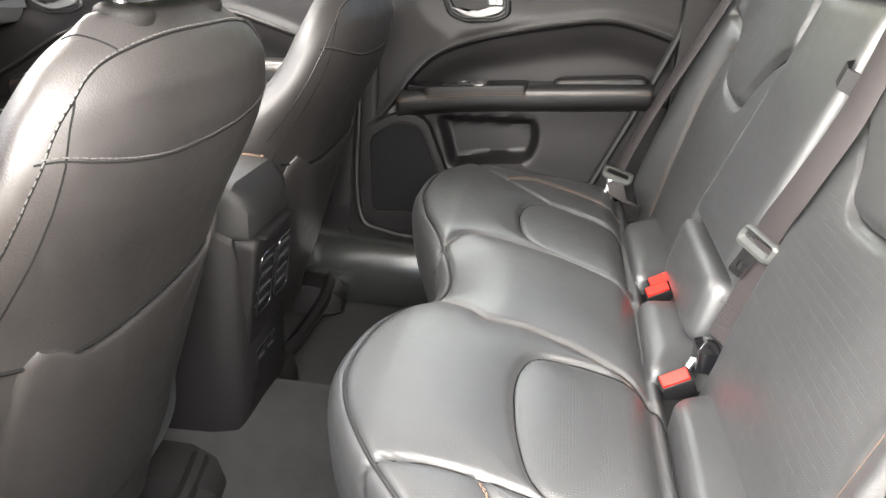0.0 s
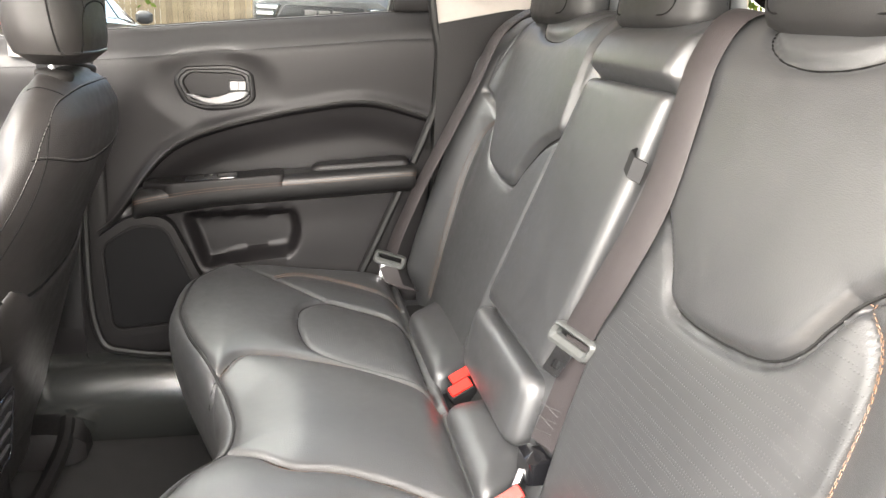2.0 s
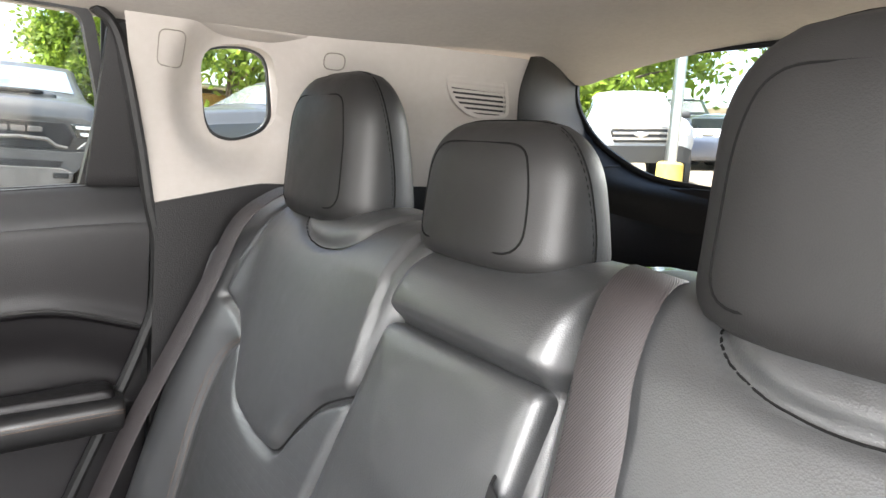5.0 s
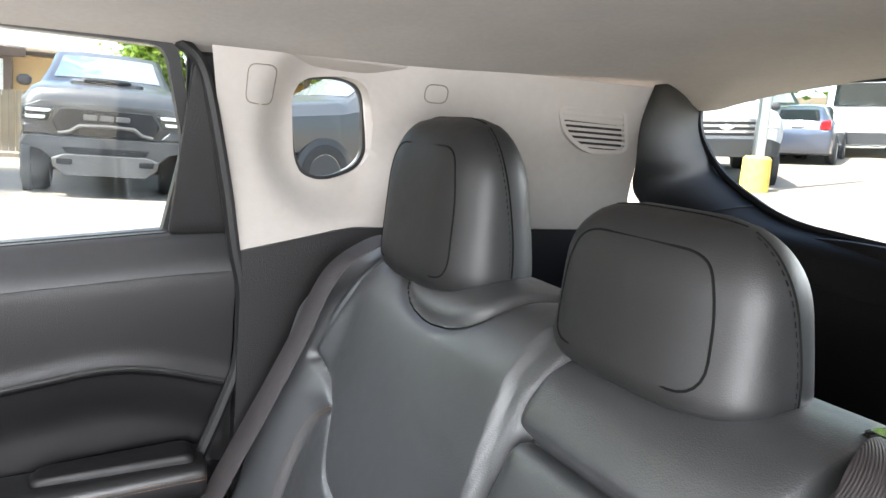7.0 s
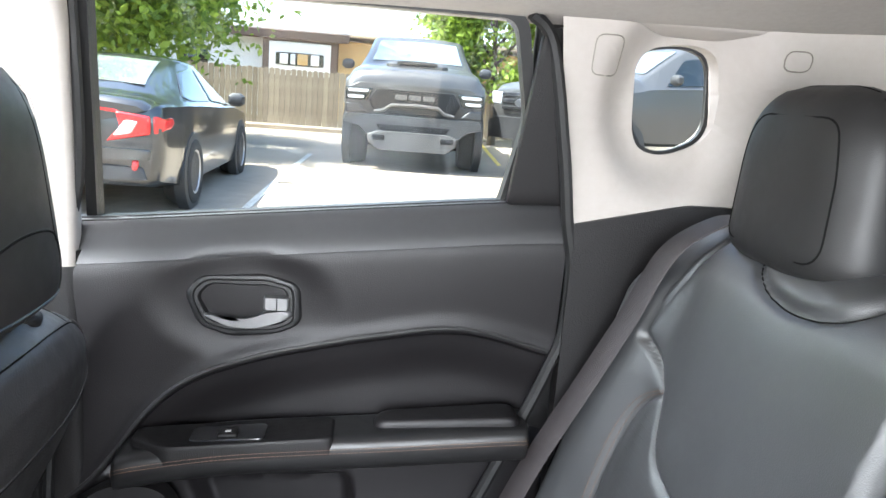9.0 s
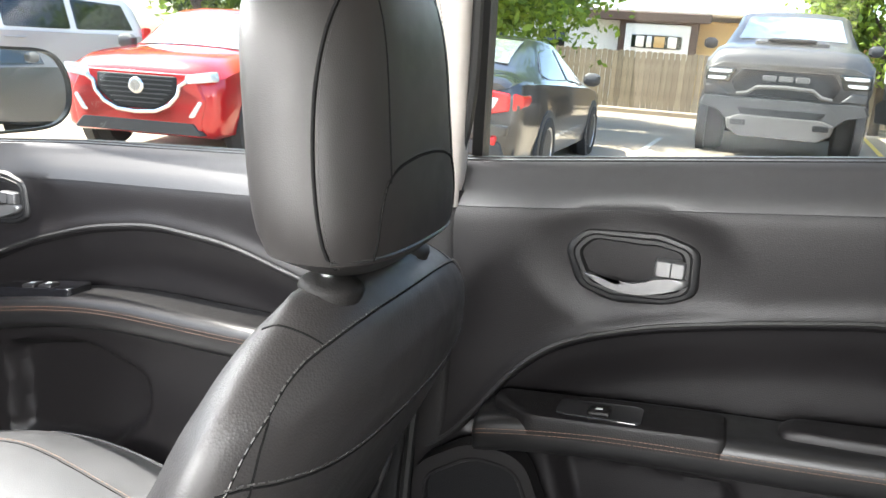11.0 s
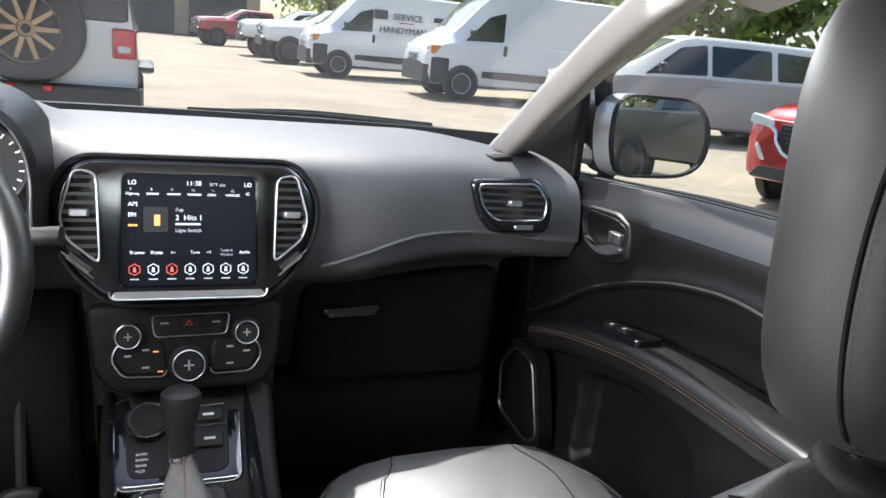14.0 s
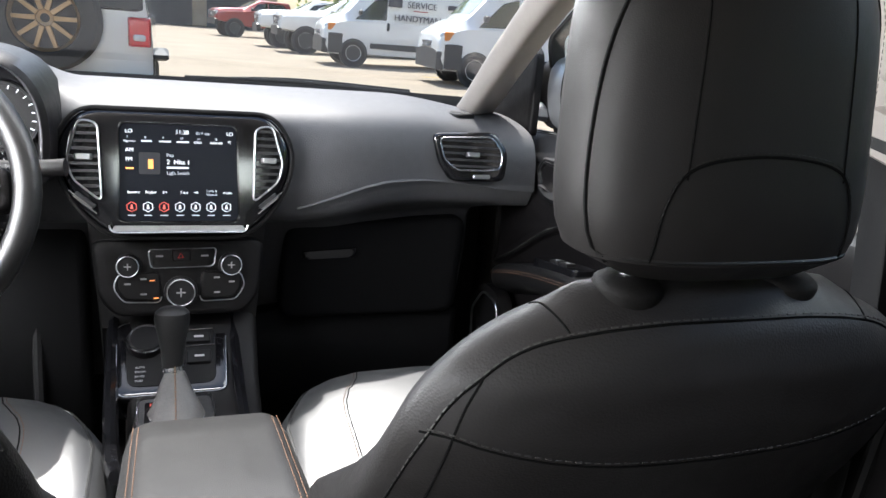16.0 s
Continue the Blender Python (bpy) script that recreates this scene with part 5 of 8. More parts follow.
    for k in (-1, 1):
        line = snap(ct, spline([(cx + k * 0.15, 1.0, 0.8), (cx + k * 0.155, 1.25, 0.85), (cx + k * 0.15, 1.42, 0.85), (cx + k * 0.11, 1.51, 0.85)], 10, closed=False))
        part("seam", tube(line, 0.0011, 5), SEAM, cu)
        part("stitching", stitches([p + Vector((k * 0.005, 0, 0.001)) for p in line], 0.0006, 0.005, 0.003), ORANGE, cu, "tan thread")
    part("piping", tube(snap(ct, spline([(cx - 0.26, 1.05, 0.74), (cx - 0.25, 1.4, 0.77), (cx - 0.19, 1.55, 0.75), (cx, 1.575, 0.75), (cx + 0.19, 1.55, 0.75), (cx + 0.25, 1.4, 0.77), (cx + 0.26, 1.05, 0.74)], 8, closed=False)), 0.003, 5), PIPING, cu)
    # frame and rails
    part("base", box(cx - 0.20, cx + 0.20, 1.0, 1.5, 0.43, 0.56, 0.03), DARK, s, "dark seat base")
    for k in (-1, 1):
        r = part("rail", box(cx + k * 0.185 - 0.022, cx + k * 0.185 + 0.022, 0.93, 1.55, 0.385, 0.425, 0.008), STEEL, s, "steel seat rail")
        cov = [[Vector((cx + k * 0.185 + a, y, z)) for a, z in ((-0.06 * g, 0.37), (-0.045 * g, 0.37 + 0.07 * g), (0.045 * g, 0.37 + 0.07 * g), (0.06 * g, 0.37))] for y, g in ((1.02, 1.0), (0.95, 1.0), (0.905, 0.8), (0.885, 0.45))]
        part("rail_cover", loft(cov), PLASTIC, s, "black plastic rail end cover")
    part("lower_bar", tube(spline([(cx - 0.21, 0.93, 0.43), (cx - 0.1, 0.915, 0.42), (cx + 0.1, 0.915, 0.42), (cx + 0.21, 0.93, 0.43)], 6, closed=False), 0.016, 8), PLASTIC, s)
    return s


front_seat(0.378, "black leather front passenger seat with a piped backrest")
front_seat(-0.350, "black leather driver's seat with a piped backrest")


# ---- dashboard ----
SLAT = mat("satin_black_slat", (0.022, 0.022, 0.023), 0.38, vary=0.1, spec=0.6)
# Near-black base colour, far below DASH, stands for the shade under the dash.
SHADOW = mat("under_dash_shade", (0.006, 0.006, 0.0065), 0.7, vary=0.1, bump=0.2, bump_scale=400, spec=0.12)
dash = thing("dashboard", "black grained dashboard with gloss black centre surround and chrome vents", "dashboard")
DP = [(2.16, 1.155), (2.12, 1.176), (2.00, 1.190), (1.88, 1.192), (1.78, 1.182), (1.72, 1.162), (1.695, 1.12), (1.688, 1.06), (1.690, 1.02), (1.705, 0.985), (1.74, 0.965), (1.80, 0.955), (1.86, 0.86), (1.90, 0.70), (1.94, 0.62), (2.0, 0.6), (2.02, 1.10)]


def dash_ring(x):
    out = []
    e = ss(0.26, 0.50, abs(x))
    hood = math.exp(-(((x + 0.36) / 0.155) ** 4))
    for i, (y, z) in enumerate(DP):
        f = 1.0 if 3 <= i <= 11 else 0.0
        yy = y + 0.05 * e * f
        zz = z - 0.030 * ss(0.42, 0.69, abs(x)) * (1.0 if i <= 7 else 0.0)
        if 11 <= i <= 15:
            yy += 0.15 * ss(0.59, 0.655, abs(x))
        if 3 <= i <= 4:
            zz += 0.05 * hood
        if 5 <= i <= 9:
            yy += 0.075 * hood
        if 7 <= i <= 10:
            zz += 0.022 * ss(0.2, 0.42, x) * (1 if i >= 8 else 0)
        out.append(Vector((x, yy, zz)))
    return spline(out, 5)


bm = loft([dash_ring(x) for x in np.linspace(-0.69, 0.69, 70)])
part("pad", bm, DASH, dash, "soft grained upper dash pad")
dtree = BVHTree.FromBMesh(loft([dash_ring(x) for x in np.linspace(-0.69, 0.69, 70)]))
# swept crease and glovebox
crease = snap(dtree, spline([(0.20, 1.68, 0.995), (0.28, 1.68, 1.025), (0.36, 1.68, 1.045), (0.45, 1.68, 1.05), (0.53, 1.68, 1.03), (0.60, 1.70, 1.012)], 8, closed=False))
part("crease", tube(crease, 0.004, 6), DASH, dash)
# Lid and lower panels take the shade colour, not the dash skin.
part("glovebox", pad(rounded([(0.20, 0.935), (0.58, 0.955), (0.57, 0.74), (0.19, 0.74)], 0.03, 5), Matrix.Translation((0, 0, 0)) @ on_front(1.825), 0.008, 0.02, 0.05), SHADOW, dash, "glovebox lid darkened to the shade under the dash")
part("glovebox_latch", pad(rounded([(0.23, 0.885), (0.345, 0.892), (0.34, 0.872), (0.235, 0.868)], 0.006, 3), on_front(1.815), 0.006, 0.004, 0.008), GLOSS, dash, "gloss black glovebox latch")
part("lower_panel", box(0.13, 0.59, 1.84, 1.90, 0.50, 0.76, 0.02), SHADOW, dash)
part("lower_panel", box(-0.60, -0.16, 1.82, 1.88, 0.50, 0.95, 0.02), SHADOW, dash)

for side in (1, -1):
    tagged(part("kick_panel", box(min(side * 0.688, side * 0.745), max(side * 0.688, side * 0.745), 1.90, 2.06, 0.42, 1.14, 0.008), TAIL), "black plastic kick panel before the door", "trim panel", kind="structure")

# centre surround: slanted plane
STK = Matrix.Translation((0, 1.672, 1.065)) @ Matrix.Rotation(radians(-11), 4, "X") @ on_front(0)


def stk(h=0.0):
    return STK @ Matrix.Translation((0, 0, h))


SO = rounded([(-0.150, 0.103), (0.150, 0.103), (0.182, 0.055), (0.182, 0.005), (0.155, -0.055), (0.105, -0.102), (-0.105, -0.102), (-0.155, -0.055), (-0.182, 0.005), (-0.182, 0.055)], 0.03, 5)
part("centre_surround", pad(SO, stk(), 0.010, 0.012, 0.06), GLOSS, dash, "gloss black surround")
part("surround_rim", tube([stk(0.006) @ Vector((p.x, p.y, 0)) for p in inset(SO, -0.003)], 0.004, 6, closed=True), PLASTIC, dash)
SCR = rounded([(-0.092, 0.083), (0.092, 0.083), (0.095, -0.078), (-0.095, -0.078)], 0.012, 4)
part("screen_bezel", frame_of(inset(SCR, -0.012), SCR, stk(0.022), 0.014), GLOSS, dash, "gloss black screen bezel")
lip = rounded([(-0.111, 0.060), (-0.107, -0.094), (0.107, -0.094), (0.111, 0.060)], 0.012, 5)[6:-6]
part("screen_lip", tube([stk(0.0235) @ Vector((p.x, p.y, 0)) for p in lip], 0.0016, 6), STEEL, dash, "thin satin edge round the screen bezel")
part("screen_lip", slab(rounded([(-0.100, -0.083), (0.100, -0.083), (0.104, -0.092), (-0.104, -0.092)], 0.003, 3), stk(0.0245), 0.004, 0.001), STEEL, dash, "satin strip below the screen")
part("surround_edge", tube([stk(0.0065) @ Vector((x, 0.1035, 0)) for x in np.linspace(-0.14, 0.14, 16)], 0.0022, 6), CHROME, dash, "bright upper edge of the surround")


def text_bm(words, size, m, depth=0.0006, align="LEFT"):
    """Lettering in the built-in font, laid on the plane of m."""
    cu = bpy.data.curves.new("lettering", "FONT")
    cu.body, cu.size, cu.extrude, cu.align_x = words, size, depth, align
    tmp = bpy.data.objects.new("lettering", cu)
    scene.collection.objects.link(tmp)
    me = bpy.data.meshes.new_from_object(tmp.evaluated_get(bpy.context.evaluated_depsgraph_get()))
    bm = bmesh.new()
    bm.from_mesh(me)
    bm.transform(m)
    bpy.data.objects.remove(tmp)
    bpy.data.curves.remove(cu)
    bpy.data.meshes.remove(me)
    return bm


def glow(name, color, strength):
    return mat(name, color, 0.4, emit=strength)


SCREEN = mat("lit_screen", (0.0035, 0.004, 0.006), 0.25, emit=0.6, spec=0.15)
WHITE_GLOW = glow("white_screen_lettering", (0.85, 0.88, 0.92), 0.36)
DIM_GLOW = glow("grey_screen_lettering", (0.5, 0.54, 0.6), 0.25)
RED_GLOW = glow("red_icon", (0.8, 0.12, 0.09), 0.35)
ORANGE_GLOW = glow("amber_lamp", (0.95, 0.30, 0.08), 0.45)
ALBUM = glow("album_tile", (0.012, 0.013, 0.016), 0.3)

screen = part("screen", slab(inset(SCR, 0.002), stk(0.0135), 0.006, 0.001), SCREEN, dash, "lit touchscreen")


def lettering(words, x, y, size, material=WHITE_GLOW, align="LEFT"):
    part("lettering", text_bm(words, size, stk(0.0145) @ Matrix.Translation((x, y, 0)), 0.0002, align), material, screen)


def blank(x, y, w, h, material=DIM_GLOW):
    part("bar", slab([(x, y), (x + w, y), (x + w, y + h), (x, y + h)], stk(0.0147), 0.0006, 0.0001), material, screen)


lettering("LO", -0.082, 0.066, 0.0085)
lettering("11:38", -0.006, 0.066, 0.0095)
lettering("82°F out", 0.026, 0.066, 0.0062, DIM_GLOW)
lettering("LO", 0.074, 0.066, 0.0085)
lettering("Highway", -0.085, 0.0515, 0.0052)
lettering("CNN", 0.023, 0.0515, 0.0052)
lettering("NASCAR", 0.048, 0.0515, 0.0052)
for k, wd in enumerate((0.016, 0.018, 0.019)):
    blank(-0.058 + 0.027 * k, 0.052, wd, 0.0026)
for k in range(6):
    lettering(str(7 + k), -0.080 + 0.027 * k, 0.0575, 0.0052, DIM_GLOW)
lettering("AM", -0.082, 0.036, 0.0085)
lettering("FM", -0.082, 0.021, 0.0085)
blank(-0.082, 0.008, 0.012, 0.0025, ORANGE_GLOW)
lettering("<", 0.076, 0.052, 0.010)
part("bar", slab(rounded([(-0.062, 0.000), (-0.030, 0.000), (-0.030, 0.035), (-0.062, 0.035)], 0.003, 3), stk(0.0142), 0.0006, 0.0002), ALBUM, screen)
blank(-0.048, 0.009, 0.0075, 0.015, ORANGE_GLOW)
lettering("Pop", -0.020, 0.029, 0.0072, DIM_GLOW)
lettering("2  Hits 1", -0.020, 0.017, 0.0105)
blank(-0.020, 0.0097, 0.034, 0.0030)
lettering("Light Switch", -0.020, 0.000, 0.0072, DIM_GLOW)
for wd, x in (("Browse", -0.080), ("Replay", -0.053), ("I◂◂", -0.026), ("Tune", 0.000), ("▸▸I", 0.022), ("Audio", 0.068)):
    lettering(wd, x, -0.031, 0.0062)
lettering("Traffic &", 0.041, -0.028, 0.0050, DIM_GLOW)
lettering("Weather", 0.041, -0.034, 0.0050, DIM_GLOW)
for k in range(7):
    x = -0.074 + 0.0246 * k
    hexa = [(x + 0.0085 * math.cos(math.pi / 6 + math.pi / 3 * j), -0.053 + 0.0085 * math.sin(math.pi / 6 + math.pi / 3 * j)) for j in range(6)]
    part("icon", frame_of(hexa, inset(hexa, 0.0010), stk(0.0150), 0.001), RED_GLOW if k in (0, 2) else WHITE_GLOW, screen)
    part("icon", slab([(x - 0.0022, -0.0565), (x + 0.0022, -0.0565), (x + 0.0012, -0.0495), (x - 0.0012, -0.0495)], stk(0.0150), 0.0006, 0.0002), RED_GLOW if k in (0, 2) else WHITE_GLOW, screen)
    blank(x - 0.006, -0.0675, 0.012, 0.0015)


def vent_unit(name, outline, m, slats, parent, knob=True, edge=None):
    """A chrome-rimmed air outlet with slats and a thumb tab."""
    o = rounded(outline, 0.012, 5)
    v = part(name, slab(o, m @ Matrix.Translation((0, 0, -0.004)), 0.02, 0.002), DARK, parent, "chrome-rimmed air outlet")
    part("rim", tube([m @ Vector((p.x, p.y, 0.002)) for p in o], 0.0017, 8, closed=True), edge or STEEL, v, "outlet rim")
    ys = [p.y for p in o]
    for k in range(slats):
        y = min(ys) + (max(ys) - min(ys)) * (k + 0.7) / (slats + 0.4)
        xs = []
        for a, b in zip(o, o[1:] + o[:1]):
            if (a.y - y) * (b.y - y) <= 0 and abs(a.y - b.y) > 1e-7:
                xs.append(a.x + (b.x - a.x) * (y - a.y) / (b.y - a.y))
        if len(xs) >= 2:
            part("slat", slab([(min(xs) + 0.002, y - 0.0022), (max(xs) - 0.002, y - 0.0022), (max(xs) - 0.002, y + 0.0022), (min(xs) + 0.002, y + 0.0022)],
                 m @ Matrix.Translation((0, 0, 0.002)), 0.008, 0.001), SLAT, v)
    if knob:
        cx, cy = sum(p.x for p in o) / len(o), sum(p.y for p in o) / len(o)
        part("tab", pad(rounded([(cx - 0.013, cy - 0.005), (cx + 0.013, cy - 0.005), (cx + 0.013, cy + 0.005), (cx - 0.013, cy + 0.005)], 0.003, 3),
                        m @ Matrix.Translation((0, 0, 0.003)), 0.008, 0.003, 0.006), STEEL, v, "satin thumb tab")
    return v


VL = [(-0.150, 0.085), (-0.122, 0.080), (-0.118, -0.045), (-0.160, -0.010), (-0.168, 0.02)]
vent_unit("air_outlet", VL, stk(0.012), 10, dash)
vent_unit("air_outlet", [(-x, y) for x, y in VL][::-1], stk(0.012), 10, dash)
for s in (-1, 1):
    for a, b in (((0.160, -0.036), (0.126, -0.064)), ((0.166, -0.027), (0.132, -0.056))):
        part("strip", tube([stk(0.014) @ Vector((s * a[0], a[1], 0)), stk(0.014) @ Vector((s * b[0], b[1], 0))], 0.0016, 6), CHROME, dash, "short chrome strip")
    o = rounded([(s * 0.158, -0.033), (s * 0.130, -0.056), (s * 0.126, -0.051), (s * 0.154, -0.028)], 0.002, 3)
    part("thumbwheel", slab(o, stk(0.0165), 0.006, 0.001), SLAT, dash, "ribbed outlet thumbwheel")
sv = Matrix.Translation((0.535, 1.728, 1.10)) @ Matrix.Rotation(radians(-8), 4, "Z") @ Matrix.Rotation(radians(-10), 4, "X") @ on_front(0)
so = rounded([(-0.076, 0.042), (0.052, 0.050), (0.080, 0.010), (0.074, -0.046), (-0.034, -0.050), (-0.062, -0.012)], 0.016, 4)
part("outlet_surround", pad(so, sv, 0.006, 0.008, 0.05), GLOSS, dash, "gloss black outlet surround")
vent_unit("air_outlet", [(-0.062, 0.033), (0.044, 0.039), (0.066, 0.008), (0.062, -0.024), (-0.026, -0.028), (-0.050, -0.008)], sv @ Matrix.Translation((0, 0, 0.008)), 5, dash, edge=CHROME)
part("thumbwheel", pad(rounded([(0.008, -0.035), (0.044, -0.033), (0.044, -0.042), (0.008, -0.043)], 0.003, 3), sv @ Matrix.Translation((0, 0, 0.005)), 0.004, 0.003), STEEL, dash, "outlet thumbwheel")
dv = rounded([(0.50, 1.885), (0.53, 1.80), (0.585, 1.83), (0.555, 1.91)], 0.012, 3)
for k in range(6):
    part("rib", tube([(0.510 + 0.009 * k, 1.875 - 0.004 * k, 1.1725), (0.533 + 0.008 * k, 1.825 + 0.003 * k, 1.1725)], 0.0015, 4), SLAT, dash)
part("demister", slab(dv, Matrix.Translation((0, 0, 1.172)) @ Matrix.Rotation(radians(0), 4, "X"), 0.02, 0.002), DARK, dash, "dark demister slot")

# climate panel
PRINT = mat("pale_grey_print", (0.30, 0.30, 0.30), 0.6)
CLM = Matrix.Translation((0.0, 1.683, 0.885)) @ Matrix.Rotation(radians(-14), 4, "X") @ on_front(0)


def clm(h=0.0):
    return CLM @ Matrix.Translation((0, 0, h))


CO = rounded([(-0.142, 0.062), (0.142, 0.062), (0.132, -0.035), (0.105, -0.068), (-0.105, -0.068), (-0.132, -0.035)], 0.018, 4)
panel = part("climate_panel", pad(CO, clm(), 0.008, 0.008, 0.06), PLASTIC, dash, "matt black climate control panel")
for x, z, r in ((-0.084, 0.018, 0.019), (0.084, 0.018, 0.019), (0.0, -0.028, 0.025)):
    km = clm(0.008) @ Matrix.Translation((x, z, 0))
    k = part("knob", lathe([(0.0, 0.0), (r * 1.12, 0.0), (r * 1.10, 0.004), (r, 0.005), (r * 0.96, 0.016), (r * 0.86, 0.018), (r * 0.80, 0.016), (0.0, 0.016)], km, 32), DARK, dash, "round climate knob")
    part("ring", tube([km @ Vector((r * 0.90 * math.cos(j * math.pi / 16), r * 0.90 * math.sin(j * math.pi / 16), 0.0172)) for j in range(32)], 0.0010, 6, closed=True), STEEL, k)
    for a, b, c, d in ((-0.30, -0.05, 0.30, 0.05), (-0.05, -0.30, 0.05, 0.30)):
        part("mark", slab([(r * a, r * b), (r * c, r * b), (r * c, r * d), (r * a, r * d)], km @ Matrix.Translation((0, 0, 0.0166)), 0.0005, 0.0001), PRINT, k)
UP = rounded([(-0.052, 0.046), (0.060, 0.048), (0.055, 0.016), (-0.048, 0.014)], 0.008, 4)
u = part("button_bank", pad(UP, clm(0.008), 0.004, 0.003), PLASTIC, dash, "upper button bank with a chrome outline")
part("rim", tube([clm(0.0118) @ Vector((p.x, p.y, 0)) for p in UP], 0.0011, 6, closed=True), STEEL, u)
part("hazard_button", pad(rounded([(-0.015, 0.044), (0.018, 0.044), (0.017, 0.026), (-0.013, 0.026)], 0.003, 3), clm(0.012), 0.003, 0.002), DARK, u, "hazard warning button")
tri = [(-0.005, 0.031), (0.006, 0.031), (0.0005, 0.040)]
part("hazard_mark", frame_of(tri, inset(tri, 0.0022), clm(0.0157), 0.0008), RED, u, "red triangle")
for x in (-0.040, 0.034):
    part("mark", slab([(x, 0.033), (x + 0.012, 0.033), (x + 0.012, 0.036), (x, 0.036)], clm(0.0126), 0.0005, 0.0001), PRINT, u)
for s in (-1, 1):
    LO = rounded([(s * 0.100, 0.004), (s * 0.034, 0.008), (s * 0.030, -0.042), (s * 0.090, -0.040), (s * 0.103, -0.018)], 0.010, 4)
    u = part("button_bank", pad(LO, clm(0.008), 0.004, 0.003), PLASTIC, dash, "lower button bank with a chrome outline")
    arc = rounded([(s * 0.036, 0.010), (s * 0.100, 0.005), (s * 0.108, -0.018), (s * 0.092, -0.043), (s * 0.032, -0.045), (s * 0.03, -0.02)], 0.010, 5)[6:-6]
    part("rim", tube([clm(0.0118) @ Vector((p.x, p.y, 0)) for p in arc], 0.0011, 6), STEEL, u)
    for x, z in ((0.085, -0.012), (0.060, -0.004), (0.060, -0.030)):
        part("mark", slab([(s * x - 0.005, z - 0.0015), (s * x + 0.005, z - 0.0015), (s * x + 0.005, z + 0.0015), (s * x - 0.005, z + 0.0015)], clm(0.0126), 0.0005, 0.0001), PRINT, u)
    if s < 0:
        for x, z in ((-0.046, -0.007), (-0.040, -0.037)):
            part("indicator", slab([(x - 0.004, z - 0.001), (x + 0.004, z - 0.001), (x + 0.004, z + 0.001), (x - 0.004, z + 0.001)], clm(0.0126), 0.0005, 0.0001), ORANGE_GLOW, u, "lit amber bar")
part("stack_cheek", loft([[Vector((x, 1.735, 0.975)), Vector((x, 1.80, 0.975)), Vector((x * 0.93, 1.85, 0.60)), Vector((x * 0.86, 1.69, 0.79))] for x in (-0.15, 0.15)]), PLASTIC, dash)

# instrument cluster
hood = spline([(-0.54, 1.08), (-0.53, 1.19), (-0.48, 1.238), (-0.36, 1.252), (-0.245, 1.238), (-0.197, 1.19), (-0.188, 1.11), (-0.21, 1.05), (-0.36, 1.03), (-0.50, 1.05)], 6)
hc = sum(hood, Vector((0, 0))) / len(hood)
rings = []
for f, y in ((1.06, 1.80), (1.06, 1.70), (1.02, 1.625), (0.97, 1.618), (0.92, 1.64), (0.86, 1.72)):
    rings.append([Vector((*(hc + (p - hc) * f), 0)) for p in hood])
    rings[-1] = [Vector((v.x, y, v.y)) for v in rings[-1]]
cl = part("cluster_hood", loft(rings, caps=False), SOFT, dash, "hooded instrument cluster")
part("hood_rim", tube([Vector(((hc + (p - hc) * 0.955).x, 1.628, (hc + (p - hc) * 0.955).y)) for p in hood], 0.002, 6, closed=True), STEEL, cl)
part("cluster_face", slab([(hc + (p - hc) * 0.88) for p in hood], on_front(1.715), 0.02, 0.002), GLOSS, cl, "gloss black instrument face")
for x in (-0.460, -0.262):
    dm = Matrix.Translation((x, 1.712, 1.145)) @ Matrix.Rotation(radians(90), 4, "X")
    d = part("dial", lathe([(0.0, 0.003), (0.050, 0.003), (0.052, 0.008), (0.056, 0.008), (0.057, 0.0)], dm, 36), DARK, cl, "round dial with a chrome ring")
    part("ring", lathe([(0.053, 0.006), (0.055, 0.010), (0.0575, 0.006)], dm, 36, caps=False), CHROME, d)
    for k in range(17):
        a = radians(-40 + 260 * k / 16)
        p = Vector((x + 0.044 * math.cos(a), 1.7085, 1.145 + 0.044 * math.sin(a)))
        part("tick", tube([p, p + Vector((0.006 * math.cos(a), 0, 0.006 * math.sin(a)))], 0.0009, 4), WHITE_GLOW, d)
    part("needle", tube([(x, 1.707, 1.145), (x - 0.03, 1.707, 1.12)], 0.0014, 4), RED_GLOW, d)
part("cluster_screen", slab(rounded([(-0.385, 1.10), (-0.285, 1.10), (-0.285, 1.19), (-0.385, 1.19)], 0.006, 3), on_front(1.711), 0.004, 0.001), ALBUM, cl, "lit cluster screen")
part("stalk", tube(spline([(-0.30, 1.50, 1.115), (-0.22, 1.475, 1.11), (-0.145, 1.46, 1.115)], 6, closed=False), lambda t: 0.008 + 0.004 * t, 10), PLASTIC, dash, "black column stalk")

# steering wheel
wheel = thing("steering_wheel", "black leather steering wheel with chrome-edged spoke switches", "steering wheel")
WM = Matrix.Translation((-0.364, 1.385, 1.098)) @ Matrix.Rotation(radians(-24), 4, "X") @ on_front(0)
ring = [WM @ Vector((0.184 * math.cos(2 * math.pi * k / 64), 0.184 * math.sin(2 * math.pi * k / 64), 0)) for k in range(64)]
part("rim", tube(ring, 0.0165, 14, closed=True), ARM, wheel, "thick leather rim")
part("stitching", stitches([WM @ Vector((0.163 * math.cos(2 * math.pi * k / 90), 0.163 * math.sin(2 * math.pi * k / 90), -0.004)) for k in range(91)], 0.0006, 0.004, 0.004), SEAT_THREAD, wheel)
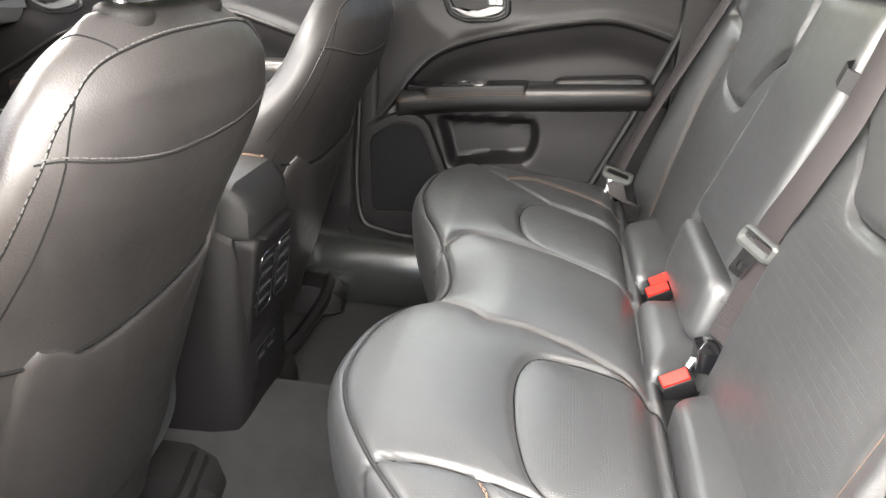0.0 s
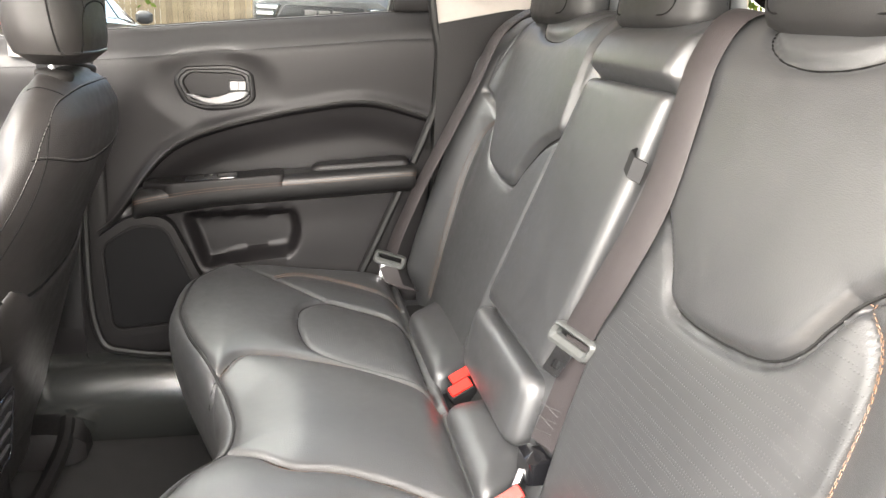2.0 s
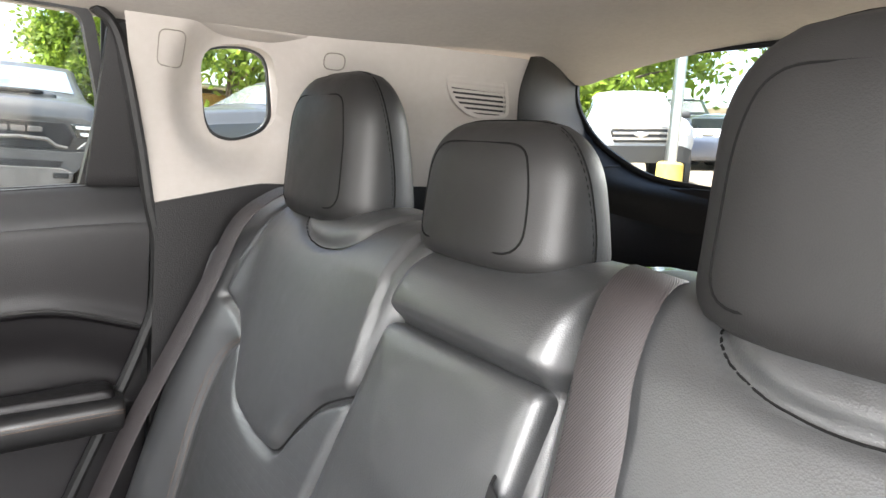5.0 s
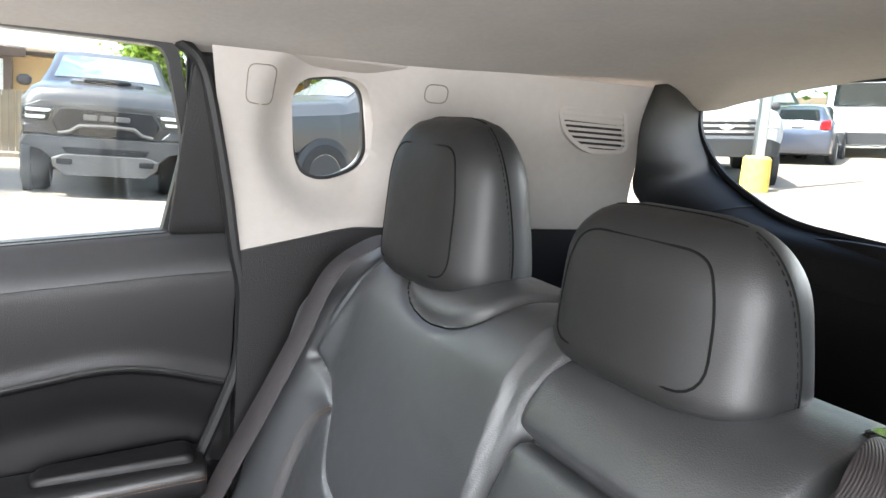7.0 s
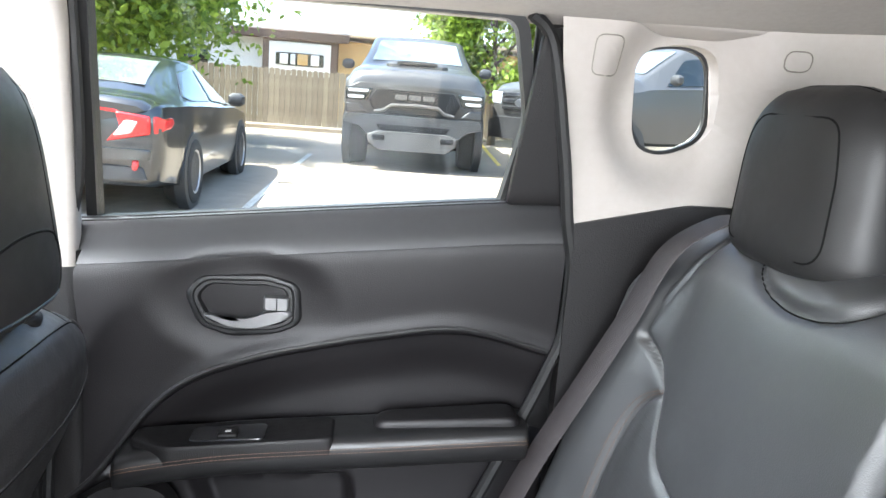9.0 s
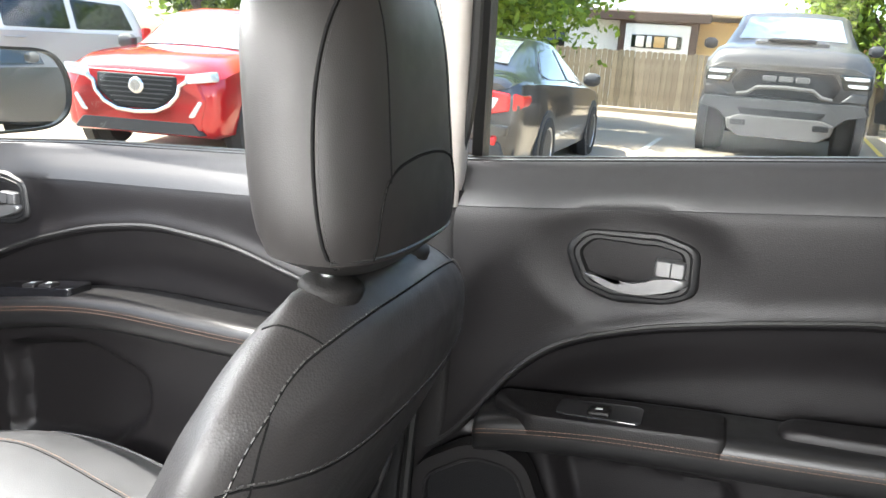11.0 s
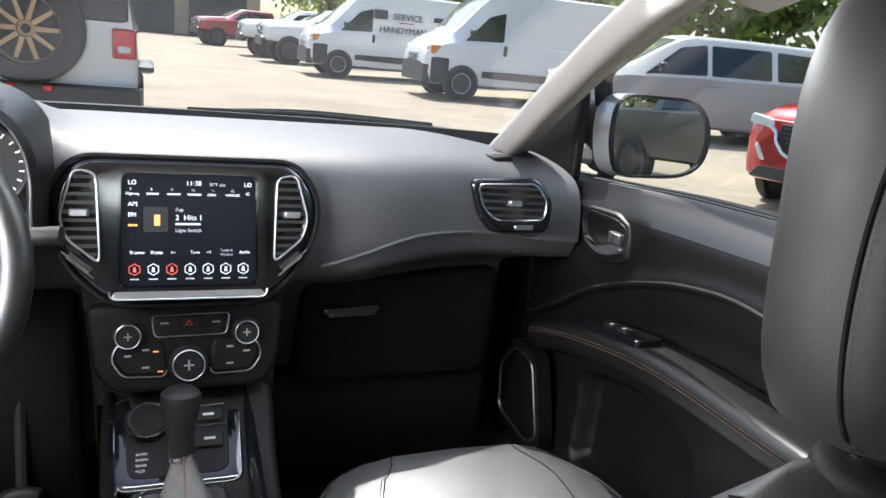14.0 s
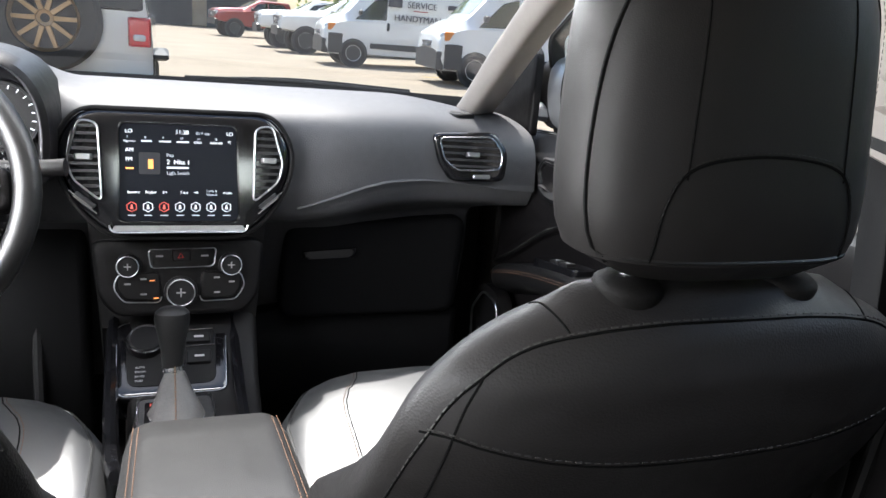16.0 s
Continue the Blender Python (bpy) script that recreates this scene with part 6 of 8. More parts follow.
part("airbag_cover", pad(spline([(-0.075, 0.045), (0, 0.062), (0.075, 0.045), (0.088, -0.01), (0.06, -0.06), (0, -0.075), (-0.06, -0.06), (-0.088, -0.01)], 6), WM @ Matrix.Translation((0, 0, -0.005)), 0.028, 0.03, 0.03, crown=0.012), SOFT, wheel, "grained airbag cover")
for s in (-1, 1):
    o = rounded([(s * 0.070, 0.042), (s * 0.165, 0.030), (s * 0.168, -0.022), (s * 0.075, -0.050)], 0.012, 4)
    sp = part("spoke", pad(o, WM @ Matrix.Translation((0, 0, -0.006)), 0.012, 0.008, 0.012), PLASTIC, wheel)
    o = rounded([(s * 0.086, 0.034), (s * 0.138, 0.022), (s * 0.142, -0.004), (s * 0.130, -0.016), (s * 0.086, -0.012)], 0.008, 4)
    part("switch_pad", pad(o, WM @ Matrix.Translation((0, 0, 0.006)), 0.006, 0.004), DARK, sp, "black switch pad")
    for a, b in (((0.090, 0.010), (0.138, 0.008)), ((0.112, 0.030), (0.112, -0.012))):
        part("groove", tube([WM @ Vector((s * a[0], a[1], 0.0125)), WM @ Vector((s * b[0], b[1], 0.0125))], 0.0008, 4), RUBBER, sp)
    part("trim", tube([WM @ Vector((s * x, z, 0.008)) for x, z in ((0.082, -0.026), (0.12, -0.028), (0.145, -0.015), (0.152, 0.005), (0.14, 0.032))], 0.005, 8), CHROME, sp, "chrome trim")
    o = rounded([(s * 0.084, -0.034), (s * 0.138, -0.036), (s * 0.130, -0.055), (s * 0.09, -0.056)], 0.006, 4)
    part("switch_pad", pad(o, WM @ Matrix.Translation((0, 0, 0.004)), 0.006, 0.004), DARK, sp)
part("lower_spoke", pad(rounded([(-0.03, -0.06), (0.03, -0.06), (0.045, -0.165), (-0.045, -0.165)], 0.01, 4), WM @ Matrix.Translation((0, 0, -0.006)), 0.012, 0.008, 0.012), PLASTIC, wheel)
part("column", tube([WM @ Vector((0, 0, -0.02)), (-0.36, 1.62, 1.03)], 0.045, 16), DARK, wheel, "dark steering column")

# pedals
for x, w, label in ((-0.42, 0.05, "wide brake pedal"), (-0.25, 0.03, "narrow accelerator pedal")):
    p = thing("pedal", "black rubber-faced " + label + " under the dashboard", "pedal", group="pedals")
    part("pad", box(x - w, x + w, 1.78, 1.80, 0.52, 0.60, 0.006), RUBBER, p)
    part("arm", tube([(x, 1.80, 0.57), (x, 1.84, 0.80), (x, 1.86, 0.86)], 0.010, 8), DARK, p)

# ---- centre console ----
con = thing("centre_console", "black centre console with gloss black shifter surround and padded armrest", "console")
rings = []
for y, w, zt, zb in ((0.872, 0.085, 0.745, 0.47), (0.885, 0.098, 0.80, 0.44), (0.93, 0.105, 0.825, 0.42), (1.05, 0.108, 0.80, 0.40), (1.28, 0.108, 0.765, 0.40), (1.33, 0.108, 0.715, 0.40), (1.40, 0.108, 0.705, 0.40), (1.52, 0.110, 0.712, 0.40), (1.60, 0.112, 0.745, 0.40), (1.68, 0.116, 0.80, 0.40), (1.72, 0.118, 0.82, 0.40)):
    sec = rounded([(-w * 0.94, zt), (w * 0.94, zt), (w * 1.05, zb), (-w * 1.05, zb)], 0.018, 4)
    rings.append([Vector((0.020 + p.x, y, p.y)) for p in sec])
part("body", loft(rings), PLASTIC, con, "black plastic console body")
# armrest lid with its rolled rear end
rings = []
for y, w, z0, z1 in ((0.855, 0.060, 0.80, 0.835), (0.862, 0.082, 0.785, 0.858), (0.885, 0.094, 0.79, 0.880), (0.93, 0.098, 0.80, 0.882), (1.05, 0.098, 0.79, 0.868), (1.20, 0.096, 0.775, 0.848), (1.265, 0.092, 0.772, 0.835), (1.285, 0.080, 0.775, 0.815)):
    sec = rounded([(-w, z0), (w, z0), (w, z1 - 0.012), (w * 0.8, z1), (-w * 0.8, z1), (-w, z1 - 0.012)], 0.012, 4)
    rings.append([Vector((0.024 + p.x, y, p.y)) for p in sec])
lid = part("armrest_lid", loft(rings), HEAD, con, "padded leather armrest lid with tan stitching")
for s in (-1, 1):
    for d in (0.0, 0.006):
        part("stitching", stitches([(0.024 + s * (0.080 + d), y, z + 0.0015) for y, z in ((0.90, 0.878), (0.93, 0.879), (1.05, 0.865), (1.20, 0.844), (1.26, 0.832))], 0.0007, 0.005, 0.003), ORANGE, lid, "tan thread")
# rear face: vents, port panel
RM = Matrix.Translation((0.02, 0.868, 0.70)) @ Matrix.Rotation(radians(8), 4, "X") @ on_front(0)
part("rear_face", pad(rounded([(-0.086, 0.095), (0.086, 0.095), (0.084, -0.02), (0.075, -0.235), (-0.075, -0.235), (-0.084, -0.02)], 0.02, 4), RM, 0.010, 0.012, 0.03), PLASTIC, con, "black plastic rear face")
for s in (-1, 1):
    vent_unit("air_outlet", [(s * 0.008, 0.065), (s * 0.070, 0.065), (s * 0.070, -0.045), (s * 0.008, -0.045)][::s], RM @ Matrix.Translation((0, 0, 0.012)), 4, con, knob=False, edge=GLOSS)
part("outlet_lip", box(-0.045, 0.085, 0.838, 0.86, 0.785, 0.80, 0.006), PLASTIC, con)
pp = rounded([(-0.045, -0.125), (0.045, -0.125), (0.042, -0.205), (-0.042, -0.205)], 0.010, 4)
pr = part("port_panel", pad(pp, RM @ Matrix.Translation((0, 0, 0.009)), 0.006, 0.004), GLOSS, con, "gloss black socket panel")
part("rim", tube([RM @ Vector((p.x, p.y, 0.012)) for p in pp], 0.0022, 6, closed=True), STEEL, pr)
for x, z in ((-0.022, -0.150), (0.018, -0.150), (-0.002, -0.182)):
    part("socket", frame_of(rounded([(x - 0.013, z - 0.008), (x + 0.013, z - 0.008), (x + 0.013, z + 0.008), (x - 0.013, z + 0.008)], 0.003, 3),
                            rounded([(x - 0.009, z - 0.004), (x + 0.009, z - 0.004), (x + 0.009, z + 0.004), (x - 0.009, z + 0.004)], 0.002, 3), RM @ Matrix.Translation((0, 0, 0.0165)), 0.002), STEEL, pr)
# mode panel, slanted
PM = Matrix.Translation((-0.012, 1.625, 0.758)) @ Matrix.Rotation(radians(-62), 4, "X") @ on_front(0)
po = rounded([(-0.098, 0.075), (0.092, 0.080), (0.086, -0.085), (-0.094, -0.085)], 0.020, 4)
pn = part("mode_panel", pad(po, PM, 0.008, 0.008, 0.05), GLOSS, con, "gloss black drive mode panel")
part("panel_edge", tube([PM @ Vector((p.x, p.y, 0.0065)) for p in inset(po, 0.006)], 0.0011, 6, closed=True), STEEL, pn)
part("tray", slab(rounded([(-0.078, 0.055), (0.070, 0.060), (0.066, -0.065), (-0.074, -0.065)], 0.02, 4), PM @ Matrix.Translation((0, 0, 0.0095)), 0.004, 0.002), PLASTIC, pn)
k = part("mode_knob", lathe([(0.0, 0.0), (0.030, 0.0), (0.029, 0.016), (0.025, 0.020), (0.0, 0.020)], PM @ Matrix.Translation((-0.045, 0.022, 0.008)), 28), PLASTIC, pn, "round drive mode knob")
part("ring", lathe([(0.0275, 0.017), (0.029, 0.019), (0.0305, 0.016)], PM @ Matrix.Translation((-0.045, 0.022, 0.008)), 28, caps=False), CHROME, k)
lett = mat("pale_print", (0.55, 0.55, 0.55), 0.6)
for w, z in (("AUTO", -0.028), ("SNOW", -0.037), ("SAND", -0.046), ("MUD", -0.055)):
    part("lettering", text_bm(w, 0.0055, PM @ Matrix.Translation((-0.062, z, 0.0102)), 0.0002), lett, pn)
for z, h in ((0.030, 0.022), (-0.012, 0.028)):
    o = rounded([(0.018, z - h / 2), (0.060, z - h / 2), (0.060, z + h / 2), (0.018, z + h / 2)], 0.005, 3)
    b = part("port_cover", pad(o, PM @ Matrix.Translation((0, 0, 0.009)), 0.006, 0.003), DARK, pn)
    part("mark", slab([(0.032, z - 0.002), (0.048, z - 0.002), (0.048, z + 0.002), (0.032, z + 0.002)], PM @ Matrix.Translation((0, 0, 0.0156)), 0.0005, 0.0001), lett, b)
part("port_rim", tube([PM @ Vector((x, z, 0.011)) for x, z in ((0.012, 0.048), (0.064, 0.050), (0.066, 0.014), (0.012, 0.012))], 0.0016, 6), CHROME, pn)
for s in (-1, 1):
    part("side_rail", tube(spline([(-0.012 + s * 0.098, 1.70, 0.80), (-0.010 + s * 0.100, 1.60, 0.745), (-0.008 + s * 0.098, 1.50, 0.722), (-0.004 + s * 0.094, 1.38, 0.718), (0.004 + s * 0.09, 1.30, 0.74)], 6, closed=False), 0.011, 8), GLOSS, con, "gloss black side rail")
# shifter
sp = rounded([(-0.068, 1.555), (0.044, 1.555), (0.048, 1.40), (-0.070, 1.40)], 0.02, 4)
plate = part("shift_plate", pad(sp, Matrix.Translation((0, 0, 0.716)), 0.006, 0.006, 0.02), STEEL, con, "satin silver shift plate")
part("shift_rim", tube([Vector((p.x, p.y, 0.722)) for p in sp], 0.003, 6, closed=True), CHROME, plate)
part("gear_marks", slab(rounded([(-0.058, 1.53), (-0.036, 1.53), (-0.036, 1.46), (-0.058, 1.46)], 0.004, 3), Matrix.Translation((0, 0, 0.7245)), 0.002, 0.0005), GLOSS, plate)
for w, y, mt in (("P", 1.515, RED_GLOW), ("R", 1.500, lett), ("N", 1.485, lett), ("D", 1.470, lett)):
    part("lettering", text_bm(w, 0.011, Matrix.Translation((-0.051, y, 0.7255)), 0.0002), mt, plate)
GAITER = mat("grey_gaiter_leather", (0.075, 0.072, 0.07), 0.5, vary=0.25, vary_scale=30, bump=0.6, bump_scale=160, fine=0.6)
rings = []
for t in np.linspace(0, 1, 10):
    w = 0.030 * (1 - t) ** 0.9 + 0.012
    ring = []
    for q in range(24):
        a = 2 * math.pi * q / 24
        r = w * (1 + 0.10 * math.sin(5 * a + 6 * t) * (1 - t))
        ring.append(Vector((-0.012 + r * math.cos(a), 1.475 + 0.075 * t + r * 1.1 * math.sin(a), 0.722 + 0.050 * t)))
    rings.append(ring)
part("neck", tube([(-0.012, 1.53, 0.748), (-0.014, 1.552, 0.772)], 0.0125, 14), GLOSS, con, "gloss shifter neck")
g = part("gaiter", loft(rings), GAITER, con, "creased leather shift gaiter")
part("stitching", stitches([(-0.012, 1.42, 0.728), (-0.012, 1.50, 0.772), (-0.012, 1.535, 0.785)], 0.0014, 0.005, 0.002), ORANGE, g)
part("collar", lathe([(0.0, 0.0), (0.0175, 0.0), (0.018, 0.006), (0.0165, 0.012), (0.0, 0.012)], Matrix.Translation((-0.014, 1.552, 0.766)) @ Matrix.Rotation(radians(-8), 4, "X"), 20), CHROME, con, "chrome shifter collar")
part("shift_knob", lathe([(0.0, 0.0), (0.0165, 0.0), (0.0175, 0.02), (0.021, 0.045), (0.026, 0.068), (0.0275, 0.080), (0.026, 0.090), (0.019, 0.096), (0.0, 0.098)], Matrix.Translation((-0.015, 1.553, 0.775)) @ Matrix.Rotation(radians(-6), 4, "X"), 24), HEAD, con, "black leather shift knob")

# ---- switches on the door armrests, mirror, grab handle, belts ----
for (y0, y1), x, z, n, nm in (((0.575, 0.68), 0.655, 0.930, 1, rear_door), ((1.45, 1.62), 0.66, 0.934, 2, bpy.data.objects["door_2"])):
    o = rounded([(x - 0.022, y0), (x + 0.028, y0), (x + 0.028, y1), (x - 0.016, y1)], 0.01, 4)
    tilt = -0.10 if n == 1 else -0.16
    mm = Matrix(((1, 0, 0, 0), (0, 1, 0, 0), (0, tilt, 1, z + 0.004 - tilt * (y0 + y1) / 2), (0, 0, 0, 1)))
    if n == 1:
        plinth = rounded([(x - 0.030, y0 - 0.095), (x + 0.045, y0 - 0.095), (x + 0.045, y1 + 0.085), (x + 0.010, y1 + 0.085), (x - 0.030, y1 + 0.030)], 0.012, 4)
        part("switch_plinth", pad(plinth, mm @ Matrix.Translation((0, 0, -0.006)), 0.006, 0.005, 0.02), PLASTIC, nm, "matt black switch surround")
        rest = rounded([(x - 0.012, 0.215), (x + 0.045, 0.215), (x + 0.045, 0.425), (x + 0.004, 0.425)], 0.016, 4)
        part("armrest_pad", pad(rest, mm @ Matrix.Translation((0, 0, -0.004)), 0.010, 0.014, 0.02), SOFT, nm, "raised rear armrest pad")
    sw = part("switch_panel", pad(o, mm, 0.0025, 0.002, 0.02), GLOSS, nm, "gloss black window switch panel")
    for k in range(n):
        yc = (y0 + y1) / 2 - 0.02 * (n - 1) + 0.035 * k
        oo = rounded([(x - 0.010, yc - 0.014), (x + 0.012, yc - 0.014), (x + 0.012, yc + 0.014), (x - 0.010, yc + 0.014)], 0.004, 3)
        part("switch", pad(oo, mm @ Matrix.Translation((0, 0, 0.0025)), 0.0035, 0.003), PLASTIC, sw, "rocker switch")
        part("mark", slab([(x - 0.002, yc - 0.004), (x + 0.003, yc - 0.004), (x + 0.003, yc + 0.004), (x - 0.002, yc + 0.004)], mm @ Matrix.Translation((0, 0, 0.0065)), 0.0006, 0.0002), lett, sw)

mir = thing("door_mirror", "silver door mirror with a large rounded glass outside the window", "door mirror")
SILVER = mat("silver_car_paint", (0.36, 0.37, 0.38), 0.3, metal=0.6, vary=0.05, vary_scale=3, coat=0.5)
MIRROR = mat("mirror_glass", (0.9, 0.92, 0.92), 0.01, metal=1.0)
MM = Matrix.Translation((0.865, 1.775, 1.228)) @ Matrix.Rotation(radians(9), 4, "Z") @ Matrix.Rotation(radians(-4), 4, "X") @ on_front(0)
mo = rounded([(-0.122, 0.076), (0.085, 0.072), (0.128, 0.022), (0.122, -0.046), (0.066, -0.076), (-0.114, -0.074), (-0.134, 0.0)], 0.05, 6)
part("housing", pad(inset(mo, -0.004), MM @ Matrix.Translation((0, 0, -0.075)), -0.02, 0.04, -0.075), PLASTIC, mir, "black mirror housing")
part("shell", loft([[MM @ Vector((*(p * f), h)) for p in mo] for f, h in ((1.03, 0.0), (1.06, -0.03), (0.98, -0.07), (0.75, -0.10), (0.3, -0.11))]), SILVER, mir, "silver painted shell")
part("rim", frame_of(inset(mo, -0.003), inset(mo, 0.003), MM @ Matrix.Translation((0, 0, 0.006)), 0.02), PLASTIC, mir)
part("glass", slab(inset(mo, 0.002), MM @ Matrix.Translation((0, 0, 0.001)), 0.004, 0.001), MIRROR, mir, "mirror glass")
part("arm", box(0.705, 0.80, 1.80, 1.86, 1.165, 1.205, 0.015), SILVER, mir)

hook = thing("ceiling_hook", "small cream plastic coat hook under the headliner", "hook")
part("base", box(0.350, 0.415, 0.352, 0.392, 1.552, 1.586, 0.010), CREAM, hook)
part("prong", tube(spline([(0.402, 0.388, 1.560), (0.412, 0.402, 1.546), (0.420, 0.408, 1.556)], 5, closed=False), 0.0045, 8), CREAM, hook)
fb = thing("seat_belt", "black front seat belt hanging from a cream guide on the pillar", "seat belt")
part("webbing", strap(spline([(0.640, 0.925, 1.265), (0.655, 0.92, 1.2), (0.685, 0.915, 0.9), (0.68, 0.93, 0.6)], 6, closed=False), (0.25, 1, 0), 0.047, 0.0022), DARK, fb)
part("guide", pad(rounded([(0.885, 1.235), (0.965, 1.255), (0.968, 1.285), (0.93, 1.30), (0.888, 1.285)], 0.012, 4), on_side(0.655), 0.022, 0.008, 0.02), CREAM, fb, "cream plastic belt guide")
part("guide_slot", slab(rounded([(0.90, 1.252), (0.952, 1.262), (0.95, 1.272), (0.90, 1.264)], 0.004, 3), on_side(0.632), 0.004, 0.001), DARK, fb, "dark belt slot")
part("adjuster_cover", pad(rounded([(0.895, 1.31), (0.965, 1.32), (0.96, 1.40), (0.90, 1.40)], 0.018, 4), on_side(0.672), 0.018, 0.010, 0.02), CREAM, fb, "cream height adjuster cover")

cowl = loft([[Vector((x, 2.14 + 0.0 - 0.10 * (x / 0.66) ** 2, 1.150)), Vector((x, 2.15 - 0.10 * (x / 0.66) ** 2, 1.186)), Vector((x, 2.30 - 0.10 * (x / 0.66) ** 2, 1.172)), Vector((x, 2.34 - 0.10 * (x / 0.66) ** 2, 1.10))] for x in np.linspace(-0.66, 0.66, 24)])
tagged(part("cowl", cowl, RUBBER), "black plastic windscreen cowl under the wipers", "cowl", kind="structure")
wiper = thing("wiper", "black windscreen wiper resting on the cowl", "wiper")
part("arm", tube(spline([(0.10, 2.24, 1.178), (0.28, 2.23, 1.186), (0.55, 2.20, 1.178)], 6, closed=False), 0.007, 6), RUBBER, wiper)
part("blade", tube(spline([(0.02, 2.22, 1.180), (0.30, 2.21, 1.184), (0.58, 2.16, 1.174)], 6, closed=False), 0.005, 6), RUBBER, wiper)


# ---- outside ----
def ground_z(y, x=0.0):
    """The car park climbs behind the car, and a little to its right."""
    d = min(max(-y - 1.2, 0.0), 40.0)
    return 0.09 * d * d / (d + 1.5) + 0.14 * ss(2.0, 11.0, x)


CONCRETE = mat("pale_concrete", (0.245, 0.20, 0.148), 0.9, vary=0.22, vary_scale=0.5, bump=0.5, bump_scale=40)
LINE_W = mat("worn_white_road_paint", (0.42, 0.40, 0.35), 0.8, vary=0.4, vary_scale=9)
LINE_Y = mat("worn_yellow_road_paint", (0.55, 0.40, 0.08), 0.8, vary=0.3, vary_scale=9)
ys = [-600, -300, -120, -60] + list(np.linspace(-42, 4, 60)) + [10, 20, 40, 80, 160, 300, 600]
bm = loft([[Vector((x, y, ground_z(y, x))) for x in (-600, -200, -60, -20, -8, 0, 2, 3.5, 5, 6.5, 8, 9.5, 11, 20, 60, 200, 600)] for y in ys], caps=False, closed=False)
tagged(part("ground", bm, CONCRETE), "sunlit pale concrete car park", "ground", kind="structure")
for (xa, ya), (xb, yb), mt in (((6.0, 1.75), (13.5, 1.55), LINE_W), ((13.5, -1.9), (19.0, -2.3), LINE_Y), ((6.0, -2.1), (12.0, -2.0), LINE_W), ((5.5, 5.6), (13, 5.4), LINE_W), ((6.5, 20.5), (12, 20.3), LINE_Y)):
    d = Vector((xb - xa, yb - ya, 0)).normalized().cross(Vector((0, 0, 1))) * 0.042
    rings = []
    for k in range(13):
        p = Vector((xa + (xb - xa) * k / 12, ya + (yb - ya) * k / 12, 0))
        z = ground_z(p.y, p.x) + 0.006
        rings.append([Vector((*(p - d).xy, z - 0.03)), Vector((*(p - d * 0.95).xy, z)), Vector((*(p + d * 0.95).xy, z)), Vector((*(p + d).xy, z - 0.03))])
    tagged(part("road_line", loft(rings), mt), "worn painted parking line on the concrete", "road line", kind="structure")

TYRE = mat("tyre_rubber", (0.022, 0.021, 0.020), 0.85, vary=0.3, vary_scale=12, bump=0.6, bump_scale=60)
RIM = mat("alloy_rim", (0.5, 0.5, 0.5), 0.3, metal=0.9, vary=0.08)
BLACK_TRIM = mat("black_body_plastic", (0.03, 0.03, 0.031), 0.55, vary=0.15, vary_scale=4, bump=0.2)
LAMP_RED = mat("red_lamp_lens", (0.55, 0.012, 0.015), 0.15, vary=0.1, vary_scale=20, coat=0.5)
LAMP_CLEAR = mat("clear_lamp_lens", (0.62, 0.64, 0.66), 0.12, metal=0.4, vary=0.2, vary_scale=20, coat=0.5)
AMBER = mat("amber_lens", (0.6, 0.2, 0.03), 0.2, vary=0.1)
PLATE = mat("number_plate", (0.6, 0.58, 0.5), 0.5, vary=0.1, vary_scale=30)


SCREEN_GLASS = mat("reflecting_screen_glass", (0.42, 0.46, 0.48), 0.05, metal=0.75, vary=0.15, vary_scale=1.5)


def local(name, bm, material, parent, m, label=""):
    """A part given in its vehicle's own axes."""
    bm.transform(m)
    return part(name, bm, material, parent, label)


def paint(name, color, metal=0.3):
    return mat(name, color, 0.30, metal=metal, vary=0.05, vary_scale=2, coat=1.0, coat_rough=0.04)


def wheel_parts(th, m, y, x, r, w, rim_mat, spokes):
    """A tyre and spoked rim on the side x of a vehicle."""
    s = 1 if x > 0 else -1
    wm = m @ Matrix.Translation((x, y, r)) @ Matrix.Rotation(radians(90 * s), 4, "Y")
    wl = part("wheel", lathe([(r * 0.62, -w), (r * 0.9, -w), (r, -w * 0.75), (r, 0.0), (r * 0.975, w * 0.14), (r * 0.88, w * 0.2), (r * 0.68, w * 0.18), (r * 0.62, 0.0)], wm, 30), TYRE, th, "black tyre on a spoked rim")
    part("hub", lathe([(0.0, 0.02), (r * 0.16, 0.02), (r * 0.18, 0.0), (r * 0.18, -0.05)], wm, 14), rim_mat, wl)
    part("rim", lathe([(r * 0.56, -0.03), (r * 0.62, 0.03), (r * 0.68, 0.035), (r * 0.69, -0.02)], wm, 30, caps=False), rim_mat, wl)
    part("well", lathe([(0.0, -0.075), (r * 0.62, -0.075), (r * 0.64, 0.0)], wm, 20), BLACK_TRIM, wl)
    for k in range(spokes):
        a = 2 * math.pi * k / spokes
        d, e = Vector((math.cos(a), math.sin(a), 0)), Vector((-math.sin(a), math.cos(a), 0))
        o = [d * r * 0.12 + e * r * 0.07, d * r * 0.60 + e * r * 0.045, d * r * 0.60 - e * r * 0.045, d * r * 0.12 - e * r * 0.07]
        part("spoke", slab([(p.x, p.y) for p in o], wm @ Matrix.Translation((0, 0, 0.012)), 0.04, 0.006), rim_mat, wl)


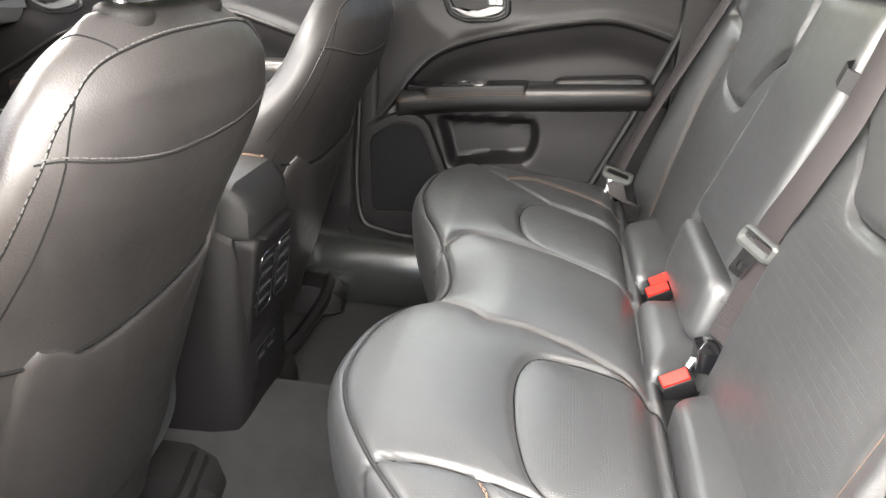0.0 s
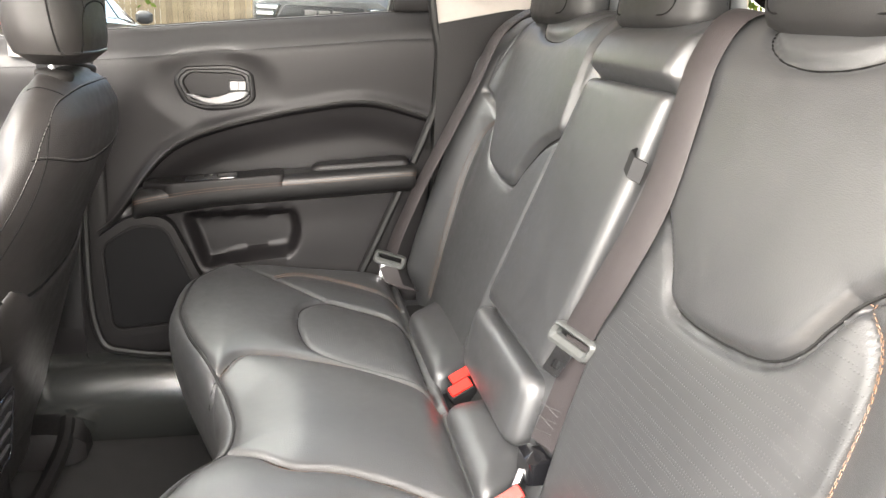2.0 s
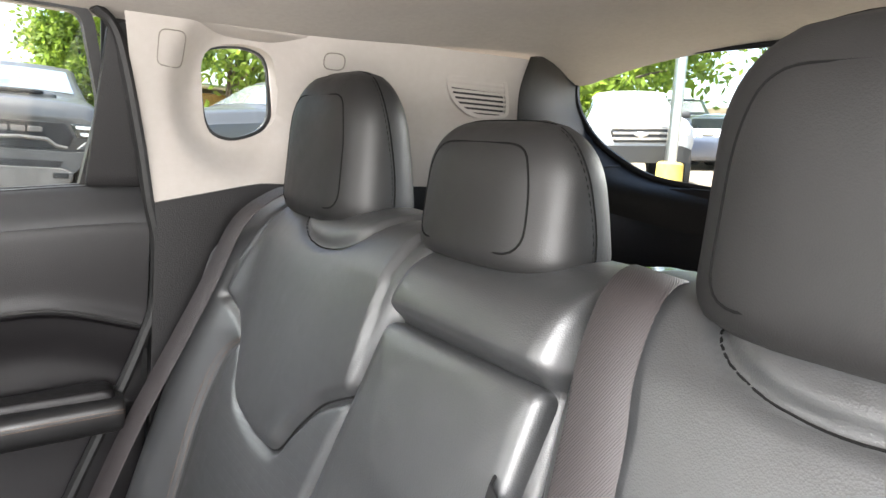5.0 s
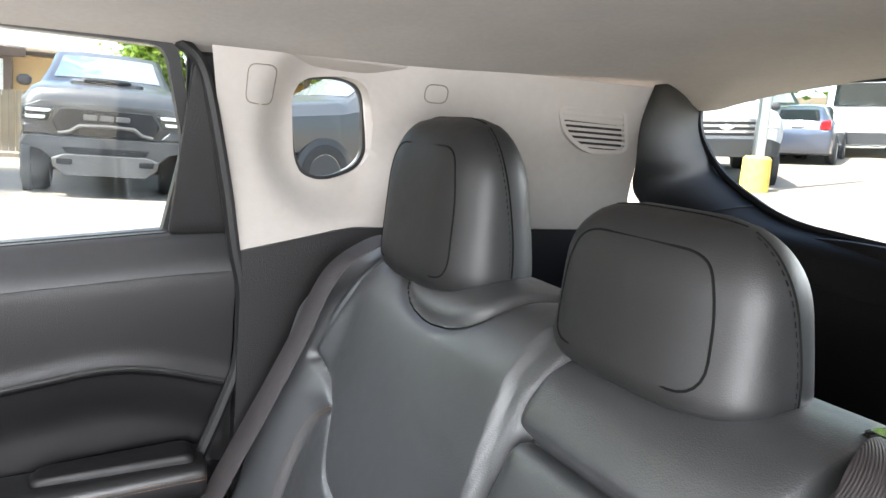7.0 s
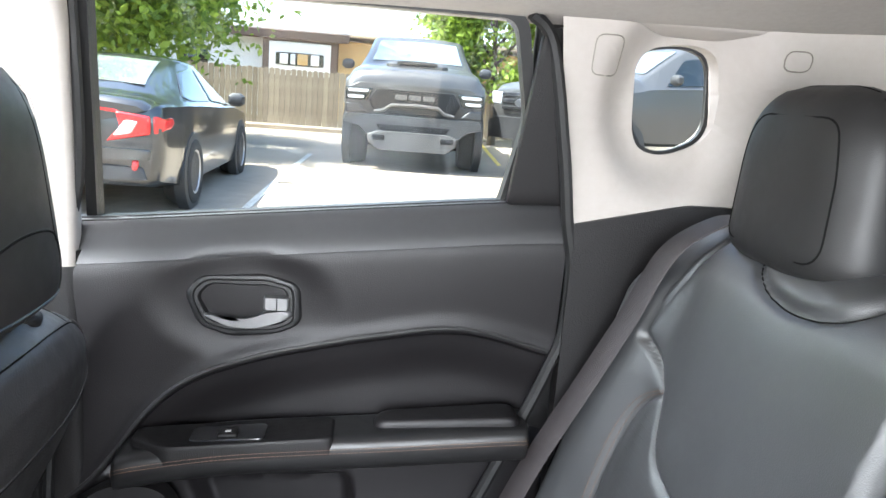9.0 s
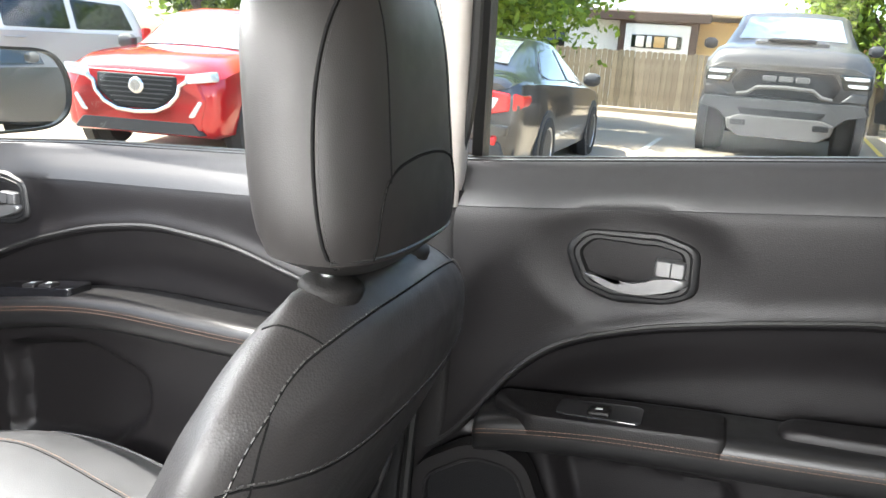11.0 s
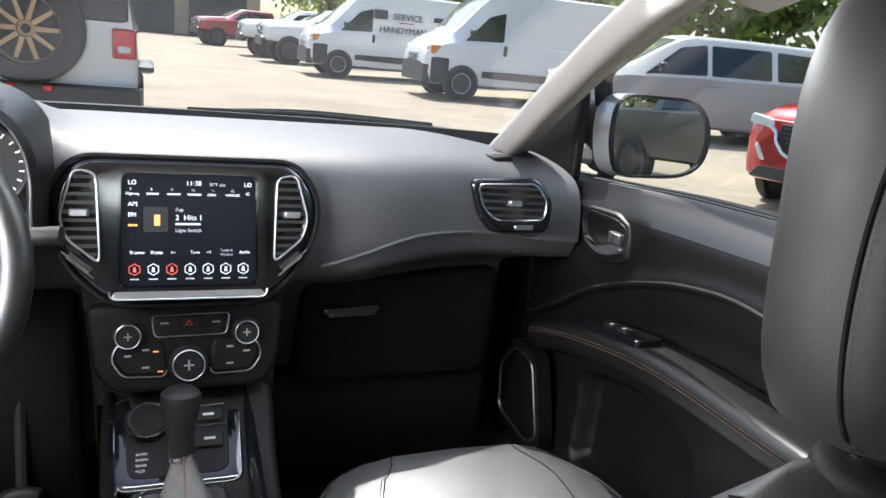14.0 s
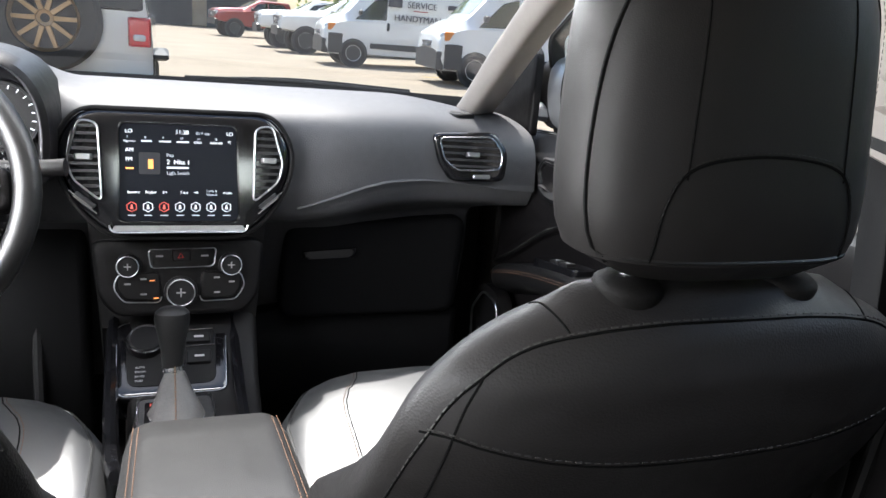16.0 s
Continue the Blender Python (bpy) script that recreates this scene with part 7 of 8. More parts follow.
def vehicle(name, label, category, m, body_mat, st, sides, wheels, screens=(), rim_mat=None, spokes=7, faces=(), group="", crown=0.03, cladding=None, mirrors=None):
    """A car from stations along its length: (y, sill, half width, belt height, half roof width, roof height)."""
    th = thing(name, label, category, group, m=m)
    rows = []
    ctrl = [Vector((a, b, c)) for a, b, c, *_ in st], [Vector((d, e, f)) for *_, d, e, f in st]
    n = 5
    for p, q in zip(spline(ctrl[0], n, closed=False), spline(ctrl[1], n, closed=False)):
        rows.append((p.x, p.y, p.z, q.x, q.y, q.z))
    rings = []
    for y, zb, w, zs, wr, zr in rows:
        half = [(0, zb), (w * 0.86, zb), (w * 0.965, zb + 0.05), (w, zb + (zs - zb) * 0.35), (w * 1.0, zb + (zs - zb) * 0.72), (w * 0.985, zs - 0.02), (w * 0.955, zs), (wr + 0.02, zr - 0.05), (wr * 0.92, zr - 0.005), (wr * 0.5, zr + crown * 0.8), (0, zr + crown)]
        ring = half + [(-a, b) for a, b in half[-2:0:-1]]
        rings.append([m @ Vector((a, y, b)) for a, b in ring])
    part("body", loft(rings), body_mat, th)

    def row(y):
        return [float(np.interp(y, [r[0] for r in rows][::1 if rows[0][0] < rows[-1][0] else -1], [r[k] for r in rows][::1 if rows[0][0] < rows[-1][0] else -1])) for k in range(6)]

    for o in sides:
        for s in (-1, 1):
            def base(y, f, s=s):
                _, zb, w, zs, wr, zr = row(y)
                p = Vector((s * (w * 0.955 + (wr + 0.02 - w * 0.955) * f), y, zs + (zr - 0.05 - zs) * f))
                return m @ p, (m.to_3x3() @ Vector((s, 0, 0.25))).normalized()
            part("window", patch(base, rounded(o, 0.06, 4), 0.008, 0.02, 0.004), DARK_GLASS, th, "dark side window")
    for y0, y1, k in screens:
        def fn(u, v, y0=y0, y1=y1, k=k):
            y = y0 + (y1 - y0) * v
            _, zb, w, zs, wr, zr = row(y)
            s = (2 * u - 1) * k
            return m @ (Vector((s * wr, y, zr + crown * (1 - abs(s) ** 1.5 * 0.9) + 0.012)))
        bm = grid(fn, 10, 8)
        solid(bm, 0.006, m.to_3x3() @ Vector((0, 0, -1)))
        part("windscreen", bm, SCREEN_GLASS, th, "sky-reflecting windscreen glass")
    for y, r, w in wheels:
        hw = row(y)[2]
        for s in (-1, 1):
            am = m @ Matrix.Translation((s * (hw + 0.004), y, r)) @ Matrix.Rotation(radians(90 * s), 4, "Y")
            part("wheel_arch", lathe([(0.0, -0.1), (r * 1.2, -0.1), (r * 1.2, 0.004), (r * 1.14, 0.010), (0.0, 0.006)], am, 26), cladding or BLACK_TRIM, th, "dark wheel arch")
            wheel_parts(th, m, y, s * (hw + 0.016 - w * 0.12), r, w, rim_mat or RIM, spokes)
    for nm, o, y, end, h, mt, lab in faces:
        fm = m @ (on_front(y) if end < 0 else Matrix(((-1, 0, 0, 0), (0, 0, 1, y), (0, 1, 0, 0), (0, 0, 0, 1))))
        part(nm, pad(rounded(o, 0.025, 4), fm, h, min(0.03, abs(h)), 0.06), mt, th, lab)
    if mirrors:
        y, z, x = mirrors
        for s in (-1, 1):
            local("mirror", box(-0.10, 0.10, -0.06, 0.06, -0.07, 0.09, 0.04), BLACK_TRIM, th, m @ Matrix.Translation((s * (x + 0.09), y, z)))
    return th


def sym(o):
    return [(-a, b) for a, b in o][::-1]


FACE_MX, FACE_PX = 90, -90
GREY_P, BLACK_P, RED_P = mat("dark_grey_truck_paint", (0.055, 0.054, 0.053), 0.42, metal=0.2, vary=0.06, vary_scale=2, coat=0.35, coat_rough=0.12), paint("black_car_paint", (0.012, 0.013, 0.016), 0.1), paint("red_car_paint", (0.42, 0.012, 0.015))
SILVER_P, WHITE_P, REDT_P, NAVY_P = mat("silver_grey_paint", (0.34, 0.345, 0.35), 0.5, metal=0.1, vary=0.05, vary_scale=2, coat=0.1), paint("white_paint", (0.72, 0.72, 0.71), 0.0), paint("dark_red_paint", (0.28, 0.02, 0.02)), paint("dark_blue_grey_paint", (0.06, 0.07, 0.10))

SKID = mat("grey_skid_paint", (0.075, 0.071, 0.066), 0.5, vary=0.15, vary_scale=6, bump=0.2)
SKID_PLATE = mat("pale_plate_metal", (0.60, 0.62, 0.58), 0.5, vary=0.06, vary_scale=12)
TRUCK_TRIM = mat("dark_grey_bumper_paint", (0.034, 0.034, 0.034), 0.42, vary=0.1, vary_scale=3)
TRUCK = [(2.95, 0.80, 0.86, 1.10, 0.70, 1.20), (2.90, 0.76, 0.98, 1.22, 0.86, 1.36), (2.65, 0.76, 1.04, 1.30, 0.90, 1.46), (1.6, 0.62, 1.04, 1.36, 0.90, 1.54), (1.35, 0.55, 1.04, 1.40, 0.86, 1.57), (0.55, 0.52, 1.03, 1.42, 0.74, 1.98),
         (0.2, 0.52, 1.03, 1.42, 0.76, 2.04), (-1.0, 0.52, 1.03, 1.42, 0.76, 2.02), (-1.25, 0.52, 1.03, 1.42, 0.78, 1.95), (-1.45, 0.55, 1.03, 1.44, 0.95, 1.46), (-2.8, 0.58, 1.03, 1.44, 0.95, 1.46), (-2.92, 0.66, 0.98, 1.40, 0.92, 1.43)]
TRUCK_SIDE = [[(1.05, 0.08), (0.62, 0.82), (0.05, 0.86), (0.05, 0.06)], [(-0.02, 0.06), (-0.02, 0.86), (-0.85, 0.84), (-1.05, 0.5), (-1.05, 0.08)]]


def pickup(m, body, label, grille, group="", lift=1.0, rim=None, detail=False, lamp=LAMP_CLEAR):
    f = [("grille", [(-0.52, 0.98), (0.52, 0.98), (0.60, 1.20), (0.52, 1.30), (-0.52, 1.30), (-0.60, 1.20)], 2.93, 1, 0.05, grille, "large front grille"),
         ("bumper", [(-0.95, 0.58), (0.95, 0.58), (0.98, 0.84), (0.80, 0.92), (-0.80, 0.92), (-0.98, 0.84)], 2.92, 1, 0.10, BLACK_TRIM if detail else grille, "front bumper")]
    for s in (1, -1):
        f.append(("headlamp", (lambda o: o if s > 0 else sym(o))([(0.64, 1.10), (0.95, 1.12), (0.96, 1.32), (0.60, 1.30)]), 2.90, 1, 0.06, lamp, "clear headlamp"))
    if detail:
        f = [("fascia", [(-0.98, 0.78), (0.98, 0.78), (1.0, 1.16), (0.8, 1.25), (-0.8, 1.25), (-1.0, 1.16)], 2.90, 1, 0.05, body, "painted front fascia"),
             ("grille", [(-0.56, 1.17), (0.56, 1.17), (0.67, 1.0), (0.58, 0.82), (-0.58, 0.82), (-0.67, 1.0)], 2.93, 1, 0.035, DARK, "black mesh grille"),
             ("bumper", [(-0.66, 0.50), (0.66, 0.50), (0.80, 0.62), (1.04, 0.68), (0.98, 0.80), (-0.98, 0.80), (-1.04, 0.68), (-0.80, 0.62)], 2.92, 1, 0.08, TRUCK_TRIM, "dark grey steel bumper"),
             ("intake", [(-0.48, 0.585), (0.48, 0.585), (0.54, 0.67), (-0.54, 0.67)], 2.995, 1, 0.012, DARK, "dark bumper intake"),
             ("skid_plate", [(-0.64, 0.40), (-0.50, 0.30), (0.50, 0.30), (0.64, 0.40), (0.66, 0.52), (0.52, 0.575), (-0.52, 0.575), (-0.66, 0.52)], 2.99, 1, 0.06, SKID, "grey skid plate")]
        for q in (-0.20, 0.0, 0.20):
            f.append(("emblem", [(q - 0.085, 1.03), (q + 0.085, 1.03), (q + 0.085, 1.10), (q - 0.085, 1.10)], 2.965, 1, 0.012, SKID, "plain grey emblem block"))
        for s in (1, -1):
            g = (lambda o: o) if s > 0 else sym
            f += [("headlamp", g([(0.68, 0.98), (1.0, 0.99), (1.0, 1.17), (0.60, 1.17)]), 2.93, 1, 0.035, DARK_GLASS, "dark headlamp housing"),
                  ("lamp_strip", g([(0.68, 1.10), (0.96, 1.10), (0.96, 1.145), (0.66, 1.145)]), 2.965, 1, 0.012, LAMP_CLEAR, "bright lamp strip"),
                  ("lamp_strip", g([(0.74, 1.01), (0.96, 1.01), (0.96, 1.055), (0.72, 1.055)]), 2.965, 1, 0.012, LAMP_CLEAR, "bright lamp strip"),
                  ("corner_panel", g([(0.66, 0.82), (0.99, 0.81), (0.99, 0.94), (0.80, 0.95)]), 2.935, 1, 0.03, TRUCK_TRIM, "dark lower corner panel"),
                  ("tow_hook", g([(0.40, 0.44), (0.60, 0.44), (0.60, 0.52), (0.40, 0.52)]), 3.04, 1, 0.02, DARK, "dark tow hook recess")]
    else:
        f += [("grille_bar", [(-0.55, z), (0.55, z), (0.55, z + 0.05), (-0.55, z + 0.05)], 2.985, 1, 0.012, CHROME, "chrome grille bar") for z in (1.03, 1.14, 1.24)]
        f += [("emblem", spline([(0.14, 1.14), (0, 1.20), (-0.14, 1.14), (0, 1.08)], 5), 3.0, 1, 0.012, STEEL, "plain oval emblem")]
    th = vehicle("pickup_truck", label, "truck", m, body, TRUCK, TRUCK_SIDE, [(1.95, 0.45, 0.30), (-1.85, 0.45, 0.30)], [(1.28, 0.62, 0.86)], rim, 8, f, group, mirrors=(1.0, 1.52, 1.06))
    if detail:
        local("hood_bulge", box(-0.46, 0.46, 1.55, 2.55, 1.46, 1.575, 0.10), body, th, m, "raised bonnet bulge")
        local("hood_scoop", box(-0.30, 0.30, 2.30, 2.57, 1.52, 1.59, 0.03), DARK, th, m, "dark bonnet scoop")
        lip = [(-0.58, 0.84), (-0.44, 0.865), (-0.34, 0.945), (0.0, 0.96), (0.34, 0.945), (0.44, 0.865), (0.58, 0.84)]
        part("grille_lip", tube([m @ Vector((a, 2.975, b)) for a, b in lip], 0.026, 8), SKID, th, "grey swept grille lip")
    return th


def at(x, y, deg, tilt=0.0):
    return Matrix.Translation((x, y, ground_z(y, x))) @ Matrix.Rotation(radians(tilt), 4, "X") @ Matrix.Rotation(radians(deg), 4, "Z")


pickup(at(14.75, -0.33, FACE_MX - 3) @ Matrix.Scale(1.075, 4), GREY_P, "dark grey lifted pickup truck parked nose-on by the fence", DARK, detail=True, rim=BLACK_TRIM)

# black saloon, tail towards the car
SALOON = [(2.30, 0.35, 0.60, 0.62, 0.5, 0.66), (2.22, 0.22, 0.78, 0.70, 0.66, 0.74), (1.9, 0.18, 0.88, 0.80, 0.74, 0.86), (1.1, 0.18, 0.90, 0.90, 0.74, 0.98), (0.9, 0.18, 0.90, 0.92, 0.70, 1.03), (0.2, 0.18, 0.90, 0.94, 0.58, 1.36), (-0.3, 0.18, 0.90, 0.96, 0.58, 1.42),
         (-0.9, 0.18, 0.90, 0.98, 0.57, 1.38), (-1.6, 0.20, 0.90, 1.00, 0.62, 1.16), (-1.85, 0.22, 0.88, 1.00, 0.70, 1.06), (-2.20, 0.28, 0.85, 1.00, 0.73, 1.04), (-2.30, 0.34, 0.77, 0.95, 0.70, 0.985)]
fc = [("bumper", [(-0.74, 0.34), (0.74, 0.34), (0.70, 0.46), (-0.70, 0.46)], -2.29, -1, 0.03, BLACK_TRIM, "dark lower bumper"),
      ("bumper_step", [(-0.76, 0.52), (0.76, 0.52), (0.77, 0.615), (-0.77, 0.615)], -2.29, -1, 0.05, BLACK_P, "rounded bumper shoulder"),
      ("number_plate", [(-0.16, 0.655), (0.16, 0.655), (0.16, 0.81), (-0.16, 0.81)], -2.30, -1, 0.012, SKID_PLATE, "blank pale number plate")]
for s in (1, -1):
    g = (lambda o: o) if s > 0 else sym
    fc.append(("tail_lamp", g([(0.46, 0.935), (0.76, 0.90), (0.76, 0.745), (0.38, 0.665), (0.50, 0.80)]), -2.295, -1, 0.022, LAMP_RED, "red corner tail lamp"))
    fc.append(("tail_lamp_core", g([(0.44, 0.715), (0.545, 0.86), (0.66, 0.855), (0.60, 0.745)]), -2.310, -1, 0.016, LAMP_CLEAR, "pale lamp insert"))
    fc.append(("lamp_strip", g([(0.14, 0.965), (0.48, 0.945), (0.49, 0.915), (0.16, 0.945)]), -2.295, -1, 0.018, LAMP_RED, "thin red lamp strip on the boot edge"))
    fc.append(("reflector", g([(0.60, 0.42), (0.66, 0.42), (0.66, 0.52), (0.60, 0.52)]), -2.30, -1, 0.035, LAMP_RED, "red reflector"))
saloon_m = at(8.75, 3.12, FACE_PX)
saloon = vehicle("sedan_car", "black four-door saloon with red wrap-round tail lamps, parked tail-on", "car", saloon_m, BLACK_P, SALOON,
                [[(0.78, 0.1), (0.2, 0.86), (-0.25, 0.9), (-0.25, 0.08)], [(-0.32, 0.08), (-0.32, 0.9), (-0.9, 0.88), (-1.35, 0.3), (-1.2, 0.1)]],
                [(1.38, 0.33, 0.22), (-1.32, 0.33, 0.22)], [(0.92, 0.25, 0.86), (-0.98, -1.66, 0.84)], RIM, 10, fc, mirrors=(0.62, 1.0, 0.88))


def saloon_side(s):
    def base(y, z):
        w = float(np.interp(y, [-2.3, -2.20, -1.85, -1.5], [0.775, 0.85, 0.88, 0.90]))
        return saloon_m @ Vector((s * w, y, z)), (saloon_m.to_3x3() @ Vector((s, -0.3, 0))).normalized()
    part("tail_lamp", patch(base, rounded([(-2.29, 0.905), (-2.0, 0.885), (-1.96, 0.84), (-2.05, 0.79), (-2.29, 0.745)], 0.02, 3), 0.012, 0.02, 0.03), LAMP_RED, saloon, "red wrap-round tail lamp")


saloon_side(1), saloon_side(-1)

# red crossover, nose towards the car
CROSS = [(2.13, 0.40, 0.62, 0.66, 0.5, 0.74), (2.05, 0.26, 0.80, 0.80, 0.64, 0.90), (1.8, 0.22, 0.87, 0.90, 0.72, 1.00), (1.1, 0.22, 0.88, 0.98, 0.72, 1.08), (0.9, 0.22, 0.88, 1.0, 0.70, 1.11), (0.25, 0.22, 0.88, 1.02, 0.58, 1.48),
         (-0.3, 0.22, 0.88, 1.04, 0.58, 1.54), (-1.3, 0.22, 0.88, 1.06, 0.57, 1.50), (-1.8, 0.24, 0.86, 1.06, 0.58, 1.34), (-2.05, 0.3, 0.82, 0.98, 0.66, 1.02), (-2.13, 0.4, 0.74, 0.88, 0.6, 0.92)]
fc = [("fascia", [(-0.66, 0.30), (0.66, 0.30), (0.72, 0.62), (0.60, 0.86), (-0.60, 0.86), (-0.72, 0.62)], 2.06, 1, 0.07, RED_P, "rounded red nose panel"),
      ("grille", [(-0.42, 0.83), (0.42, 0.83), (0.42, 0.66), (0.22, 0.50), (-0.22, 0.50), (-0.42, 0.66)], 2.12, 1, 0.025, DARK, "dark slatted grille"),
      ("lower_bumper", [(-0.70, 0.27), (0.70, 0.27), (0.60, 0.39), (-0.60, 0.39)], 2.06, 1, 0.085, BLACK_TRIM, "black lower bumper"),
      ("emblem", [(0.085 * math.cos(k * math.pi / 8), 0.72 + 0.085 * math.sin(k * math.pi / 8)) for k in range(16)], 2.145, 1, 0.02, CHROME, "plain round chrome emblem")]
for k in range(6):
    z, q = 0.555 + 0.045 * k, 0.24 + 0.028 * min(k * 1.6, 5)
    fc.append(("grille_slat", [(-q, z), (q, z), (q, z + 0.012), (-q, z + 0.012)], 2.142, 1, 0.006, TRUCK_TRIM, "thin grille slat"))
for s in (1, -1):
    g = (lambda o: o) if s > 0 else sym
    fc.append(("headlamp", g([(0.46, 0.75), (0.80, 0.80), (0.78, 0.90), (0.48, 0.85)]), 2.06, 1, 0.075, LAMP_CLEAR, "slim clear headlamp"))
    fc.append(("fog_lamp_trim", g([(0.52, 0.44), (0.59, 0.44), (0.68, 0.60), (0.64, 0.62)]), 2.12, 1, 0.018, LAMP_CLEAR, "pale slanted fog lamp trim"))
cross_m = at(7.92, 6.42, FACE_MX + 12)
cross = vehicle("crossover_car", "bright red crossover car with a dark grille, parked nose-on", "car", cross_m, RED_P, CROSS,
                [[(0.8, 0.1), (0.25, 0.86), (-0.25, 0.9), (-0.25, 0.08)], [(-0.32, 0.08), (-0.32, 0.9), (-1.2, 0.86), (-1.6, 0.3)]],
                [(1.32, 0.34, 0.22), (-1.25, 0.34, 0.22)], [(0.95, 0.3, 0.86)], BLACK_TRIM, 10, fc, mirrors=(0.62, 1.1, 0.88))
wing = [(-0.52, 0.79), (-0.45, 0.74), (-0.43, 0.65), (-0.34, 0.55), (-0.20, 0.485), (0.0, 0.47), (0.20, 0.485), (0.34, 0.55), (0.43, 0.65), (0.45, 0.74), (0.52, 0.79)]
part("grille_wing", tube([cross_m @ Vector((x, 2.150 - 0.02 * abs(x), z)) for x, z in wing], 0.024, 8), CHROME, cross, "chrome wing round the grille")

# silver minivan
MINI = [(2.55, 0.42, 0.66, 0.72, 0.5, 0.80), (2.45, 0.28, 0.86, 0.86, 0.7, 0.96), (2.1, 0.24, 0.96, 0.98, 0.8, 1.10), (1.65, 0.24, 0.98, 1.04, 0.8, 1.20), (1.4, 0.24, 0.98, 1.06, 0.78, 1.26), (0.6, 0.24, 0.98, 1.08, 0.66, 1.70), (0.0, 0.24, 0.98, 1.10, 0.66, 1.77),
        (-1.6, 0.24, 0.98, 1.12, 0.66, 1.76), (-2.25, 0.26, 0.97, 1.12, 0.66, 1.70), (-2.5, 0.32, 0.94, 1.08, 0.72, 1.20), (-2.57, 0.42, 0.86, 0.95, 0.7, 1.0)]
fc = []
for s in (1, -1):
    g = (lambda o: o) if s > 0 else sym
    fc.append(("headlamp", g([(0.50, 0.74), (0.86, 0.80), (0.86, 0.98), (0.54, 0.90)]), 2.42, 1, 0.06, LAMP_CLEAR, "clear headlamp"))
    fc.append(("tail_lamp", g([(0.72, 0.90), (0.95, 0.90), (0.93, 1.25), (0.74, 1.22)]), -2.50, -1, 0.06, LAMP_RED, "tall red tail lamp"))
mini_m = at(9.2, 12.2, FACE_MX - 15)
mini = vehicle("minivan", "silver grey minivan with dark side windows seen side-on", "van", mini_m, SILVER_P, MINI,
               [[(1.25, 0.10), (0.62, 0.84), (0.12, 0.88), (0.12, 0.06)], [(0.04, 0.06), (0.04, 0.88), (-1.05, 0.88), (-1.05, 0.06)], [(-1.15, 0.06), (-1.15, 0.88), (-2.1, 0.84), (-2.22, 0.12)]],
               [(1.55, 0.34, 0.23), (-1.52, 0.34, 0.23)], [(1.42, 0.65, 0.86)], RIM, 9, fc, mirrors=(1.0, 1.22, 0.97))
for s in (-1, 1):
    local("tail_lamp", box(s * 0.955 - 0.03, s * 0.955 + 0.03, -2.52, -2.36, 0.90, 1.26, 0.02), LAMP_RED, mini, mini_m, "red tail lamp")
    for y in (0.02, -0.18):
        local("door_handle", box(s * 0.985 - 0.02, s * 0.985 + 0.02, y - 0.09, y + 0.05, 0.97, 1.0, 0.01), SILVER_P, mini, mini_m)

# white cargo vans
VAN = [(2.95, 0.45, 0.80, 0.80, 0.60, 0.90), (2.88, 0.32, 0.98, 1.05, 0.76, 1.18), (2.55, 0.30, 1.03, 1.22, 0.84, 1.42), (2.2, 0.30, 1.03, 1.30, 0.86, 1.60), (1.55, 0.30, 1.03, 1.34, 0.88, 2.30), (1.2, 0.30, 1.03, 1.34, 0.90, 2.50), (0.8, 0.30, 1.03, 1.34, 0.92, 2.55),
       (-2.7, 0.32, 1.03, 1.34, 0.92, 2.55), (-2.92, 0.36, 1.02, 1.34, 0.92, 2.50), (-2.97, 0.42, 0.98, 1.3, 0.9, 2.4)]
INK = mat("dark_van_lettering", (0.05, 0.05, 0.06), 0.6, vary=0.1)


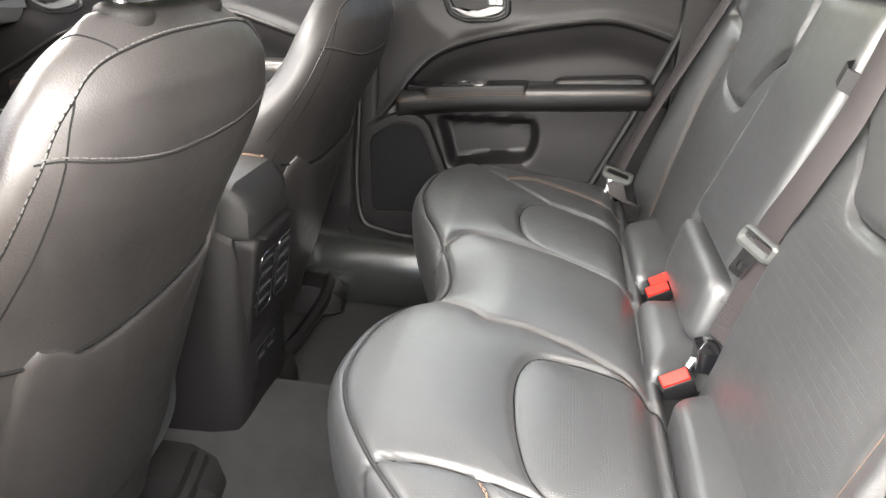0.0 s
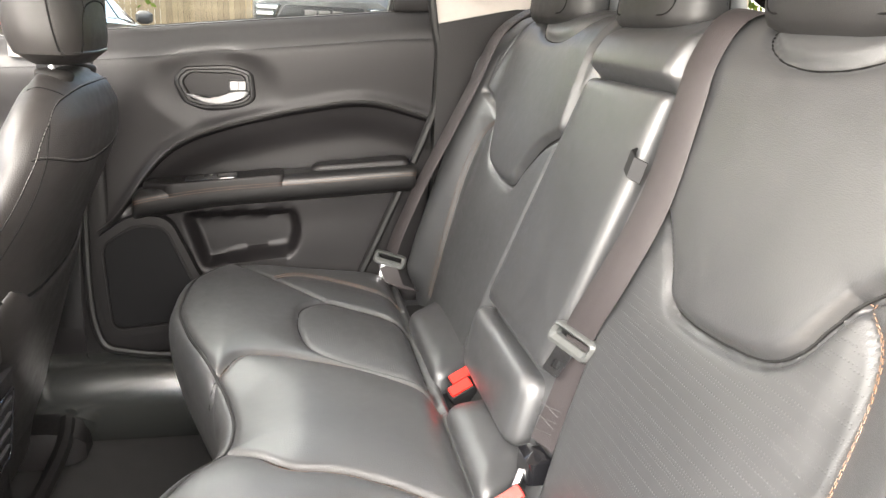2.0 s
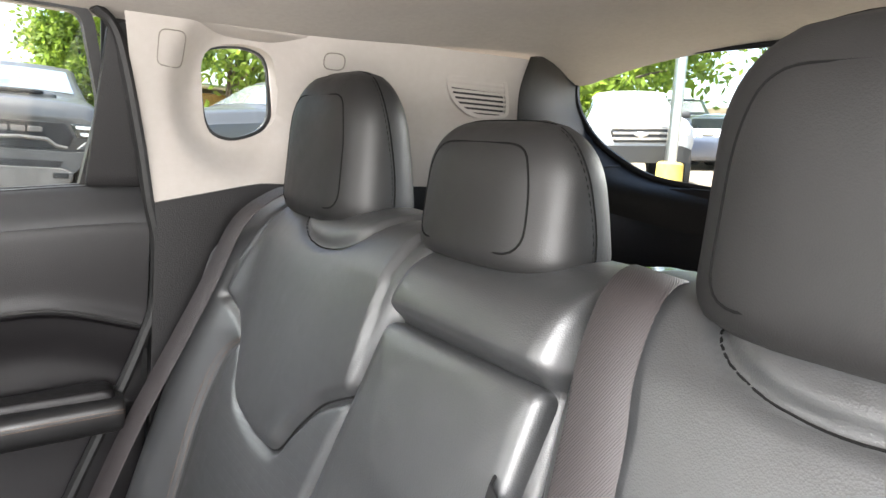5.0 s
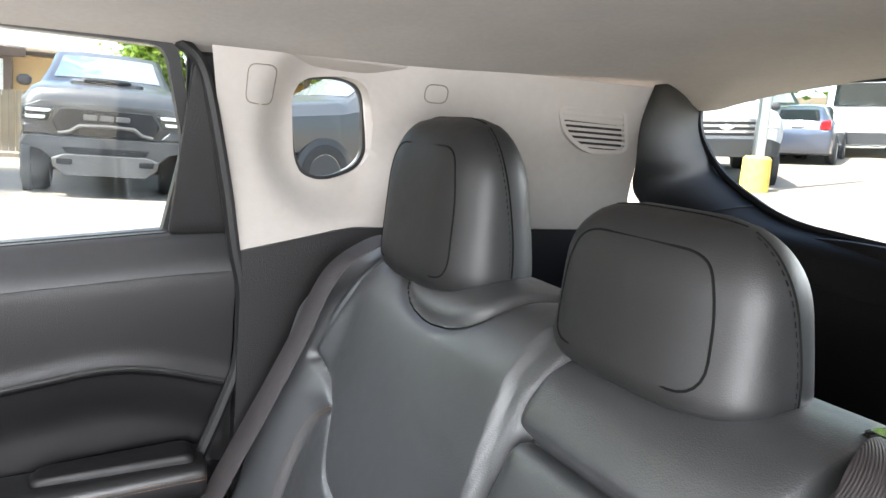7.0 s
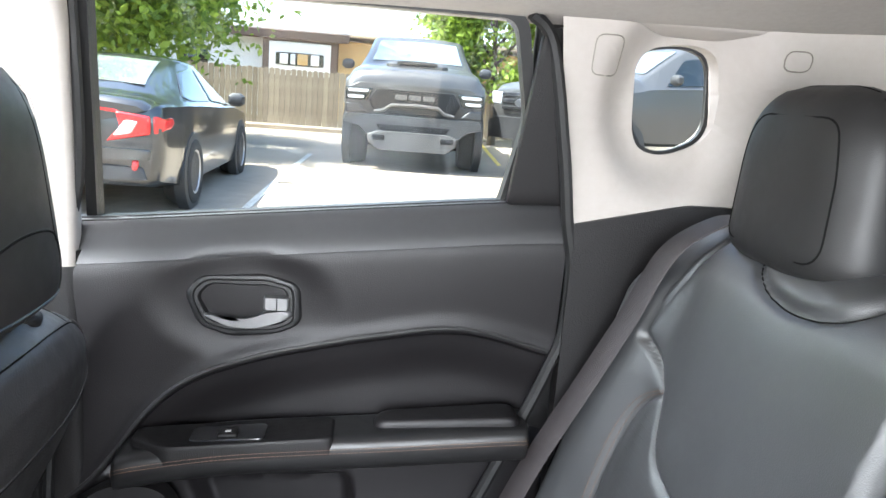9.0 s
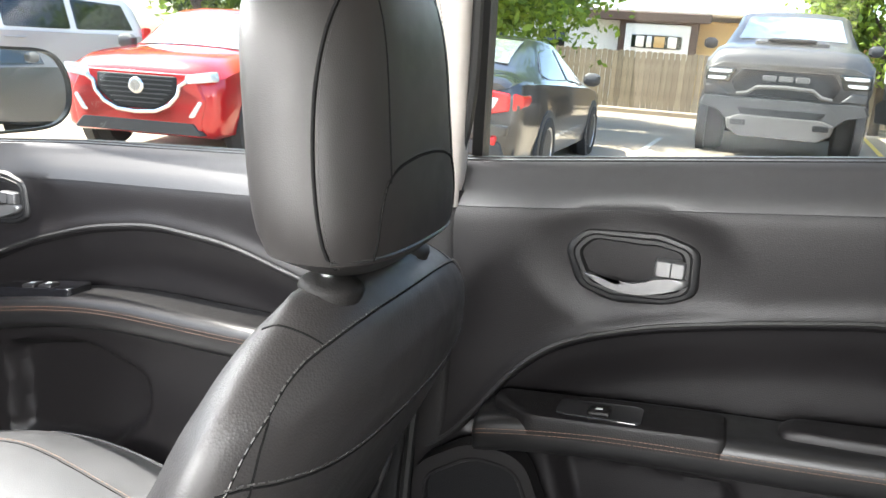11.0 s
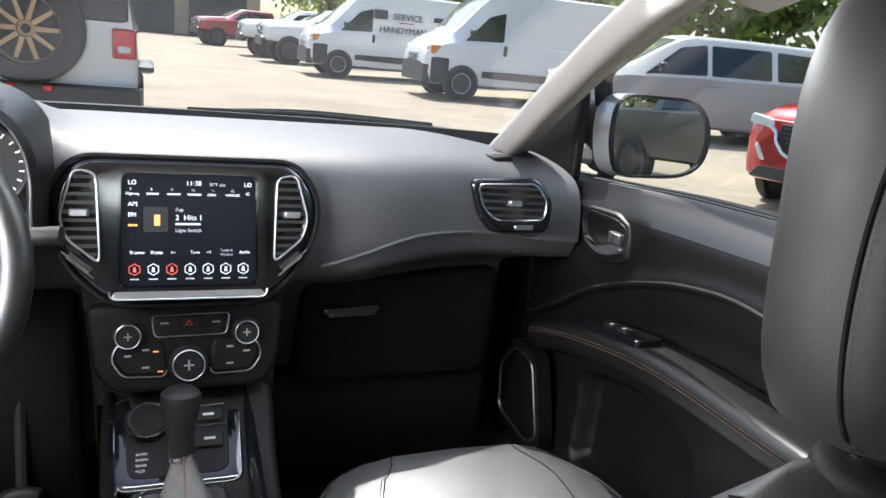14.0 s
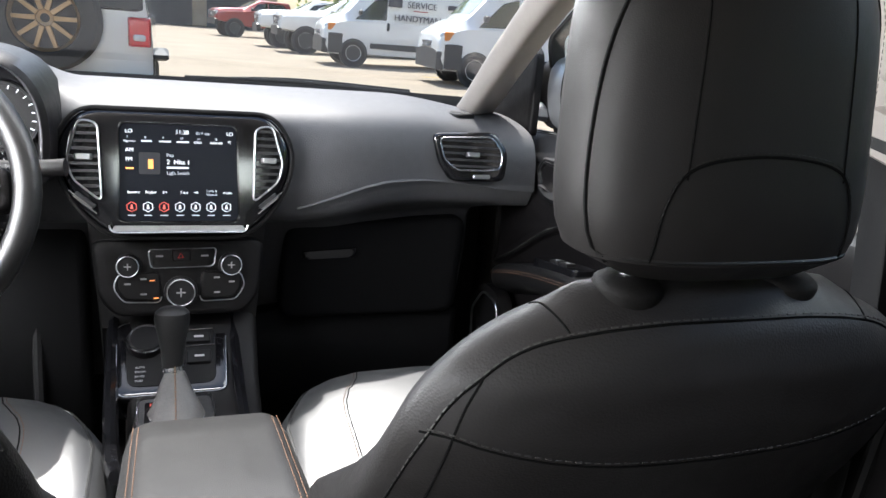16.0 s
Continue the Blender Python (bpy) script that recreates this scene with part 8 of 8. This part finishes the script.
def cargo_van(m, label, lettered):
    fc = [("grille", [(-0.42, 0.78), (0.42, 0.78), (0.46, 0.98), (-0.46, 0.98)], 2.90, 1, 0.05, BLACK_TRIM, "black grille"),
          ("bumper", [(-0.98, 0.32), (0.98, 0.32), (1.0, 0.74), (0.6, 0.80), (-0.6, 0.80), (-1.0, 0.74)], 2.84, 1, 0.12, BLACK_TRIM, "dark grey plastic bumper")]
    fc += [("grille_bar", [(-0.42, z), (0.42, z), (0.42, z + 0.045), (-0.42, z + 0.045)], 2.95, 1, 0.02, CHROME, "chrome grille bar") for z in (0.80, 0.92)]
    for s in (1, -1):
        g = (lambda o: o) if s > 0 else sym
        fc.append(("headlamp", g([(0.62, 0.90), (0.96, 0.98), (0.95, 1.18), (0.66, 1.05)]), 2.80, 1, 0.08, LAMP_CLEAR, "clear headlamp"))
    v = vehicle("cargo_van", label, "van", m, WHITE_P, VAN, [[(2.0, 0.06), (1.42, 0.58), (1.0, 0.62), (1.0, 0.04)]], [(2.0, 0.36, 0.25), (-1.95, 0.36, 0.25)], [(2.18, 1.45, 0.88)], RIM, 8, fc, "white cargo vans", mirrors=(1.85, 1.55, 1.05))
    for s in (-1, 1):
        for nm, bx, mt in (("rub_strip", (s * 1.03 - 0.02, s * 1.03 + 0.02, -2.6, 1.5, 0.52, 0.70), BLACK_TRIM), ("door_handle", (s * 1.03 - 0.03, s * 1.03 + 0.02, 0.92, 1.0, 1.08, 1.32), BLACK_TRIM),
                           ("headlamp_corner", (s * 0.965 - 0.05, s * 0.965 + 0.02, 2.55, 2.80, 0.98, 1.20), AMBER), ("fender", (s * 1.02 - 0.03, s * 1.02 + 0.025, 2.35, 2.78, 0.34, 0.92), BLACK_TRIM)):
            local(nm, box(*bx, 0.015), mt, v, m)
    if lettered:
        sm = m @ Matrix(((0, 0, 1, 1.0), (1, 0, 0, 0), (0, 1, 0, 0), (0, 0, 0, 1)))
        lm = m @ Matrix(((0, 0, -1, -1.035), (-1, 0, 0, 0.55), (0, 1, 0, 0), (0, 0, 0, 1)))
        for k, (w, x, z, sz) in enumerate((("SERVICE", 0.15, 1.82, 0.26), ("HANDYMAN", -0.25, 1.42, 0.26))):
            part("lettering", text_bm(w, sz, lm @ Matrix.Translation((x, z, 0.02)), 0.012), INK, v, "dark lettering")
        part("lettering_bar", slab([(-0.45, 1.80), (-0.02, 1.80), (-0.02, 2.06), (-0.45, 2.06)], lm @ Matrix.Translation((0, 0, 0.03)), 0.02, 0.004), INK, v, "dark plain lettering bar")
        part("lettering_bar", slab([(1.45, 1.86), (2.5, 1.86), (2.5, 2.0), (1.45, 2.0)], lm @ Matrix.Translation((0, 0, 0.03)), 0.02, 0.004), INK, v)
        part("lettering_bar", slab([(0.35, 1.72), (0.8, 1.72), (0.8, 1.75), (0.35, 1.75)], lm @ Matrix.Translation((0, 0, 0.03)), 0.02, 0.004), REDT_P, v)
    return v


cargo_van(at(8.95, 18.55, FACE_MX - 3), "white cargo van with dark plastic bumper beside the minivan", False)
cargo_van(at(7.35, 24.65, FACE_MX - 2), "white service van with dark lettering on its side", True)
SLAT_G = mat("black_grille_plastic", (0.02, 0.02, 0.021), 0.5, vary=0.1)
pickup(at(6.9, 31.2, FACE_MX), WHITE_P, "white pickup truck with a chrome grille in the parked row", SLAT_G, "white pickups")
pickup(at(6.6, 35.5, FACE_MX), WHITE_P, "white pickup truck with a chrome grille in the parked row", SLAT_G, "white pickups")
pickup(at(5.3, 47.0, FACE_MX + 10), REDT_P, "dark red pickup truck at the end of the row", SLAT_G)
# behind the car
pickup(at(12.5, -12.8, 50, -5), SILVER_P, "silver pickup truck with a barred chrome grille behind the post", SLAT_G)
pickup(at(17.2, -19.8, 46, -5), BLACK_P, "black pickup truck parked behind the post", SLAT_G)
suv_m = at(14.6, -18.6, 212, -5)
fc = [("number_plate", [(-0.16, 0.98), (0.16, 0.98), (0.16, 1.10), (-0.16, 1.10)], -2.10, -1, 0.05, PLATE, "pale plate with no readable marks"), ("rear_glass", [(-0.52, 1.12), (0.52, 1.12), (0.46, 1.44), (-0.46, 1.44)], -1.93, -1, 0.05, DARK_GLASS, "dark rear window")]
for s in (1, -1):
    g = (lambda o: o) if s > 0 else sym
    fc.append(("tail_lamp", g([(0.50, 0.92), (0.80, 0.92), (0.78, 1.18), (0.56, 1.14)]), -2.06, -1, 0.07, LAMP_RED, "red tail lamp"))
vehicle("suv_car", "dark blue-grey family SUV with red tail lamps", "car", suv_m, NAVY_P, CROSS, [[(0.8, 0.1), (0.25, 0.86), (-0.25, 0.9), (-0.25, 0.08)], [(-0.32, 0.08), (-0.32, 0.9), (-1.2, 0.86), (-1.6, 0.3)]],
        [(1.32, 0.34, 0.22), (-1.25, 0.34, 0.22)], [(0.95, 0.3, 0.86)], RIM, 8, fc)
vehicle("cargo_van", "white passenger van far behind the car", "van", at(16.2, -23.2, 215, -5), WHITE_P, VAN, [[(2.0, 0.06), (1.42, 0.58), (1.0, 0.62), (1.0, 0.04)]], [(2.0, 0.36, 0.25), (-1.95, 0.36, 0.25)], [(2.18, 1.45, 0.88)], RIM, 8,
        [("rear_glass", [(-0.8, 1.5), (0.8, 1.5), (0.75, 2.2), (-0.75, 2.2)], -2.95, -1, 0.04, DARK_GLASS, "dark rear window"), ("bumper", [(-0.95, 0.4), (0.95, 0.4), (0.95, 0.75), (-0.95, 0.75)], -2.95, -1, 0.10, BLACK_TRIM, "dark rear bumper")], "white cargo vans")
pickup(at(12.2, -4.6, 20, -3), GREY_P, "grey pickup truck parked beside the lifted truck", SLAT_G)
post = thing("lamp_post", "pale steel lamp post on a yellow concrete base", "lamp post")
part("pole", tube([(9.5, -10.9, ground_z(-10.9) + 0.7), (9.5, -10.9, 7.0)], 0.11, 14), STEEL, post)
part("base", lathe([(0.0, 0.0), (0.26, 0.0), (0.25, 0.75), (0.20, 0.80), (0.0, 0.80)], Matrix.Translation((9.5, -10.9, ground_z(-10.9) - 0.02)), 20), LINE_Y, post, "yellow painted base")

# white off-roader ahead, tail towards the car
jm = at(-0.93, 9.6, 0)
OFF = [(2.1, 0.6, 0.6, 1.0, 0.55, 1.12), (2.0, 0.55, 0.68, 1.08, 0.6, 1.2), (0.7, 0.5, 0.78, 1.18, 0.66, 1.28), (0.45, 0.5, 0.80, 1.22, 0.66, 1.34), (0.2, 0.5, 0.80, 1.22, 0.64, 1.82), (-0.2, 0.5, 0.80, 1.22, 0.66, 1.86), (-1.9, 0.5, 0.80, 1.22, 0.66, 1.86), (-2.0, 0.55, 0.80, 1.22, 0.67, 1.83)]
fc = [("rear_window", [(-0.60, 1.26), (0.60, 1.26), (0.56, 1.78), (-0.56, 1.78)], -1.99, -1, 0.03, DARK_GLASS, "dark soft-top rear window"),
      ("bumper", [(-0.84, 0.50), (0.84, 0.50), (0.84, 0.74), (-0.84, 0.74)], -1.98, -1, 0.20, BLACK_TRIM, "black rear bumper"),
      ("number_plate", [(-0.46, 0.62), (-0.18, 0.62), (-0.18, 0.74), (-0.46, 0.74)], -2.18, -1, 0.012, PLATE, "pale plate with plain bars"),
      ("plate_bar", [(-0.43, 0.655), (-0.21, 0.655), (-0.21, 0.70), (-0.43, 0.70)], -2.19, -1, 0.008, INK, "dark plain bar")]
for s in (1, -1):
    g = (lambda o: o) if s > 0 else sym
    fc.append(("tail_lamp", g([(0.60, 0.97), (0.79, 0.97), (0.79, 1.22), (0.60, 1.22)]), -2.0, -1, 0.07, LAMP_RED, "square red tail lamp"))
    fc.append(("lamp_core", g([(0.64, 1.02), (0.75, 1.02), (0.75, 1.08), (0.64, 1.08)]), -2.06, -1, 0.02, LAMP_CLEAR, "white lamp insert"))
    fc.append(("reflector", g([(0.10, 0.68), (0.17, 0.68), (0.17, 0.74), (0.10, 0.74)]), -2.19, -1, 0.012, LAMP_RED, "small red reflector"))
jeep = vehicle("off_road_car", "white off-roader with a tailgate spare wheel and black soft top", "car", jm, WHITE_P, OFF, [[(0.1, 0.05), (0.1, 0.9), (-0.7, 0.9), (-0.7, 0.05)], [(-0.8, 0.05), (-0.8, 0.9), (-1.85, 0.9), (-1.85, 0.05)]],
               [(1.3, 0.42, 0.28), (-1.25, 0.42, 0.28)], [(0.42, 0.22, 0.9)], BLACK_TRIM, 6, fc)
local("soft_top", box(-0.73, 0.73, -2.035, 0.15, 1.235, 1.90, 0.05), BLACK_TRIM, jeep, jm, "black fabric soft top")
GOLD_RIM = mat("bronze_rim", (0.30, 0.20, 0.11), 0.4, metal=0.7, vary=0.15)
sw = jm @ Matrix.Translation((0.0, -2.06, 1.16)) @ Matrix.Rotation(radians(90), 4, "X")
spare = part("spare_wheel", lathe([(0.24, -0.02), (0.36, -0.02), (0.42, 0.04), (0.42, 0.20), (0.39, 0.25), (0.27, 0.25), (0.25, 0.16)], sw, 32), TYRE, jeep, "black spare tyre")
part("rim", lathe([(0.0, 0.15), (0.07, 0.17), (0.08, 0.12), (0.22, 0.10), (0.25, 0.20), (0.265, 0.22), (0.27, 0.10)], sw, 28), GOLD_RIM, spare, "bronze spare rim")
for k in range(10):
    a = 2 * math.pi * k / 10
    d, e = Vector((math.cos(a), math.sin(a))), Vector((-math.sin(a), math.cos(a)))
    part("spoke", slab([d * 0.06 + e * 0.02, d * 0.24 + e * 0.016, d * 0.24 - e * 0.016, d * 0.06 - e * 0.02], sw @ Matrix.Translation((0, 0, 0.20)), 0.05, 0.006), GOLD_RIM, spare)
for s in (-1, 1):
    local("fender_flare", box(s * 0.86 - 0.07, s * 0.86 + 0.07, -1.75, -0.75, 0.84, 0.93, 0.04), BLACK_TRIM, jeep, jm, "black wheel flare")

# ---- fence, buildings ----
PLANK = mat("weathered_fence_wood", (0.20, 0.165, 0.115), 0.85, vary=0.3, vary_scale=3, bump=0.6, bump_scale=60, island=0.22)
fence = thing("fence", "weathered grey-brown vertical board fence along the car park", "fence", kind="structure")
plank_me = None
FX = 20.4
for y in (-12, -8, -4, 0, 4, 8, 12):
    part("post", box(FX + 0.03, FX + 0.12, y - 0.045, y + 0.045, max(ground_z(y), 0) - 0.1, max(ground_z(y), 0) + 1.5, 0.006), PLANK, fence)
for z in (0.35, 1.2):
    part("rail", box(FX + 0.015, FX + 0.05, -13, 14, z, z + 0.09, 0.005), PLANK, fence)
rng = random.Random(4)
for k in range(190):
    y = -13 + 0.142 * k
    if plank_me is None:
        ob = part("plank", slab(rounded([(-0.066, 0.0), (0.066, 0.0), (0.066, 1.52), (0.0, 1.545), (-0.066, 1.52)], 0.008, 1), Matrix(((0, 0, -1, 0), (1, 0, 0, 0), (0, 1, 0, 0), (0, 0, 0, 1))), 0.018, 0.003), PLANK, fence)
        plank_me = ob.data
    else:
        ob = new("plank", plank_me)
        ob.parent = fence
        ob.matrix_parent_inverse = Matrix.Identity(4)
    ob.location = (FX + rng.uniform(-0.004, 0.004), y, ground_z(y, FX) + rng.uniform(-0.01, 0.02))
tagged(part("kerb", box(19.6, 19.85, -13, 14, 0.05, 0.27, 0.03), CONCRETE), "low concrete kerb before the fence", "kerb", kind="structure")

HOME_W = mat("white_siding", (0.70, 0.69, 0.66), 0.7, vary=0.08, vary_scale=2, bump=0.3, bump_scale=20)
HOME_B = mat("dark_brown_trim", (0.06, 0.035, 0.025), 0.7, vary=0.15, vary_scale=4)
HOME_T = mat("tan_siding", (0.48, 0.31, 0.12), 0.75, vary=0.12, vary_scale=2, bump=0.3, bump_scale=20)
home = thing("mobile_home", "low white and tan mobile home behind the fence", "house")
part("wall", box(26.0, 30.0, 4.15, 13.0, 0.0, 2.75, 0.05), HOME_W, home, "white siding wall")
part("wall", box(26.0, 30.0, -8.0, 1.85, 0.0, 2.80, 0.05), HOME_T, home, "tan siding wall")
part("bay", box(25.6, 27.0, 1.75, 4.20, 0.0, 2.95, 0.05), HOME_B, home, "dark brown framed bay")
part("roof", box(25.5, 30.4, -8.2, 13.2, 2.95, 3.10, 0.05), HOME_W, home, "pale flat roof")
part("fascia", box(25.4, 25.65, 1.4, 5.2, 2.68, 2.98, 0.03), HOME_B, home, "dark brown fascia")
part("bay_panel", box(25.54, 25.66, 1.98, 3.98, 1.55, 2.62, 0.02), HOME_W, home, "white panel in the bay")
bw = part("window", box(25.50, 25.60, 2.20, 3.76, 1.86, 2.28, 0.02), DARK_GLASS, home, "long dark window")
for y0, y1, mt in ((2.35, 2.62, HOME_W), (2.72, 3.05, HOME_T), (3.12, 3.28, LAMP_CLEAR), (3.36, 3.62, HOME_W)):
    part("blind", box(25.48, 25.51, y0, y1, 1.90, 2.24, 0.01), mt, bw)
for y in (6.0, 8.2):
    w = part("window", box(25.96, 26.02, y, y + 0.9, 1.5, 2.3, 0.02), DARK_GLASS, home)
    part("frame", box(25.93, 25.98, y - 0.05, y, 1.45, 2.35, 0.01), HOME_W, w)

GAR = mat("tan_garage_cladding", (0.42, 0.32, 0.22), 0.8, vary=0.15, vary_scale=0.6, bump=0.3, bump_scale=6)
SHUT = mat("dark_shutter", (0.035, 0.037, 0.04), 0.5, vary=0.2, vary_scale=2)
gar = thing("garage_building", "tan metal-clad workshop with dark roller doors", "building")
part("wall", box(-26, 8.5, 66, 82, 0.0, 6.4, 0.1), GAR, gar, "tan clad wall")
part("roof", box(-27, 9.2, 65, 83, 6.4, 6.9, 0.1), HOME_B, gar, "dark roof edge")
for x in (-22, -15.5, -9, -2.5, 3.0):
    d = part("roller_door", box(x, x + 4.4, 65.85, 66.05, 0.0, 4.4, 0.03), SHUT, gar, "dark roller door")
    for k in range(8):
        part("slat", box(x + 0.1, x + 4.3, 65.80, 65.86, 0.3 + 0.5 * k, 0.36 + 0.5 * k, 0.01), BLACK_TRIM, d)
    for k in range(4):
        part("pane", box(x + 0.4 + 0.95 * k, x + 1.1 + 0.95 * k, 65.78, 65.84, 3.5, 3.75, 0.01), LAMP_CLEAR, d, "small light pane")

# ---- trees ----
BARK = mat("grey_brown_bark", (0.11, 0.085, 0.06), 0.9, vary=0.3, vary_scale=6, bump=1.0, bump_scale=30)


def leaf_material(name, color):
    m = bpy.data.materials.new(name)
    m.use_nodes = True
    nt = m.node_tree
    b = nt.nodes["Principled BSDF"]
    b.inputs["Roughness"].default_value = 0.55
    g = nt.nodes.new("ShaderNodeNewGeometry")
    ramp = nt.nodes.new("ShaderNodeValToRGB")
    c = Vector(color)
    ramp.color_ramp.elements[0].color = (*(c * 0.55), 1)
    ramp.color_ramp.elements[1].color = (c.x * 1.6, c.y * 1.35, c.z * 1.1, 1)
    nt.links.new(g.outputs["Random Per Island"], ramp.inputs[0])
    nt.links.new(ramp.outputs[0], b.inputs["Base Color"])
    t = nt.nodes.new("ShaderNodeBsdfTranslucent")
    nt.links.new(ramp.outputs[0], t.inputs["Color"])
    mx = nt.nodes.new("ShaderNodeMixShader")
    mx.inputs[0].default_value = 0.5
    nt.links.new(b.outputs[0], mx.inputs[1])
    nt.links.new(t.outputs[0], mx.inputs[2])
    nt.links.new(mx.outputs[0], nt.nodes["Material Output"].inputs["Surface"])
    return m


LEAF = leaf_material("spring_leaves", (0.20, 0.32, 0.05))
LEAF_D = leaf_material("dark_leaves", (0.13, 0.22, 0.04))


def tree(at_, h, base, spread, n, leaf, mt, seed, label):
    """A tapered trunk with limbs, and a crown of clumped single leaves."""
    r = np.random.RandomState(seed)
    t = thing("tree", label, "tree", at=at_)
    o = Vector(at_)
    top = o + Vector((r.uniform(-0.3, 0.3), r.uniform(-0.3, 0.3), h * 0.8))
    bm = tube(spline([o - Vector((0, 0, 0.2)), o + Vector((0.05, 0.02, base * 0.6)), o.lerp(top, 0.6), top], 6, closed=False), lambda k: 0.05 * h / 2.5 * (1 - 0.85 * k) + 0.01, 9)
    centres = []
    for k in range(26):
        a = r.uniform(0, 6.283)
        f = r.uniform(0, 1) ** 0.8
        z = base + (h - base) * f
        rad = spread * (0.35 + 0.65 * math.sin(math.pi * min(f * 0.85 + 0.12, 1))) * r.uniform(0.55, 1.0)
        c = o + Vector((rad * math.cos(a), rad * math.sin(a), z))
        centres.append(c)
        if k < 14:
            s = o.lerp(top, min(0.25 + 0.6 * f, 0.95))
            tube(spline([s, s.lerp(c, 0.5) + Vector((0, 0, 0.15)), c], 4, closed=False), lambda q: 0.03 * h / 4 * (1 - 0.8 * q) + 0.006, 6, bm=bm)
    part("trunk", bm, BARK, t, "grey-brown trunk and limbs")
    cc = np.array([[*c] for c in centres])
    pick = r.randint(0, len(cc), n)
    off = r.normal(size=(n, 3)) * np.array([0.30, 0.30, 0.22]) * spread * 0.62
    p = cc[pick] + off
    d1 = r.normal(size=(n, 3))
    d1 /= np.linalg.norm(d1, axis=1)[:, None]
    d2 = np.cross(d1, r.normal(size=(n, 3)))
    d2 /= np.linalg.norm(d2, axis=1)[:, None]
    s = leaf * r.uniform(0.6, 1.3, (n, 1))
    v = np.stack([p - d1 * s, p + d2 * s * 0.5, p + d1 * s, p - d2 * s * 0.5], 1).reshape(-1, 3)
    me = bpy.data.meshes.new("crown")
    me.from_pydata(v.tolist(), [], [(4 * i, 4 * i + 1, 4 * i + 2, 4 * i + 3) for i in range(n)])
    me.materials.append(mt)
    ob = new("crown", me)
    ob.parent = t
    ob.matrix_parent_inverse = t.matrix_basis.inverted()
    ob["label"] = "crown of many small bright green leaves"
    return t


tree((14.0, 5.1, 0.1), 6.0, 1.7, 3.0, 48000, 0.09, LEAF, 3, "leafy young broadleaf tree between the parked cars")
tree((18.6, -2.5, 0.1), 5.4, 1.6, 2.0, 26000, 0.085, LEAF, 5, "leafy young broadleaf tree before the fence")
tree((23.4, -6.5, 0), 7.5, 2.0, 2.8, 9000, 0.14, LEAF, 7, "broadleaf tree behind the fence")
tree((23.5, 12.5, 0), 8.0, 1.8, 3.2, 9000, 0.15, LEAF, 8, "broadleaf tree behind the fence")
tree((16.5, 13.5, 0), 6.5, 2.2, 2.4, 8000, 0.12, LEAF, 9, "bright green tree behind the minivan")
for k, (x, y, hh) in enumerate(((17, 22, 11), (21, 26, 13), (15, 30, 12), (19, 35, 13), (13.5, 41, 12), (17, 47, 14), (12, 56, 14), (25, 19, 12), (-30, 92, 15), (-12, 95, 15), (4, 94, 16), (16, 75, 15))):
    tree((x, y, 0), hh, 1.4, 4.4, 8000, 0.26, LEAF_D if k % 3 else LEAF, 20 + k, "tall leafy tree at the edge of the car park")
for k, (x, y, hh) in enumerate(((21, -20, 8), (25, -14, 9), (17, -27, 9), (11, -31, 9), (28, -26, 10), (5, -34, 9), (23, -9.5, 8), (-3, -36, 10))):
    tree((x, y, ground_z(y)), hh, 1.6, 3.6, 8000, 0.20, LEAF, 50 + k, "broadleaf tree beyond the parked trucks")
bank = box(0, 34, -31.0, -30.6, 2.0, 4.6, 0.05)
tagged(part("boundary_wall", bank, PLANK), "weathered timber boundary wall behind the parked vehicles", "wall", kind="structure")
